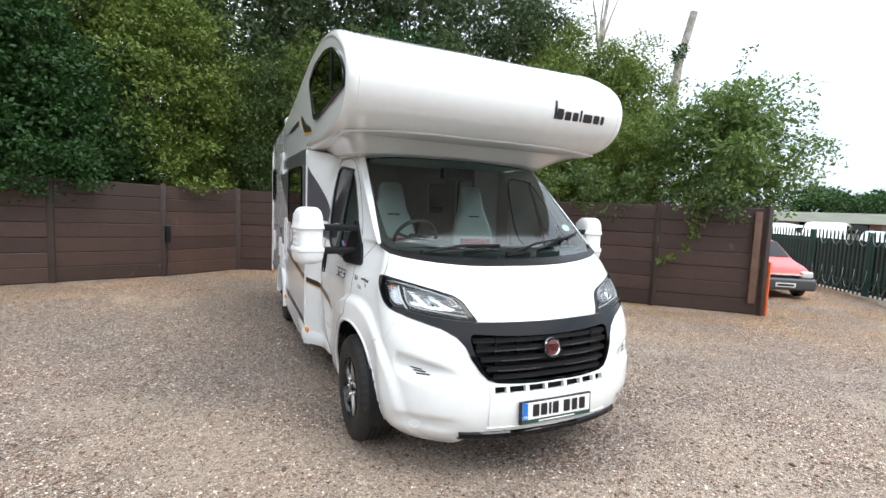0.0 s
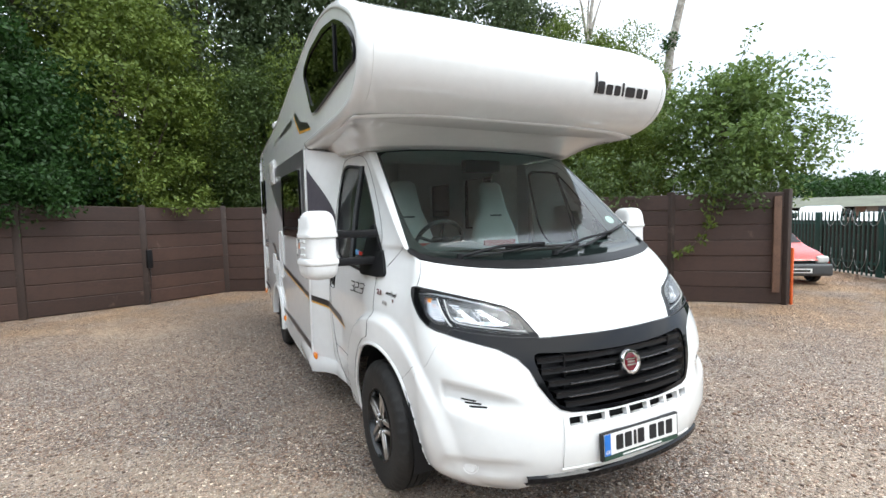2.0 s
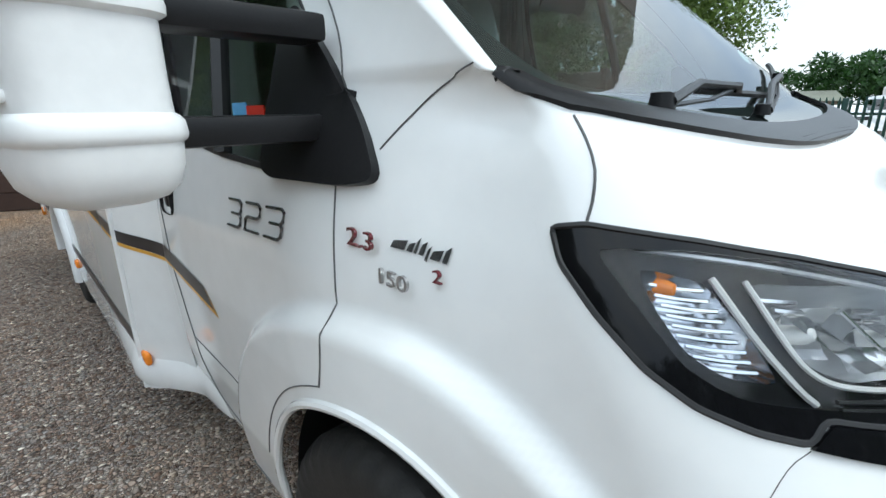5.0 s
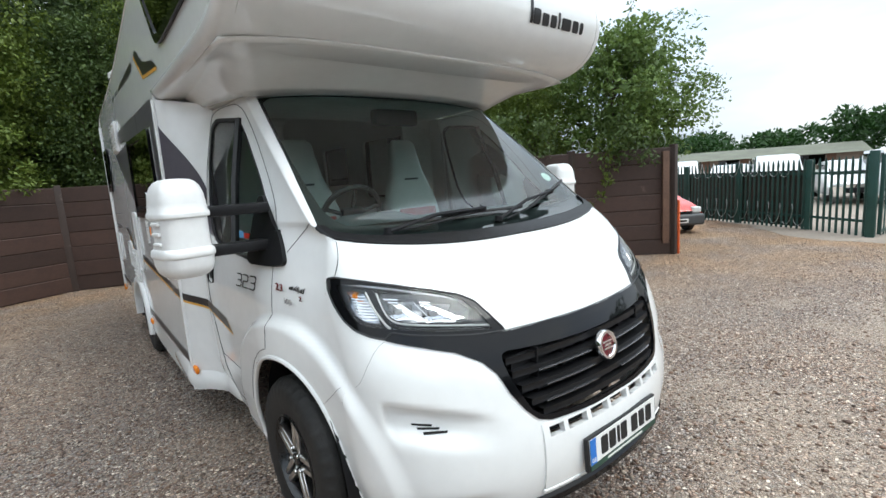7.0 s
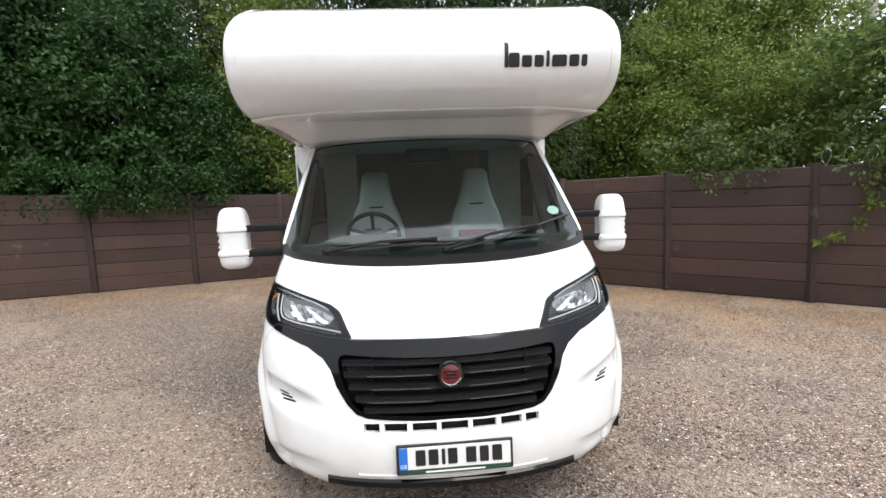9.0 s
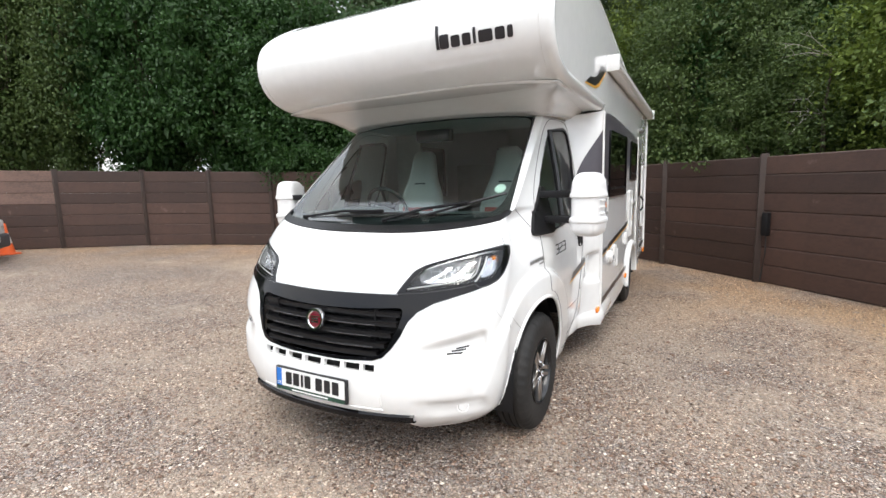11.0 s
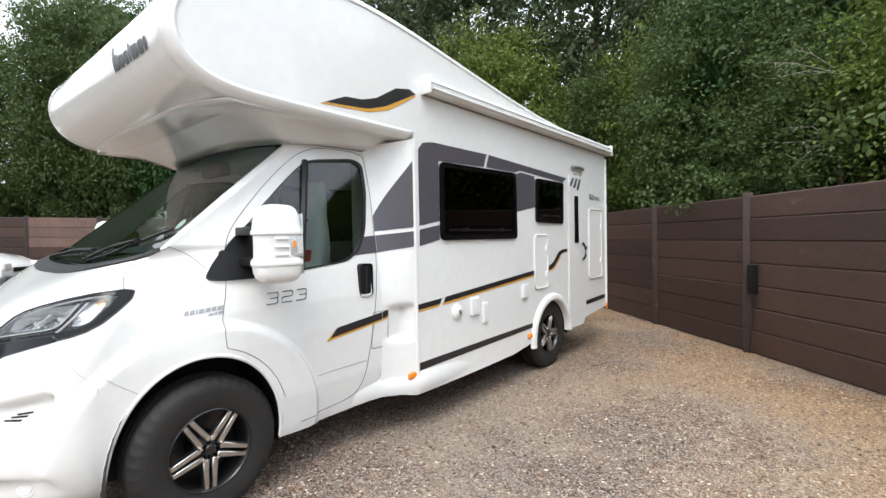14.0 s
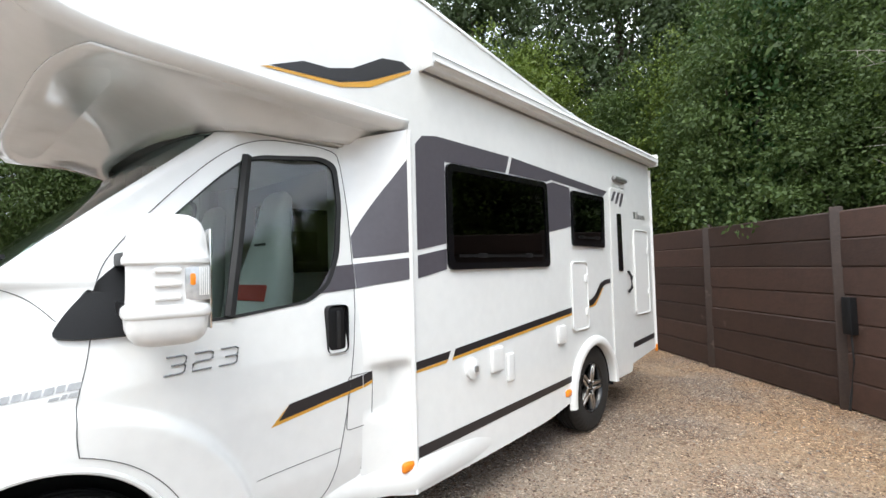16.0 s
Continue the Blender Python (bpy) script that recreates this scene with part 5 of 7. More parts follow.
for t in np.linspace(0, 1, 9):
    P = outer * (1 - t) + innr * t
    P[:, 2] += .045 * math.sin(math.pi * t) ** 1.0 * (1 - .3 * t)
    US.append(P)
under = part("luton_underside", grid(US), M["white"], home, "white moulded underside of the luton", sharp=70)
md = under.modifiers.new("thickness", "SOLIDIFY")
md.thickness, md.offset = .01, 0
part("roof_of_cab", box(-.93, .93, 1.62, 2.52, 2.15, 2.19, .01), M["cabin"], home)
# maker's name on the luton as plain dark shapes


pz_, py_ = [], []
for y, z in prof:
    if y < 1.3 and 2.3 < z < 2.9:
        pz_.append(z), py_.append(y)
LF = lambda x, z: np.array([x, np.interp(z, pz_, py_), z])
nm = skin("maker_mark", dense([(.455, 2.468), (.478, 2.468), (.478, 2.60), (.455, 2.605)], .02), LF, .03, M["blackdecal"], home, [], FRONT, off=.010, label="dark maker's lettering reduced to plain shapes")
for x, w, h in ((.480, .066, .078), (.560, .062, .064), (.637, .058, .064), (.710, .020, .088), (.745, .092, .064), (.852, .062, .064), (.928, .036, .064)):
    skin("mark_shape", dense(corners([(x, 2.468), (x + w, 2.468), (x + w, 2.468 + h), (x, 2.468 + h)], .014), .02), LF, .03, M["blackdecal"], nm, [], FRONT, off=.010)

# awning, nearside door, lockers, sockets
AW = [(0, 0), (.075, .0), (.095, .02), (.095, .075), (.075, .105), (.02, .115), (0, .115)]
awn = part("awning", grid([[(1.19 + x, y, 2.60 + z + .03 * (y - 2.6) / 3.7 * 0) for x, z in AW] for y in (2.60, 2.68, 4.4, 6.34, 6.40)]), M["white2"], home, "rolled white awning cassette along the roof edge", sharp=35)
part("awning_end", box(1.185, 1.297, 2.585, 2.605, 2.585, 2.725, .012), M["white2"], awn)
part("awning_end", box(1.185, 1.297, 6.395, 6.415, 2.585, 2.725, .012), M["white2"], awn)
# grey tubes paint the shade in the cassette's groove and beneath it
part("awning_groove", tube([(1.2895, 2.61, 2.668), (1.2895, 6.39, 2.668)], .003, 6), M["steelgrey"], awn)
part("awning_gap", tube([(1.194, 2.61, 2.594), (1.194, 6.39, 2.594)], .007, 6), M["steelgrey"], awn)
part("awning_rail", tube([(1.292, 2.62, 2.625), (1.292, 6.38, 2.625)], .006, 6), M["frost"], awn)
door_o = corners([(5.18, .375), (5.62, .375), (5.66, 2.10), (5.60, 2.22), (5.20, 2.22)], .06)
NS = lambda y, z: np.array([1.19, y, z])
hdoor = skin("entrance_door", door_o, NS, .4, M["white"], home, [], OUT[1], off=.014, thick=.02, label="white entrance door with a narrow window")
part("door_gap", tube([(1.198, *q) for q in dense(door_o, .1)], .006, 6, closed=True), M["frost"], hdoor)
skin("door_window", corners([(5.34, 1.40), (5.45, 1.40), (5.44, 1.975), (5.34, 1.975)], .02), NS, .3, M["gloss"], hdoor, [], OUT[1], off=.022, thick=.012)
part("door_latch", tube([(1.215, 5.56, 1.18), (1.245, 5.57, 1.23), (1.245, 5.57, 1.34), (1.215, 5.56, 1.40)], .013, 8), M["black"], hdoor)
for k in range(3):
    skin("door_slash", dense([(5.20 + k * .1, 2.09 - .02 * k), (5.26 + k * .1, 2.09 - .02 * k), (5.34 + k * .1, 2.19), (5.28 + k * .1, 2.19)], .1), NS, .3, M["greydecal"], hdoor, [], OUT[1], off=.017)
part("awning_light", box(1.185, 1.235, 5.28, 5.60, 2.30, 2.345, .02, 3), M["steelgrey"], home, "oval grey light over the door")


def flap(y0, y1, z0, z1, sg, name, lab, catch=True):
    G = lambda y, z: np.array([sg * 1.19, y, z])
    o = corners([(y0, z0), (y1, z0), (y1, z1), (y0, z1)], .05)
    fl = skin(name, o, G, .4, M["white2"], home, [], OUT[sg], off=.010, thick=.012, label=lab)
    part("flap_rim", tube([(sg * 1.199, *q) for q in dense(o, .1)], .010, 6, closed=True), M["white2"], fl)
    if catch:
        for zz in (z0 + .25 * (z1 - z0), z0 + .75 * (z1 - z0)):
            part("flap_catch", box(sg * 1.205 - .012, sg * 1.205 + .012, y1 - .05, y1 - .01, zz - .03, zz + .03, .006), M["white2"], fl)
    return fl


flap(5.80, 6.22, .93, 1.83, 1, "garage_flap", "tall white locker flap near the rear")
flap(4.34, 4.63, .93, 1.50, 1, "cassette_flap", "white service flap above the rear wheel")
part("gas_box", box(1.185, 1.215, 4.07, 4.19, .86, 1.0, .012), M["white2"], home, "small white external socket box")
part("hook_up_box", box(1.185, 1.213, 3.18, 3.31, .80, .96, .015, 3), M["white2"], home, "small white hook-up box")
part("outlet_box", box(1.185, 1.211, 3.36, 3.44, .71, .90, .015, 3), M["white2"], home, "small white outlet cover")
cap = part("water_filler", lathe([(.001, 1.225), (.03, 1.225), (.045, 1.215), (.062, 1.212), (.065, 1.188)], 28, "x", m=Matrix.Translation((0, 2.99, .868))), M["white2"], home, "round white water filler cap")
part("filler_key", box(1.222, 1.236, 2.975, 3.005, .85, .886, .005), M["steelgrey"], cap)
part("fuel_flap", tube([(flank(y, z) + .001, y, z) for y, z in dense(corners([(2.142, .70), (2.298, .70), (2.298, .962), (2.150, .962)], .02), .04)], .002, 5, closed=True), M["shutline"], home, "white fuel filler flap set flush beside the door")
flap(4.15, 4.38, .95, 1.50, -1, "service_flap", "white ribbed service flap", False)
flap(4.85, 5.12, .92, 1.18, -1, "toilet_flap", "white cassette flap", False)
flap(6.0, 6.28, .90, 1.22, -1, "rear_flap", "white rear locker flap", False)
for y0, y1, z0, z1 in ((4.64, 4.98, 2.10, 2.40), (4.52, 4.78, .80, 1.12)):
    vt = part("fridge_vent", box(-1.215, -1.185, y0, y1, z0, z1, .01), M["white2"], home, "white louvred fridge vent")
    for k in range(8):
        z = z0 + .03 + k * (z1 - z0 - .06) / 7
        part("louvre", box(-1.226, -1.205, y0 + .03, y1 - .03, z - .006, z + .006), M["frost"], vt)
part("roof_vent", box(-.9, -.5, 4.6, 5.0, 2.78, 2.90, .03, 3), M["white2"], home, "white roof vent cover")
part("roof_vent", box(.3, .8, 3.4, 3.9, 2.90, 3.0, .03, 3), M["white2"], home, "white roof vent cover")
part("aerial_dome", lathe([(.16, 2.85), (.16, 2.90), (.12, 2.935), (.001, 2.95)], 28, "z", m=Matrix.Translation((-1.02, 4.75, -.03))), M["white2"], home, "white aerial disc on the roof")
word = part("word_mark", box(1.188, 1.193, 5.84, 5.90, 1.955, 2.03), M["steelgrey"], home, "grey model lettering reduced to plain bars")
for y, w, h in ((5.925, .016, .075), (5.955, .016, .080), (5.99, .045, .05), (6.055, .05, .05), (6.125, .05, .05)):
    part("word_bar", box(1.188, 1.193, y, y + w, 1.955, 1.955 + h), M["steelgrey"], word)

# chassis and floor that close the body below
part("chassis", box(-.95, .95, 2.3, 6.35, .42, .50), M["darkgap"], home, "dark underside of the coach")
part("cab_floor", box(-.66, .66, .50, 2.3, .32, .40), M["darkgap"], home)
part("axle", tube([(-.85, 4.74, .36), (.85, 4.74, .36)], .06, 10), M["darkgap"], home)
part("front_axle", tube([(-.85, 1.0, .36), (.85, 1.0, .36)], .05, 10), M["darkgap"], home)

# wheels
def wheel_meshes():
    R, W = .383, .225
    prof_t = [(.215, -W * .46), (.235, -W * .49), (.305, -W * .52), (.348, -W * .50), (.368, -W * .43), (.377, -W * .36), (R, -W * .30)]
    for g in (-.17, 0, .17):
        prof_t += [(R, (g - .022) * W), (R - .010, (g - .018) * W), (R - .010, (g + .018) * W), (R, (g + .022) * W)]
    prof_t += [(R, W * .30), (.377, W * .36), (.368, W * .43), (.348, W * .50), (.305, W * .52), (.235, W * .49), (.215, W * .46)]
    bt = lathe(prof_t, 120)
    for i, v in enumerate(bt.verts):
        r = math.hypot(v.co.y, v.co.z)
        if abs(v.co.x) > .31 * W and r > .345 and (i % 120) % 3 < 1:
            v.co.y, v.co.z = v.co.y * (r - .011) / r, v.co.z * (r - .011) / r
    tyre = bm_mesh("tyre", bt, M["tyre"])
    rim = bm_mesh("rim", lathe([(.218, .108), (.212, .112), (.205, .104), (.198, .06), (.19, -.05), (.10, -.055), (.001, -.055)], 48), M["rim"])
    bs = box(.060, .100, -.0145, .0145, .046, .208, .004, 1)
    for v in bs.verts:
        v.co.y *= 1.12 - 1.6 * (v.co.z - .04)
        v.co.x -= .10 * max(0, .09 - v.co.z)
    spokes = bm_mesh("spoke", bs, M["alloy"])
    hub = bm_mesh("hub_cap", lathe([(.001, .100), (.024, .099), (.029, .094), (.030, .06), (.075, .045), (.08, -.05)], 28), M["rim"])
    nuts = bm_mesh("wheel_nut", lathe([(.001, .108), (.009, .107), (.011, .098), (.0125, .06)], 8), M["chrome"])
    return tyre, rim, spokes, hub, nuts


tyre_m, rim_m, spoke_m, hub_m, nut_m = wheel_meshes()
WB = 4.74
for sg, yy, xx in ((1, 1.005, .975), (-1, 1.005, .975), (1, WB, 1.05), (-1, WB, 1.05)):
    at = Matrix.Translation((sg * xx, yy, .384)) @ Matrix.Rotation(0 if sg > 0 else math.pi, 4, "Z") @ Matrix.Rotation(yy * 2.1 + sg, 4, "X")
    wh = part("wheel", tyre_m, None, home, "black tyre on a black and silver five-spoke alloy wheel", at=at)
    for nme, me in (("rim", rim_m), ("hub_cap", hub_m)):
        part(nme, me, None, wh)
    for k in range(5):
        a = 2 * math.pi * k / 5
        part("wheel_nut", nut_m, None, wh, at=Matrix.Translation((0, .058 * math.sin(a + .628), .058 * math.cos(a + .628))))
        for s in (-1, 1):
            part("spoke", spoke_m, None, wh, at=Matrix.Rotation(a, 4, "X") @ Matrix.Translation((0, s * .0265, 0)) @ Matrix.Rotation(s * radians(2), 4, "X"))

# cab interior
dash_p = []
for x in np.linspace(-.90, .90, 13):
    dash_p.append([(x, .86 + .12 * abs(x) ** 2, 1.43), (x, 1.0, 1.44), (x, 1.22, 1.42 + (.045 if -.66 < x < -.2 else 0)), (x, 1.34, 1.36), (x, 1.38, 1.15), (x, 1.36, .8)])
part("dashboard", grid(dash_p), M["dash"], home, "dark grey moulded dashboard", sharp=60)
wheel_c = Matrix.Translation((-.43, 1.46, 1.44)) @ Matrix.Rotation(radians(-62), 4, "X")
stw = part("steering_wheel", tube([wheel_c @ Vector((.19 * math.cos(a), .19 * math.sin(a), 0)) for a in np.linspace(0, 2 * math.pi, 36, endpoint=False)], .016, 8, closed=True), M["seal"], home, "black steering wheel")
part("wheel_boss", box(-.07, .07, -.06, .05, -.03, .015, .02, turn=wheel_c), M["seal"], stw)
for a in (-20, 90 + 110, 270):
    part("wheel_spoke", tube([wheel_c @ Vector((0, 0, 0)), wheel_c @ Vector((.18 * math.cos(radians(a)), .18 * math.sin(radians(a)), 0))], .013, 6), M["seal"], stw)
for sx in (-.44, .44):
    lean = Matrix.Translation((sx, 1.98, .98)) @ Matrix.Rotation(radians(-10), 4, "X")
    st = part("cab_seat", box(-.25, .25, -.50, .02, -.10, .05, .05, 3, turn=Matrix.Translation((sx, 1.98, .98))), M["seat"], home, "pale leather cab seat with a red band")
    ring = []
    for z, w, d in ((.0, .245, .075), (.15, .255, .085), (.34, .255, .08), (.48, .235, .075), (.60, .20, .065), (.72, .15, .06), (.86, .125, .055), (.95, .115, .045), (.985, .08, .02)):
        ring.append([tuple(lean @ Vector((math.copysign(abs(math.cos(a)) ** .45, math.cos(a)) * w, math.copysign(abs(math.sin(a)) ** .6, math.sin(a)) * d, z))) for a in np.linspace(0, 2 * math.pi, 24, endpoint=False)])
    part("backrest", grid(ring, close=True), M["seat"], st, "tall tapered backrest with built-in headrest", sharp=60)
    part("red_band", box(-.17, .17, -.092, -.07, .34, .43, .008, 2, turn=lean), M["seatred"], st)
    part("seat_mark", box(-.06, .06, -.070, -.055, .655, .668, 0, turn=lean), M["seal"], st)
part("mirror_pod", box(-.16, .16, 1.52, 1.60, 1.98, 2.08, .02), M["black"], home, "dark interior mirror and sensor pod")
part("bulkhead_trim", box(-.92, -.62, 2.36, 2.40, .9, 2.15, .01), M["cabin"], home)
part("bulkhead_trim", box(.62, .92, 2.36, 2.40, .9, 2.15, .01), M["cabin"], home)
part("coach_floor", box(-.76, .76, 2.52, 6.38, .50, .53), M["cabin"], home)
part("inner_furniture", box(-1.12, -.45, 4.2, 6.3, .53, 1.9, .01), M["cabin"], home)
part("window_blind", box(1.10, 1.11, 3.35, 3.72, 1.5, 2.1), M["cabin"], home, "pale blind behind the window")


# ---- fence of stacked panels between posts ----
RIGHT = [(6.86, 2.89), (5.56, 4.13), (4.17, 5.46), (2.83, 6.80), (1.40, 8.12), (0.0, 9.42)]
LEFT = [(0.0, 9.42), (-1.70, 10.15), (-3.17, 9.29), (-4.85, 8.42), (-6.45, 7.62), (-7.95, 6.88), (-9.4, 6.12), (-10.8, 5.2), (-12.15, 3.85), (-13.4, 2.5), (-14.75, 1.2), (-16.1, -.1), (-17.5, -1.5), (-18.9, -2.9)]
FENCE_H, ROWS_N = 1.93, 7
ROW_H = FENCE_H / ROWS_N


def fence_panel_mesh():
    """One panel a metre long, with chamfered long edges, to be stretched to its bay."""
    h, t, c = ROW_H - .001, .022, .013
    sec = [(-t, c), (-t, h - c), (-t + c, h), (t - c, h), (t, h - c), (t, c), (t - c, 0), (-t + c, 0)]
    V = [(x, y, z) for x in (0, 1) for y, z in sec]
    F = [(k, (k + 1) % 8, 8 + (k + 1) % 8, 8 + k) for k in range(8)] + [tuple(range(7, -1, -1)), tuple(range(8, 16))]
    return V, F


panel_mesh = mesh_of("fence_panel", *fence_panel_mesh(), M["panel"], smooth=False)
panel_bare = mesh_of("fence_panel", *fence_panel_mesh(), M["panelbare"], smooth=False)
post_mesh = bm_mesh("fence_post", box(-.055, .055, -.055, .055, -.05, FENCE_H + .055, .012, 2), M["post"])
rnd = random.Random(8)


def fence_run(points, lab, first=True, bare=()):
    run = thing("fence", lab, "fence", kind="structure")
    for i, (a, c) in enumerate(zip(points, points[1:])):
        za, zc = ground_z(*a), ground_z(*c)
        if i or first:
            part("post", post_mesh, None, run, at=Matrix.Translation((*a, za)))
        d = Vector((c[0] - a[0], c[1] - a[1], zc - za))
        ang = math.atan2(d.y, d.x)
        for k in range(ROWS_N):
            m = Matrix.Translation((a[0], a[1], za + k * ROW_H + .01)) @ Matrix.Rotation(ang, 4, "Z") @ Matrix.Rotation(-math.atan2(d.z, math.hypot(d.x, d.y)), 4, "Y")
            m = m @ Matrix.Translation((.03, rnd.uniform(-.004, .004), 0)) @ Matrix.Diagonal((d.length - .06, 1, 1, 1))
            part("panel", panel_bare if (i in bare and k >= 4) else panel_mesh, None, run, at=m)
    part("post", post_mesh, None, run, at=Matrix.Translation((*points[-1], ground_z(*points[-1]))))
    return run


fence_run(RIGHT, "brown painted concrete panel fence with slotted posts")
fence_run(LEFT, "brown painted concrete panel fence along the back of the yard", False, (8,))
# steel hinge boxes on two posts
for (x, y), dx, dy in (((2.83, 6.80), .06, -.13), ((-3.17, 9.29), .08, -.06)):
    lock = part("gate_lock_box", box(-.05, .05, -.04, .04, .74, 1.10, .014, 2, turn=Matrix.Translation((x + dx, y + dy, 0)) @ Matrix.Rotation(radians(-45 if x > 0 else 30), 4, "Z")), M["black"])
    tagged(lock, "black box fixed to a fence post with a hanging cable", "box")
    part("cable", tube([(x + dx, y + dy - .02, .80), (x + dx + .01, y + dy - .02, .5), (x + dx - .02, y + dy - .02, .2), (x + dx - .04, y + dy - .03, .02)], .010, 6), M["seal"], lock)
# end of the right-hand fence: bare board, orange edge
endb = part("fence_end_board", box(-.055, .055, -.02, .02, .22, 1.87, .004, turn=Matrix.Translation((6.72, 2.98, 0)) @ Matrix.Rotation(radians(-44), 4, "Z") @ Matrix.Translation((0, -.05, 0))), M["timber"])
tagged(endb, "weathered bare timber board at the fence end", "board")
orb = part("orange_post", box(-.018, .018, -.018, .018, 0, .98, .006, turn=Matrix.Translation((6.945, 2.83, 0))), M["orange"])
tagged(orb, "short orange painted steel post at the fence end", "post")


# ---- trees and hedges ----
def leaf_cloud(centres, radii, per, length, seed, up=.35):
    """Leaves set round the skins of many small clumps: each a folded diamond of two faces."""
    r = np.random.default_rng(seed)
    n = len(centres) * per
    C, Rr = np.repeat(centres, per, 0), np.repeat(radii, per)
    d = r.normal(size=(n, 3))
    d[:, 2] += up * 1.2
    d /= np.linalg.norm(d, axis=1)[:, None]
    P = C + d * (Rr * r.uniform(.55, 1.08, n))[:, None] * np.array([1, 1, .66])
    a = d * .7 + r.normal(size=(n, 3)) * .55
    a[:, 2] -= .25
    a /= np.linalg.norm(a, axis=1)[:, None]
    w = np.cross(a, d + r.normal(size=(n, 3)) * .35)
    w /= np.linalg.norm(w, axis=1)[:, None] + 1e-9
    L = (length * r.uniform(.6, 1.25, n))[:, None]
    nrm = np.cross(w, a)
    q = np.stack([P, P + a * L * .45 + w * L * .26, P + a * L - nrm * L * .15, P + a * L * .45 - w * L * .26], 1).reshape(-1, 3)
    return q, np.arange(4 * n).reshape(-1, 4)


def crown_points(n, rx, ry, z0, z1, seed, bottom=.5, hollow=.55):
    """Clump centres in an uneven egg-shaped crown."""
    r = np.random.default_rng(seed)
    out = []
    while len(out) < n:
        p = r.uniform(-1, 1, 3)
        k = np.linalg.norm(p)
        if hollow < k < 1.0 + .18 * math.sin(5 * math.atan2(p[1], p[0]) + seed):
            wide = 1.0 if p[2] > -.2 else 1 - (1 - bottom) * (-.2 - p[2]) / .8
            out.append((p[0] * rx * wide, p[1] * ry * wide, z0 + (p[2] + 1) / 2 * (z1 - z0)))
    return np.array(out)


def tree_thing(name, lab, mat, rx, ry, z0, z1, clumps, per, length, seed, clump_r=.6, trunk=.14):
    t = thing(name, lab, "tree")
    r = np.random.default_rng(seed + 50)
    bt = tube([(0, 0, -.2), (.05, .03, z1 * .3), (-.05, .1, z1 * .6), (.02, .05, z1 * .9)], trunk, 9, taper=lambda u: 1.15 - u * .95)
    C = crown_points(clumps, rx, ry, z0, z1, seed)
    for k in range(10):
        tip = C[r.integers(len(C))] * np.array([.85, .85, 1])
        zb = max(.3, tip[2] * .5)
        tube([(0, .03, zb), (tip[0] * .5, tip[1] * .5, zb + (tip[2] - zb) * .4), tuple(tip)], trunk * .35, 6, bm=bt, taper=lambda u: 1.1 - u)
    part("trunk", bt, M["bark"], t)
    V, F = leaf_cloud(C, np.array([clump_r * r.uniform(.45, 1.5) for _ in C]), per, length, seed + 9)
    inn_c = C[r.integers(len(C), size=110)] * np.array([.66, .66, .97])
    V2, F2 = leaf_cloud(inn_c, np.full(110, clump_r * .9), 24, length * 2.1, seed + 77)
    V, F = np.r_[V, V2], np.r_[F, F2 + len(V)]
    ob = new("crown", fast_mesh("crown", V, F, M[mat]))
    ob.parent = t
    return t


def place(src, spots):
    for k, (x, y, s, sz) in enumerate(spots):
        t = src if k == 0 else copy_thing(src, Matrix())
        t.matrix_basis = Matrix.Translation((x, y, ground_z(x, y) - .05)) @ Matrix.Rotation((k * 2.39996) % 6.283, 4, "Z") @ Matrix.Diagonal((s, s, sz, 1))


shrub = tree_thing("hedge_tree", "dense dark green broadleaf tree overhanging the fence", "leaf_dark", 1.9, 1.7, .9, 6.0, 230, 190, .112, 1, .52)
tall = tree_thing("tall_tree", "tall dark green tree behind the fence", "leaf_grey", 2.3, 2.3, 1.6, 10.5, 300, 140, .135, 2, .70, .2)
yell = tree_thing("broadleaf_tree", "yellow-green broadleaf tree behind the fence", "leaf_yellow", 1.8, 1.7, 1.0, 7.0, 240, 180, .092, 3, .52)
mid = tree_thing("woodland_tree", "mid-green broadleaf tree behind the fence", "leaf_mid", 1.9, 1.8, 1.0, 7.2, 240, 180, .090, 4, .55)
place(shrub, [(-6.6, 9.2, 1.0, 1.05), (-5.1, 9.9, .8, .8), (-8.5, 8.5, 1.0, 1.1), (-10.4, 8.0, 1.0, 1.3), (-12.7, 6.6, 1.0, 1.4), (4.9, 9.6, .9, .9), (2.2, 11.2, .9, 1.1)])
place(yell, [(5.5, 6.7, .62, .55), (-3.7, 11.2, 1.05, 1.05), (-1.9, 12.4, .8, .8), (6.6, 5.9, .62, .58), (5.2, 7.9, .85, .75), (6.0, 7.2, .75, .66), (.6, 12.0, .8, .9), (8.6, 8.4, .85, .98), (7.4, 9.6, .9, 1.05)])
place(mid, [(-14.6, 5.4, .95, 1.3), (3.6, 10.1, .8, .85), (-.6, 12.2, .9, .85), (1.9, 10.2, .8, .85), (-11.6, 8.8, 1.0, 1.25), (-15.6, 4.2, 1.0, 1.35), (-17.2, 2.9, 1.0, 1.1), (-19.0, 1.2, 1.0, 1.2), (-20.5, -.5, 1.0, 1.15), (3.4, 8.9, .65, .6), (-13.9, 7.9, 1.0, 1.25)])
place(tall, [(-5.7, 12.6, 1.0, 1.1), (-8.8, 11.8, 1.0, 1.05), (-2.2, 14.6, 1.1, 1.2), (1.0, 14.2, 1.1, 1.2), (3.9, 12.9, 1.05, 1.1), (6.6, 11.2, .85, .85), (-12.2, 11.2, 1.0, 1.0), (-17.8, 5.6, 1.0, 1.0)])
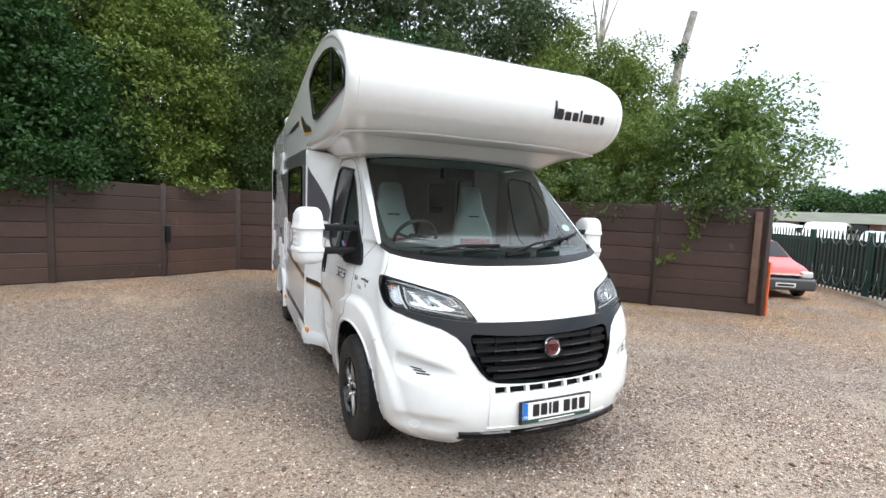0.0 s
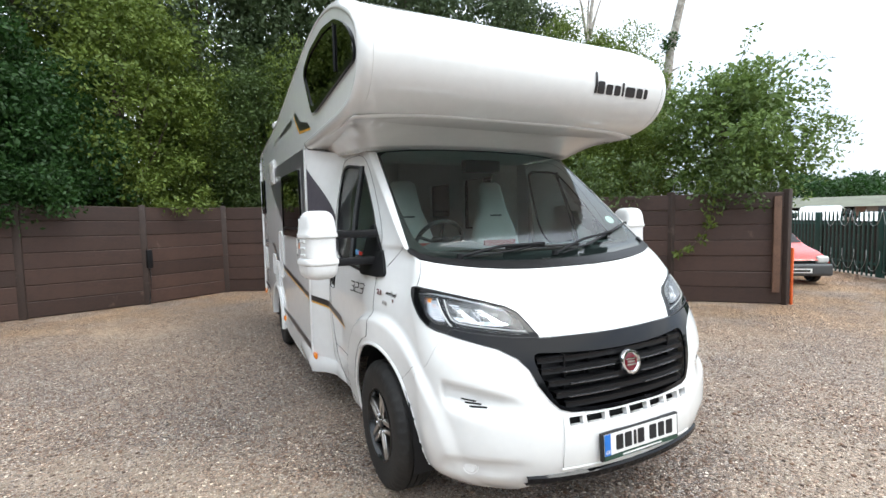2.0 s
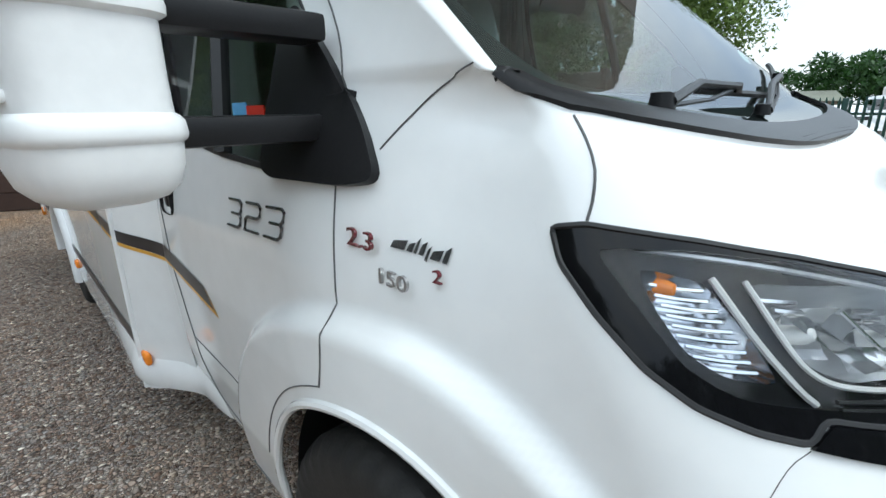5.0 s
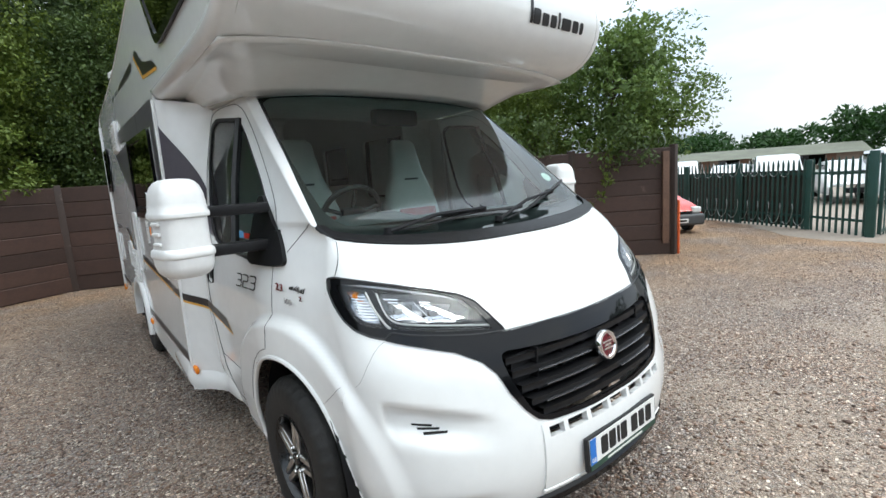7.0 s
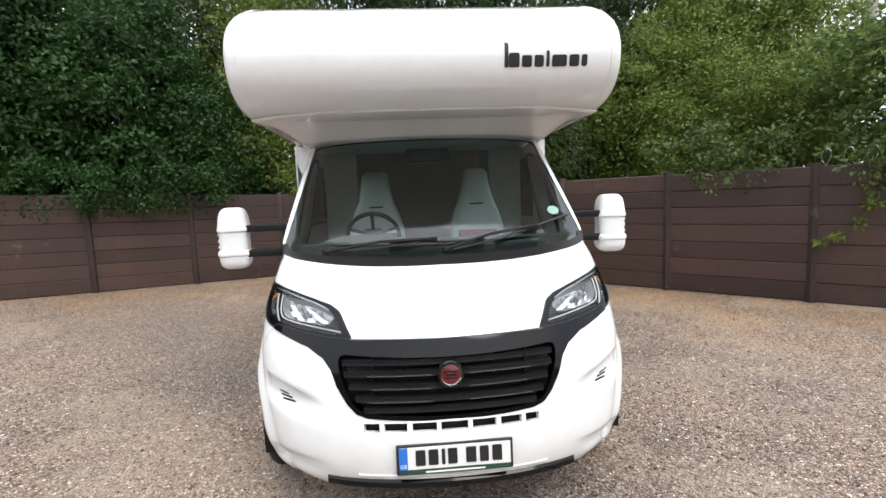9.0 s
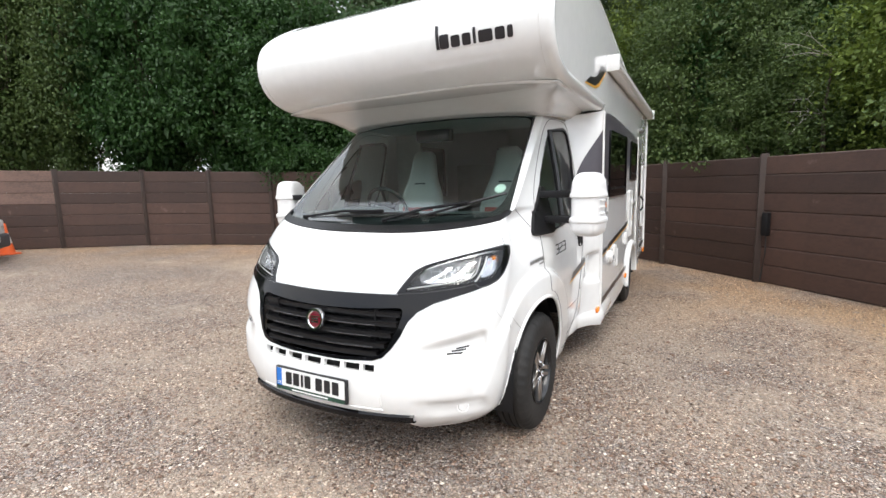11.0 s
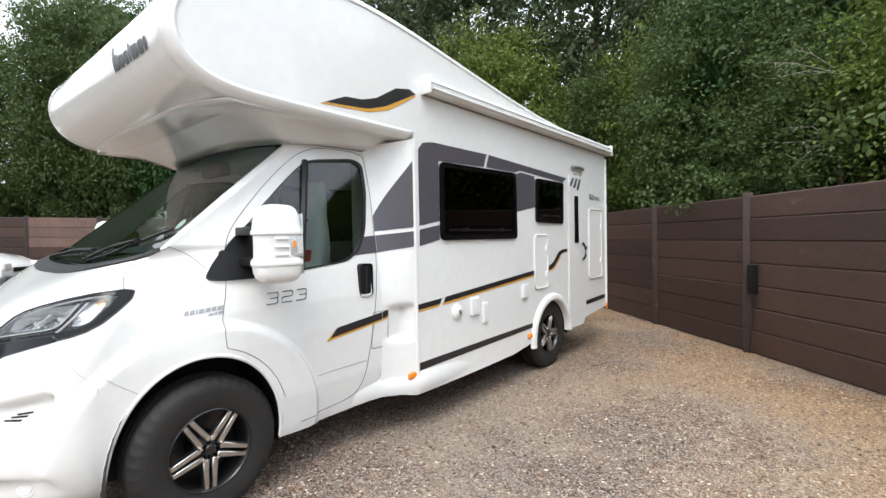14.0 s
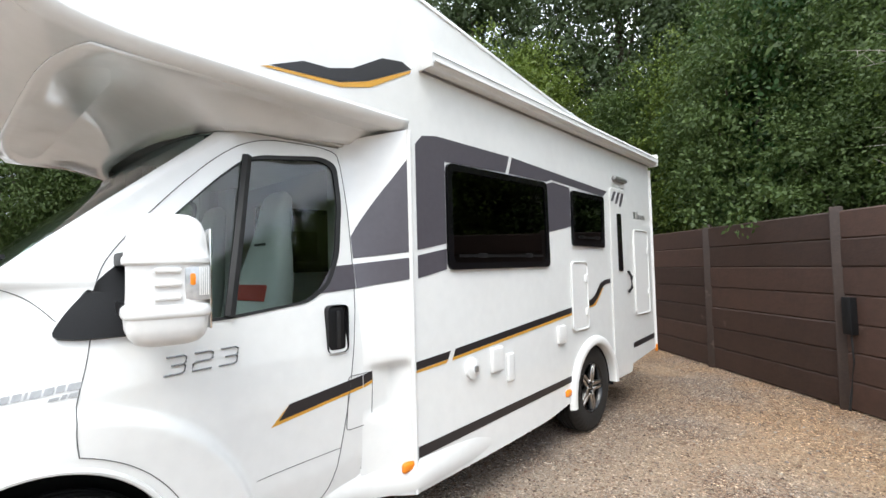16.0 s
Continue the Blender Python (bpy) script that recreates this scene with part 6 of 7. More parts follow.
bush = tree_thing("corner_bush", "loose leafy bush spilling over the fence end", "leaf_bush", 1.35, 1.25, 1.5, 4.3, 130, 120, .085, 7, .38, .06)
bush.matrix_basis = Matrix.Translation((7.15, 4.0, 0)) @ Matrix.Diagonal((1.12, 1.05, .98, 1))


# ---- red car behind the fence end, white van, traffic cone ----
def car_wheel(parent, x, y, r, silver=True):
    m = Matrix.Translation((x, y, r))
    w = part("wheel", lathe([(r * .62, -.09), (r * .9, -.1), (r, -.07), (r, .07), (r * .9, .1), (r * .62, .09)], 28, m=m), M["tyre"], parent)
    sx = .095 if x > 0 else -.095
    part("wheel_trim", lathe([(.001, sx), (r * .3, sx * 1.05), (r * .62, sx * .85)], 28, m=m), M["rim"], w)
    bs = bmesh.new()
    for k in range(7):
        box(min(sx, sx * 1.2), max(sx, sx * 1.2), -.028, .028, r * .12, r * .6, .005, 1, bm=bs, turn=m @ Matrix.Rotation(k * 2 * math.pi / 7, 4, "X"))
    part("trim_spokes", bs, M["steelgrey"], w)


van_at = Matrix.Translation((-10.75, 2.08, ground_z(-11.6, 0))) @ Matrix.Rotation(radians(144.5), 4, "Z")
# the van's own axes: x across, y from the nose backwards
van = thing("delivery_van", "small white panel van with grey bumper parked by the fence", "van", at=van_at)
W = .84
body = part("van_body", grid([[(-W * f, y, z) for f, z in ((1.0, zb), (1.0, zb + (zt - zb) * .5), (.985, zs), (.90, zt - .03), (.80, zt))] + [(W * f, y, z) for f, z in ((.80, zt), (.90, zt - .03), (.985, zs), (1.0, zb + (zt - zb) * .5), (1.0, zb))]
    for y, zb, zs, zt in ((.06, .38, .62, .74), (.0 + .12, .32, .74, .82), (.45, .30, .86, .98), (.92, .30, .93, 1.08), (1.02, .30, .95, 1.16), (1.5, .30, 1.15, 1.62), (1.78, .30, 1.25, 1.80), (2.2, .30, 1.30, 1.86), (4.2, .30, 1.30, 1.86), (4.28, .34, 1.25, 1.78))]), M["white"], van, sharp=30)
part("van_rear", box(-W, W, 4.24, 4.29, .34, 1.78, .02), M["white"], van)
part("van_front", box(-W * .98, W * .98, .05, .12, .40, .74, .03, 3), M["white"], van)
part("van_screen", grid([[(x * W * .88, 1.0 - .10 * (1 - abs(x)), 1.15) for x in np.linspace(-1, 1, 9)], [(x * W * .84, 1.28 - .08 * (1 - abs(x)), 1.42) for x in np.linspace(-1, 1, 9)], [(x * W * .79, 1.58 - .06 * (1 - abs(x)), 1.70) for x in np.linspace(-1, 1, 9)]]), M["tinted"], van, "dark van windscreen")
for sg in (1, -1):
    skin("van_side_window", corners([(1.28, 1.08), (2.05, 1.08), (2.05, 1.58), (1.75, 1.60), (1.5, 1.36)], .03), lambda y, z, sg=sg: np.array([sg * (W * 1.005 - max(0, z - 1.2) * .12), y, z]), .2, M["tinted"], van, [], OUT[sg], off=.008, thick=.01)
    part("van_mirror", box(sg * (W + .10) - .09, sg * (W + .10) + .09, 1.22, 1.32, 1.05, 1.25, .03, 3), M["bumper"], van)
    part("van_arch", tube([(sg * W, .80 + .40 * math.cos(a), .33 + .40 * math.sin(a)) for a in np.linspace(-.1, math.pi + .1, 18)], .045, 8), M["bumper"], van)
    part("van_arch", tube([(sg * W, 3.45 + .40 * math.cos(a), .33 + .40 * math.sin(a)) for a in np.linspace(-.1, math.pi + .1, 18)], .045, 8), M["bumper"], van)
    # wheel-arch shade painted as near-black slabs on the van's flank
    part("van_wheel_gap", box(sg * W - .012, sg * W + .012, .44, 1.16, .3, .68, .01), M["darkgap"], van)
    part("van_wheel_gap", box(sg * W - .012, sg * W + .012, 3.1, 3.8, .3, .68, .01), M["darkgap"], van)
    part("van_rub_strip", box(sg * W - .012, sg * W + .012, 1.25, 3.0, .62, .67, .006), M["bumper"], van)
    part("van_door_gap", tube([(sg * (W + .002), 2.12, z) for z in (.36, .9, 1.3)], .005, 5), M["seal"], van)
    part("van_handle", box(sg * W - .012, sg * W + .016, 1.95, 2.09, .92, .96, .006), M["bumper"], van)
    lampv = part("van_headlight", box(sg * .62 - .14, sg * .62 + .14, .03, .30, .68, .86, .05, 3), M["frost"], van, "clear van headlight")
    for yy in (.80, 3.45):
        car_wheel(van, sg * (W - .07), yy, .325)
part("van_bumper", box(-W * 1.01, W * 1.01, -.02, .36, .26, .56, .07, 4), M["bumper"], van, "dark grey van bumper")
part("van_grille", box(-.42, .42, .02, .10, .64, .74, .02), M["black"], van)
vp = part("van_plate", box(-.26, .26, -.03, -.018, .40, .51, .003), M["plate"], van)
part("van_plate_bars", box(-.21, .21, -.033, -.028, .43, .48), M["seal"], vp)

cone_at = Matrix.Translation((-12.1, 2.72, ground_z(-12.2, 0)))
cone = thing("traffic_cone", "orange traffic cone with a white sleeve", "traffic cone", at=cone_at)
part("cone_base", box(-.19, .19, -.19, .19, 0, .035, .012, 2), M["orange"], cone)
part("cone_body", lathe([(.145, .035), (.105, .26)], 24, "z"), M["orange"], cone)
part("cone_sleeve", lathe([(.108, .26), (.064, .50)], 24, "z"), M["plate"], cone)
part("cone_top", lathe([(.066, .50), (.032, .72), (.020, .725), (.001, .725)], 24, "z"), M["orange"], cone)

car = thing("red_car", "small bright red hatchback with a grey bumper behind the fence", "car", at=Matrix.Translation((9.36, 3.86, 0)) @ Matrix.Rotation(radians(-34), 4, "Z") @ Matrix.Diagonal((.78, .84, .88, 1)))
W = .80
part("car_body", grid([[(-W * f, y, z) for f, z in ((1.0, zb), (1.0, zb + (zt - zb) * .5), (.97, zs), (g, zt - .02), (g - .12, zt))] + [(W * f, y, z) for f, z in ((g - .12, zt), (g, zt - .02), (.97, zs), (1.0, zb + (zt - zb) * .5), (1.0, zb))]
    for y, zb, zs, zt, g in ((.10, .36, .52, .60, .86), (.2, .30, .60, .70, .90), (.55, .28, .72, .82, .92), (1.0, .28, .80, .92, .92), (1.15, .28, .84, .98, .90), (1.75, .28, .92, 1.36, .78), (2.2, .28, .95, 1.44, .76), (3.2, .28, .95, 1.42, .76), (3.7, .3, .9, 1.1, .8), (3.8, .34, .8, .95, .84))]), M["red"], car, sharp=30)
part("car_screen", grid([[(x * W * .84, 1.14, .985) for x in np.linspace(-1, 1, 7)], [(x * W * .74, 1.77, 1.385) for x in np.linspace(-1, 1, 7)]]), M["tinted"], car, "dark car windscreen")
part("car_bumper", box(-W * 1.01, W * 1.01, .0, .40, .22, .52, .08, 4), M["bumper"], car, "grey plastic car bumper")
part("car_grille", box(-.4, .4, .10, .16, .50, .585, .015), M["black"], car)
for sg in (1, -1):
    part("car_headlight", box(sg * .60 - .15, sg * .60 + .15, .10, .36, .53, .70, .05, 3), M["frost"], car, "clear car headlight")
    for yy in (.72, 3.1):
        car_wheel(car, sg * (W - .08), yy, .29)
    # near-black slab on the flank paints the shade in the wheel arch
    part("car_wheel_gap", box(sg * W - .012, sg * W + .012, .40, 1.04, .26, .60, .01), M["darkgap"], car)
cp = part("car_plate", box(-.26, .26, -.012, -.002, .30, .41, .003), M["plate"], car)
part("car_plate_bars", box(-.21, .21, -.016, -.010, .33, .38), M["seal"], cp)


# ---- green palisade fence, gate and razor wire ----
PAL = [(14.6, 8.2), (12.9, 5.2), (11.95, 3.5), (10.95, 1.80), (10.15, .70)]
PAL_H = 1.56


def pale_mesh(h):
    w, t = .034, .006
    V, F = [], []
    for z in (0, h - .10, h):
        k = 1.0 if z < h else .12
        V += [(-w * k, 0, z), (-w * .35 * k, -.014, z), (w * .35 * k, -.014, z), (w * k, 0, z), (w * .35 * k, t, z), (-w * .35 * k, t, z)]
    for r in range(2):
        F += [(r * 6 + k, r * 6 + (k + 1) % 6, r * 6 + 6 + (k + 1) % 6, r * 6 + 6 + k) for k in range(6)]
    F.append((12, 13, 14, 15, 16, 17))
    return mesh_of("pale", V, F, M["steelgreen"], smooth=False)


pale = pale_mesh(PAL_H)
pal = thing("palisade_fence", "dark green steel palisade fence with pointed pales", "fence", kind="structure")
for i, (a, c) in enumerate(zip(PAL, PAL[1:])):
    A, C2 = Vector((*a, 0)), Vector((*c, 0))
    L = (C2 - A).length
    ang = math.atan2(c[1] - a[1], c[0] - a[0])
    part("palisade_post", box(-.05, .05, -.05, .05, 0, PAL_H - .02, .008, turn=Matrix.Translation(A + Vector((.03, .03, 0)))), M["steelgreen"], pal)
    for z in (.30, PAL_H - .32):
        part("palisade_rail", box(0, L, .008, .05, z - .025, z + .025, 0, turn=Matrix.Translation(A) @ Matrix.Rotation(ang, 4, "Z")), M["steelgreen"], pal)
    step = .135 if i < 3 else .15
    for k in range(int(L / step)):
        p = A + (C2 - A).normalized() * (k + .5) * step
        part("pale", pale, None, pal, at=Matrix.Translation(p) @ Matrix.Rotation(ang, 4, "Z"))
for i, (a, c) in enumerate(zip(PAL[:3], PAL[1:4])):
    A, C2 = Vector((*a, 0)), Vector((*c, 0))
    part("backing_sheet", box(0, (C2 - A).length, .055, .065, .05, PAL_H - .24, 0, turn=Matrix.Translation(A) @ Matrix.Rotation(math.atan2(c[1] - a[1], c[0] - a[0]), 4, "Z")), M["sheet"], pal)
gate_post = part("gate_post", box(-.07, .07, -.07, .07, 0, PAL_H + .08, .01, turn=Matrix.Translation((10.12, .66, 0))), M["steelgreen"])
tagged(gate_post, "thick green steel gate post", "post")
gate = thing("palisade_gate", "green steel palisade gate standing open", "gate")
ga, gb = Vector((10.25, .55, 0)), Vector((12.0, .25, 0))
gang = math.atan2(gb.y - ga.y, gb.x - ga.x)
for z in (.12, .95, PAL_H - .12):
    part("gate_rail", box(0, (gb - ga).length, -.02, .02, z - .03, z + .03, 0, turn=Matrix.Translation(ga) @ Matrix.Rotation(gang, 4, "Z")), M["steelgreen"], gate)
for k in range(13):
    part("pale", pale, None, gate, at=Matrix.Translation(ga + (gb - ga) * (k + .5) / 13 + Vector((0, 0, .03))) @ Matrix.Rotation(gang, 4, "Z"))
for v in (ga, gb):
    part("gate_stile", box(-.03, .03, -.03, .03, .05, PAL_H, .006, turn=Matrix.Translation(v)), M["steelgreen"], gate)
part("gate_panel", box(.05, .95, -.025, .025, .95, 1.38, .004, turn=Matrix.Translation(ga) @ Matrix.Rotation(gang, 4, "Z")), M["steelgreen"], gate)


def razor(points, radius, turns, seed, lab):
    r = random.Random(seed)
    P = []
    n = turns * 16
    for k in range(n):
        t = k / (n - 1) * (len(points) - 1)
        i = min(int(t), len(points) - 2)
        c = Vector(points[i]).lerp(Vector(points[i + 1]), t - i)
        a = k / 16 * 2 * math.pi
        d = (Vector(points[i + 1]) - Vector(points[i])).normalized()
        s = d.cross(Vector((0, 0, 1)))
        rad = radius * (1 + .12 * math.sin(k * .37 + seed))
        P.append(c + rad * (math.cos(a) * (d * .75 + s * .4) + math.sin(a) * Vector((0, 0, 1))))
    ob = part("razor_wire", tube(P, .005, 4), M["wire"])
    tagged(ob, lab, "wire")


razor([(12.75, 5.15, .36), (11.85, 3.45, .36), (10.95, 1.95, .36)], .24, 11, 1, "loose coils of grey razor wire along the palisade foot")
razor([(12.75, 5.1, 1.38), (11.8, 3.4, 1.38), (11.2, 2.3, 1.36)], .19, 9, 2, "coils of grey razor wire along the palisade top")
razor([(6.9, 3.05, 2.02), (6.2, 3.65, 2.05), (5.6, 4.25, 2.02)], .14, 7, 3, "rusty razor wire in the bush above the fence")


# ---- beyond the palisade: concrete yard, stored cars, shed, tent, woods ----
yr = random.Random(5)
yardp = []
for y in np.arange(-14, 20, .35):
    x0 = np.interp(y, (-14, -6, 0, 1.2, 2.2, 3.0, 8, 20), (9.6, 9.6, 9.4, 9.6, 10.2, 11.4, 15, 20.5)) + yr.uniform(-.22, .22)
    yardp.append([(x0 + (60 - x0) * k ** 2, y, .004 + .008 * min(1, k * 6)) for k in np.linspace(0, 1, 8)])
yard = part("yard_slab", grid(yardp), M["yard"])
tagged(yard, "worn pale concrete roadway beyond the gravel", "road", kind="structure")


def far_car(at, lab, h, mat):
    c = thing("parked_car", lab, "car", "cars stored beyond the palisade", at=at)
    W = .85
    part("car_body", grid([[(-W * f, y, z) for f, z in ((1.0, zb), (1.0, .6), (.97, zs), (g, zt - .03), (g - .14, zt))] + [(W * f, y, z) for f, z in ((g - .14, zt), (g, zt - .03), (.97, zs), (1.0, .6), (1.0, zb))]
        for y, zb, zs, zt, g in ((.05, .3, .55, .68, .88), (.5, .25, .75, .85, .92), (1.05, .25, .85, .98, .9), (1.8, .25, .95, h - .06, .8), (2.3, .25, .95, h, .78), (3.6, .25, .95, h - .04, .78), (4.2, .3, .9, .98, .84))]), M[mat], c, sharp=30)
    part("car_screen", grid([[(x * W * .84, 1.06, 1.0) for x in (-1, -.5, 0, .5, 1)], [(x * W * .74, 1.82, h - .08) for x in (-1, -.5, 0, .5, 1)]]), M["tinted"], c)
    part("car_grille", box(-.5, .5, .0, .08, .35, .55, .03), M["black"], c)
    for sg in (1, -1):
        part("car_headlight", box(sg * .6 - .14, sg * .6 + .14, .02, .25, .58, .72, .04, 2), M["frost"], c)
        part("side_window", box(sg * (W * .86) - .02, sg * (W * .86) + .02, 1.7, 3.4, 1.0, h - .16, .02), M["tinted"], c)
        for yy in (.8, 3.3):
            car_wheel(c, sg * (W - .08), yy, .30)
    return c


for k, (x, y, h, mt, a) in enumerate(((20.5, 11.0, 1.75, "white", -75), (19.5, 8.4, 1.95, "white", -70), (19.0, 6.2, 1.62, "white", -72), (18.4, 4.2, 1.95, "white", -68), (17.6, 1.9, 1.55, "white", -70), (16.6, .2, 1.9, "white", -66), (24.0, 13.4, 1.8, "white", -75), (19.4, -1.8, 1.5, "blackdecal", -70))):
    far_car(Matrix.Translation((x, y, 0.08)) @ Matrix.Rotation(radians(a), 4, "Z") @ Matrix.Diagonal((1, 1, .86, 1)), "white car stored beyond the fence" if mt == "white" else "dark car stored beyond the fence", h, mt)
shed = thing("long_shed", "long low shed with a mossy pitched roof", "building")
sx = Matrix.Translation((44, 20, 0)) @ Matrix.Rotation(radians(-72), 4, "Z")
part("shed_wall", box(-16, 14, 0, 8, 0, 1.8, turn=sx), M["brickfar"], shed)
part("shed_roof", grid([[tuple(sx @ Vector(p)) for p in ((x, -.6, 1.75), (x, 4, 2.65), (x, 8.6, 1.75))] for x in (-16.5, -6, 4, 14.5)]), M["roofgreen"], shed, smooth=False)
for k in range(9):
    wdw = part("shed_window", box(-14 + k * 3, -12.4 + k * 3, -.05, .02, .9, 1.7, turn=sx), M["tinted"], shed)
    part("window_frame", box(-12.3 + k * 3, -11.7 + k * 3, -.06, .02, .8, 1.8, turn=sx), M["timber"], shed)
tentm = Matrix.Translation((23.5, -1.8, 0)) @ Matrix.Rotation(radians(-75), 4, "Z")
tent = thing("storage_tent", "grey canvas storage tent with a pitched roof", "tent")
part("tent_cover", grid([[tuple(tentm @ Vector(p)) for p in ((-2.6, y, 0), (-2.6, y, 2.2), (-2.2, y, 2.6), (0, y, 3.6), (2.2, y, 2.6), (2.6, y, 2.2), (2.6, y, 0))] for y in (0, 2, 4, 6, 8)]), M["tent"], tent, sharp=20)
part("tent_front", (
    [tuple(tentm @ Vector(p)) for p in ((-2.6, .02, 0), (-2.6, .02, 2.2), (-2.2, .02, 2.6), (0, .02, 3.6), (2.2, .02, 2.6), (2.6, .02, 2.2), (2.6, .02, 0))], [tuple(range(7))]), M["tent"], tent)
for x in (-1.2, 1.2):
    part("tent_seam", tube([tentm @ Vector((x, -.01, 0)), tentm @ Vector((x, -.01, 3.0))], .02, 6), M["frost"], tent)

# far woods along the skyline
r = np.random.default_rng(12)
C = []
for k in range(420):
    t = r.uniform(0, 1)
    x, y = 62 - 14 * t + r.uniform(-2, 8), 34 - 62 * t
    C.append((x, y, r.uniform(.5, 4.0 + 1.5 * math.sin(t * 19) + .9 * math.sin(t * 47))))
V, F = leaf_cloud(np.array(C), r.uniform(.9, 1.9, len(C)), 150, .55, 14)
woods = new("far_woods", fast_mesh("far_woods", V, F, M["leaf_dark"]))
tagged(woods, "line of distant dark green trees", "woods", kind="stuff")
# mostly unseen tree ring, added to darken reflections and cut the fill light
C = []
for k in range(520):
    t = r.uniform(0, 1)
    a = radians(-28 - 165 * t)
    rad = 38 + 8 * math.sin(t * 9) + r.uniform(-3, 3)
    C.append((rad * math.cos(a) + 2, rad * math.sin(a) + 4, r.uniform(.5, 7.5 + 2 * math.sin(t * 31))))
V, F = leaf_cloud(np.array(C), r.uniform(1.2, 2.2, len(C)), 80, .75, 15)
reflected_woods = new("far_woods", fast_mesh("far_woods", V, F, M["leaf_dark"]))
tagged(reflected_woods, "line of dark green trees added behind the yard, mostly unseen, to darken reflections", "woods", kind="stuff")

# broken silver birch trunk and bare branches
birch = thing("dead_birch", "broken pale birch trunk standing bare with an ivy clump", "tree")
part("trunk", tube([(9.6, 8.1, 0), (9.75, 7.95, 3.0), (9.95, 7.75, 5.0), (10.05, 7.7, 6.2), (10.25, 7.5, 7.6)], .13, 12, taper=lambda u: 1.2 - .4 * u), M["birch"], birch)
part("stub", tube([(10.0, 7.72, 5.6), (10.2, 7.5, 5.75)], .05, 6, taper=lambda u: 1 - .7 * u), M["birch"], birch)
V, F = leaf_cloud(np.array([(9.95, 7.6, 6.5), (9.9, 7.65, 6.3)]), np.array([.22, .2]), 160, .09, 33)
iv = new("ivy_clump", fast_mesh("ivy_clump", V, F, M["leaf_dark"]))
iv.parent = birch
snag = thing("bare_tree", "thin pale tree with bare upper branches", "tree")
part("trunk", tube([(8.0, 9.2, 0), (8.1, 9.1, 5), (8.25, 9.0, 7.0), (8.5, 8.9, 9.5)], .12, 8, taper=lambda u: 1.2 - u), M["birch"], snag)
for tip in ((7.7, 9.1, 8.8), (8.9, 8.9, 8.6), (8.2, 8.8, 9.6)):
    part("branch", tube([(8.2, 9.02, 6.6), (8.2 + (tip[0] - 8.2) * .5, 9, 7.6), tip], .05, 6, taper=lambda u: 1.1 - u), M["birch"], snag)

# thin outer sprays of the corner bush, and a bramble trailing down the fence
r = np.random.default_rng(21)
for k in range(34):
    a = r.uniform(-2.4, .9)
    base = Vector((7.1, 4.2, 2.2 + r.uniform(0, 1.2)))
    tip = base + Vector((math.cos(a) * r.uniform(.8, 1.9), math.sin(a) * r.uniform(.6, 1.3), r.uniform(.1, 1.6)))
    pts = [base.lerp(tip, t) + Vector((0, 0, .25 * math.sin(t * 3) - .12 * t)) for t in np.linspace(0, 1, 7)]
    sp = part("spray", tube(pts, .012, 5, taper=lambda u: 1.1 - u), M["bark"], None)
    sp.parent = bush
    sp.matrix_parent_inverse = bush.matrix_basis.inverted()
    cs = np.array([tuple(p) for p in pts[2:]])
    V, F = leaf_cloud(cs, np.full(len(cs), .10), 14, .085, 100 + k)
    lv = new("spray_leaves", fast_mesh("spray_leaves", V, F, M["leaf_bush"]))
    lv.parent = bush
    lv.matrix_parent_inverse = bush.matrix_basis.inverted()
bram = thing("bramble", "bright green bramble trailing down the fence panels", "plant")
bp = [Vector((5.95, 3.68, 2.05)), Vector((5.92, 3.62, 1.85)), Vector((5.94, 3.60, 1.6)), Vector((5.90, 3.62, 1.4)), Vector((5.78, 3.70, 1.15)), Vector((5.62, 3.82, .98)), Vector((5.5, 3.93, .88))]
part("stem", tube(bp, .006, 5), M["bark"], bram)
V, F = leaf_cloud(np.array([tuple(p) for p in bp]), np.array([.2, .13, .12, .09, .08, .06, .05]), 30, .085, 44)
lv = new("leaves", fast_mesh("leaves", V, F, M["leaf_yellow"]))
lv.parent = bram
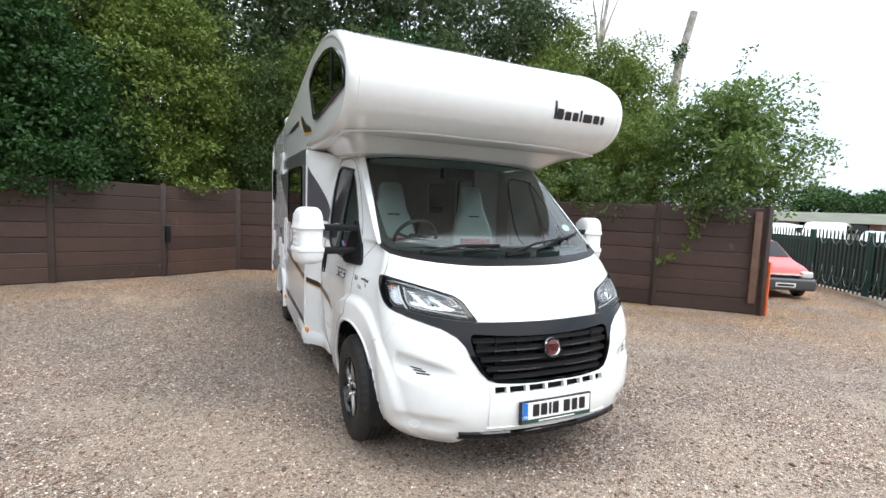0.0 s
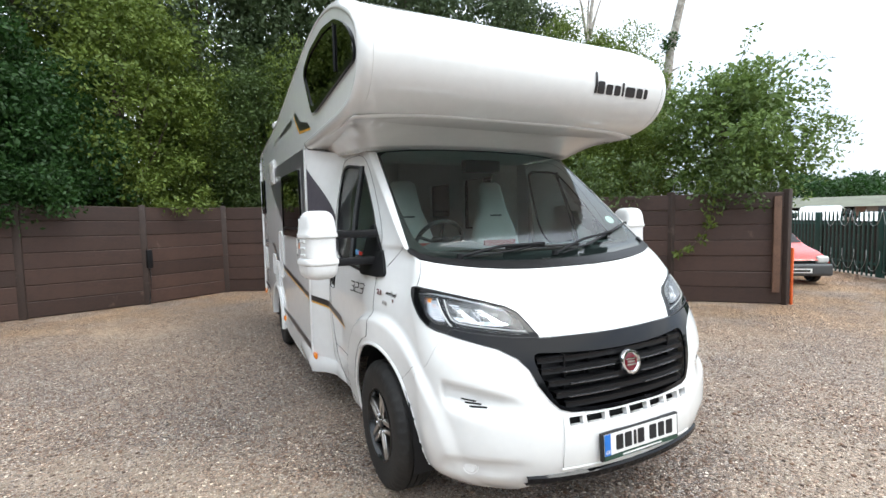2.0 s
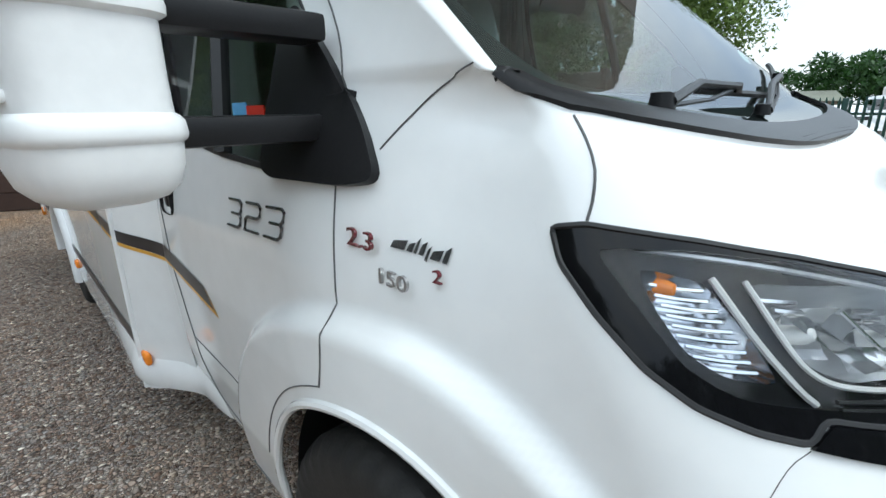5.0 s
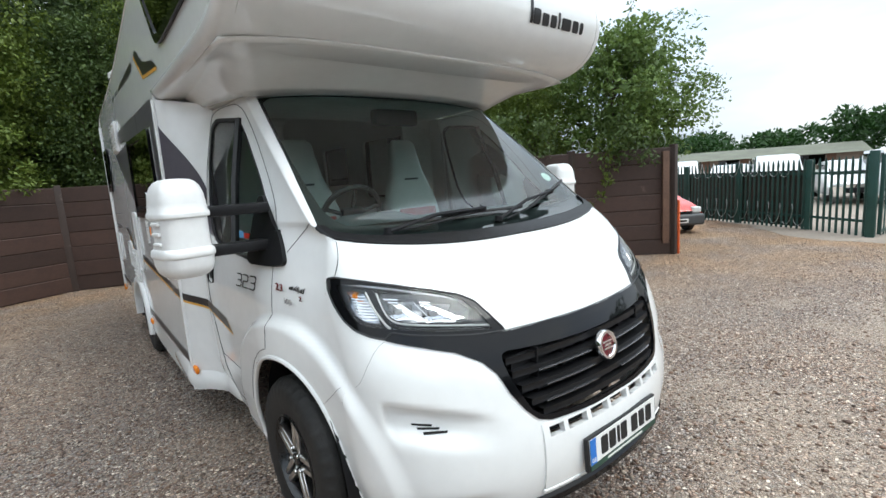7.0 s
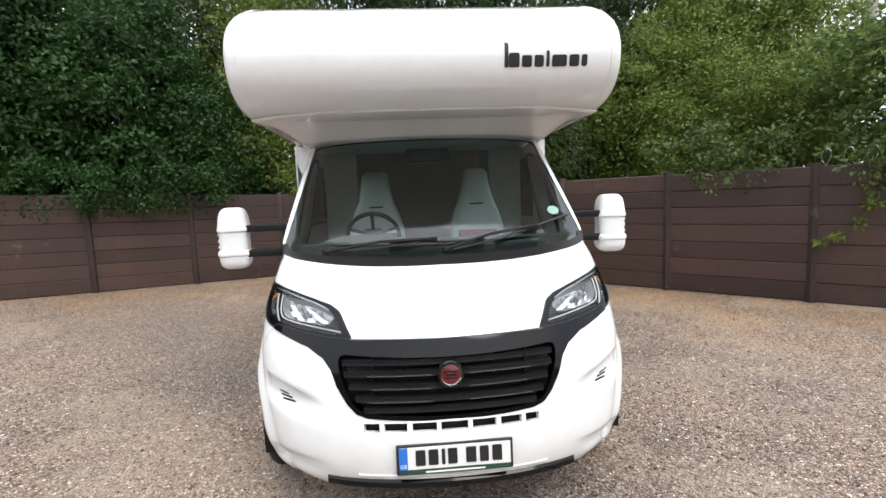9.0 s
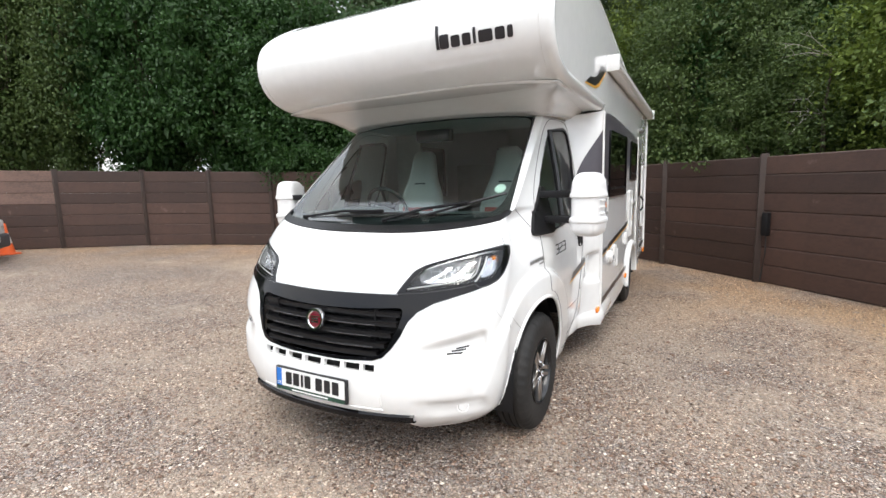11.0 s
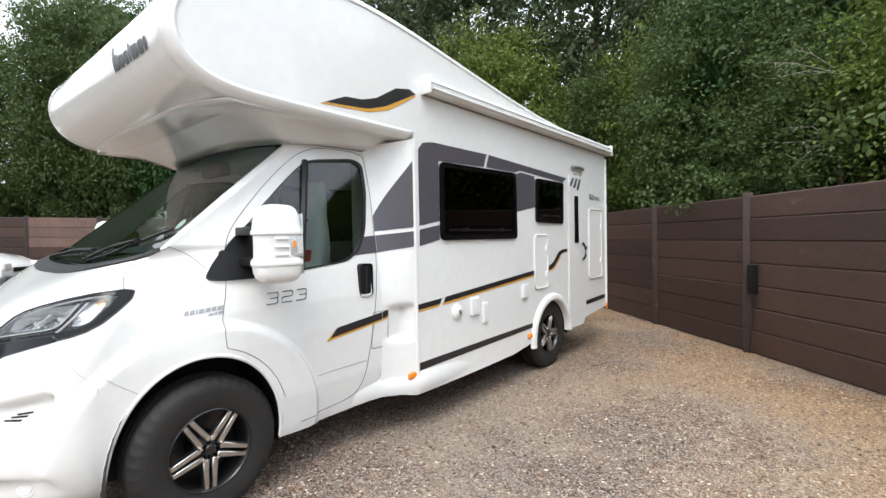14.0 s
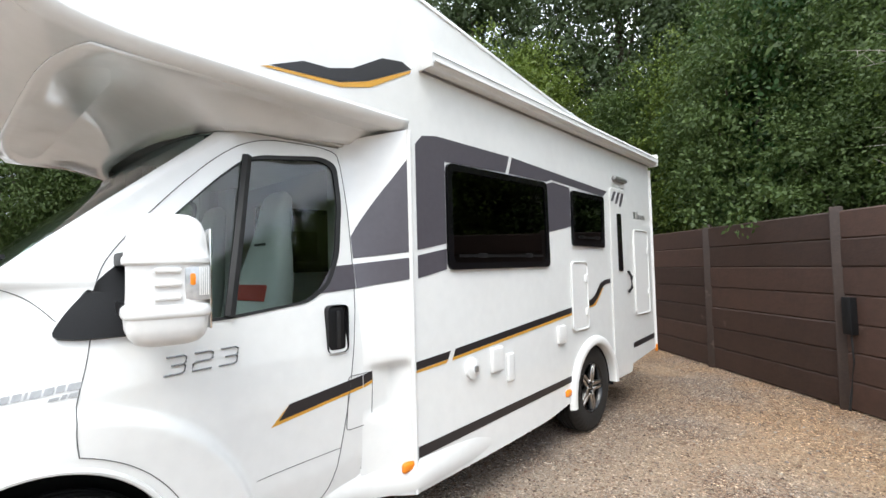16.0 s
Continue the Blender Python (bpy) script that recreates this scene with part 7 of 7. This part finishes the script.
# sprays of leaves hanging over the fence tops
for k, (x, y, mt, nn) in enumerate(((-5.6, 7.85, "leaf_dark", 44), (-6.6, 7.4, "leaf_dark", 40), (-4.7, 8.3, "leaf_dark", 34), (-7.6, 6.95, "leaf_dark", 30), (5.0, 4.6, "leaf_mid", 16), (6.3, 3.3, "leaf_mid", 20), (4.4, 5.15, "leaf_mid", 12), (-2.6, 9.55, "leaf_yellow", 14), (1.9, 7.7, "leaf_mid", 8))):
    rr = np.random.default_rng(60 + k)
    cs = np.c_[x + rr.uniform(-.7, .7, nn), y + rr.uniform(-.25, .35, nn), 2.0 + ground_z(x, y) + rr.uniform(-.42 if mt == "leaf_dark" else -.25, .55, nn)]
    V, F = leaf_cloud(cs, rr.uniform(.12, .3, nn), 60, .080, 70 + k)
    ov = new("overhanging_foliage", fast_mesh("overhanging_foliage", V, F, M[mt]))
    tagged(ov, "leafy sprays hanging over the fence top", "foliage", kind="stuff")

# bare pale branches reaching out of the trees behind the fence
deadb = thing("dead_tree", "bare pale dead branches among the trees behind the fence", "tree")
part("trunk", tube([(3.8, 8.0, 0), (3.75, 7.95, 1.6), (3.70, 7.90, 2.6), (3.75, 7.85, 3.5)], .05, 8, taper=lambda u: 1.2 - u), M["bark"], deadb)
rb = random.Random(31)
for root, tips in (((3.75, 7.85, 3.5), ((2.89, 7.30, 3.71), (3.01, 7.28, 3.46), (3.21, 7.45, 3.85))), ((3.70, 7.90, 2.6), ((3.07, 7.38, 2.64), (3.13, 7.42, 2.84), (3.21, 7.42, 2.29), (3.38, 7.58, 2.51)))):
    for tip in tips:
        a, c = Vector(root), Vector(tip)
        mid_p = a.lerp(c, .5) + Vector((rb.uniform(-.08, .08), rb.uniform(-.08, .08), rb.uniform(.02, .14)))
        br = part("branch", tube([a, mid_p, c], .008, 5, taper=lambda u: 1.1 - u), M["birch"], deadb)
        for k in range(3):
            st = mid_p.lerp(c, k / 4)
            part("twig", tube([st, st + Vector((rb.uniform(-.28, .10), rb.uniform(-.22, .02), rb.uniform(-.14, .20)))], .0035, 4, taper=lambda u: 1.1 - u), M["birch"], br)
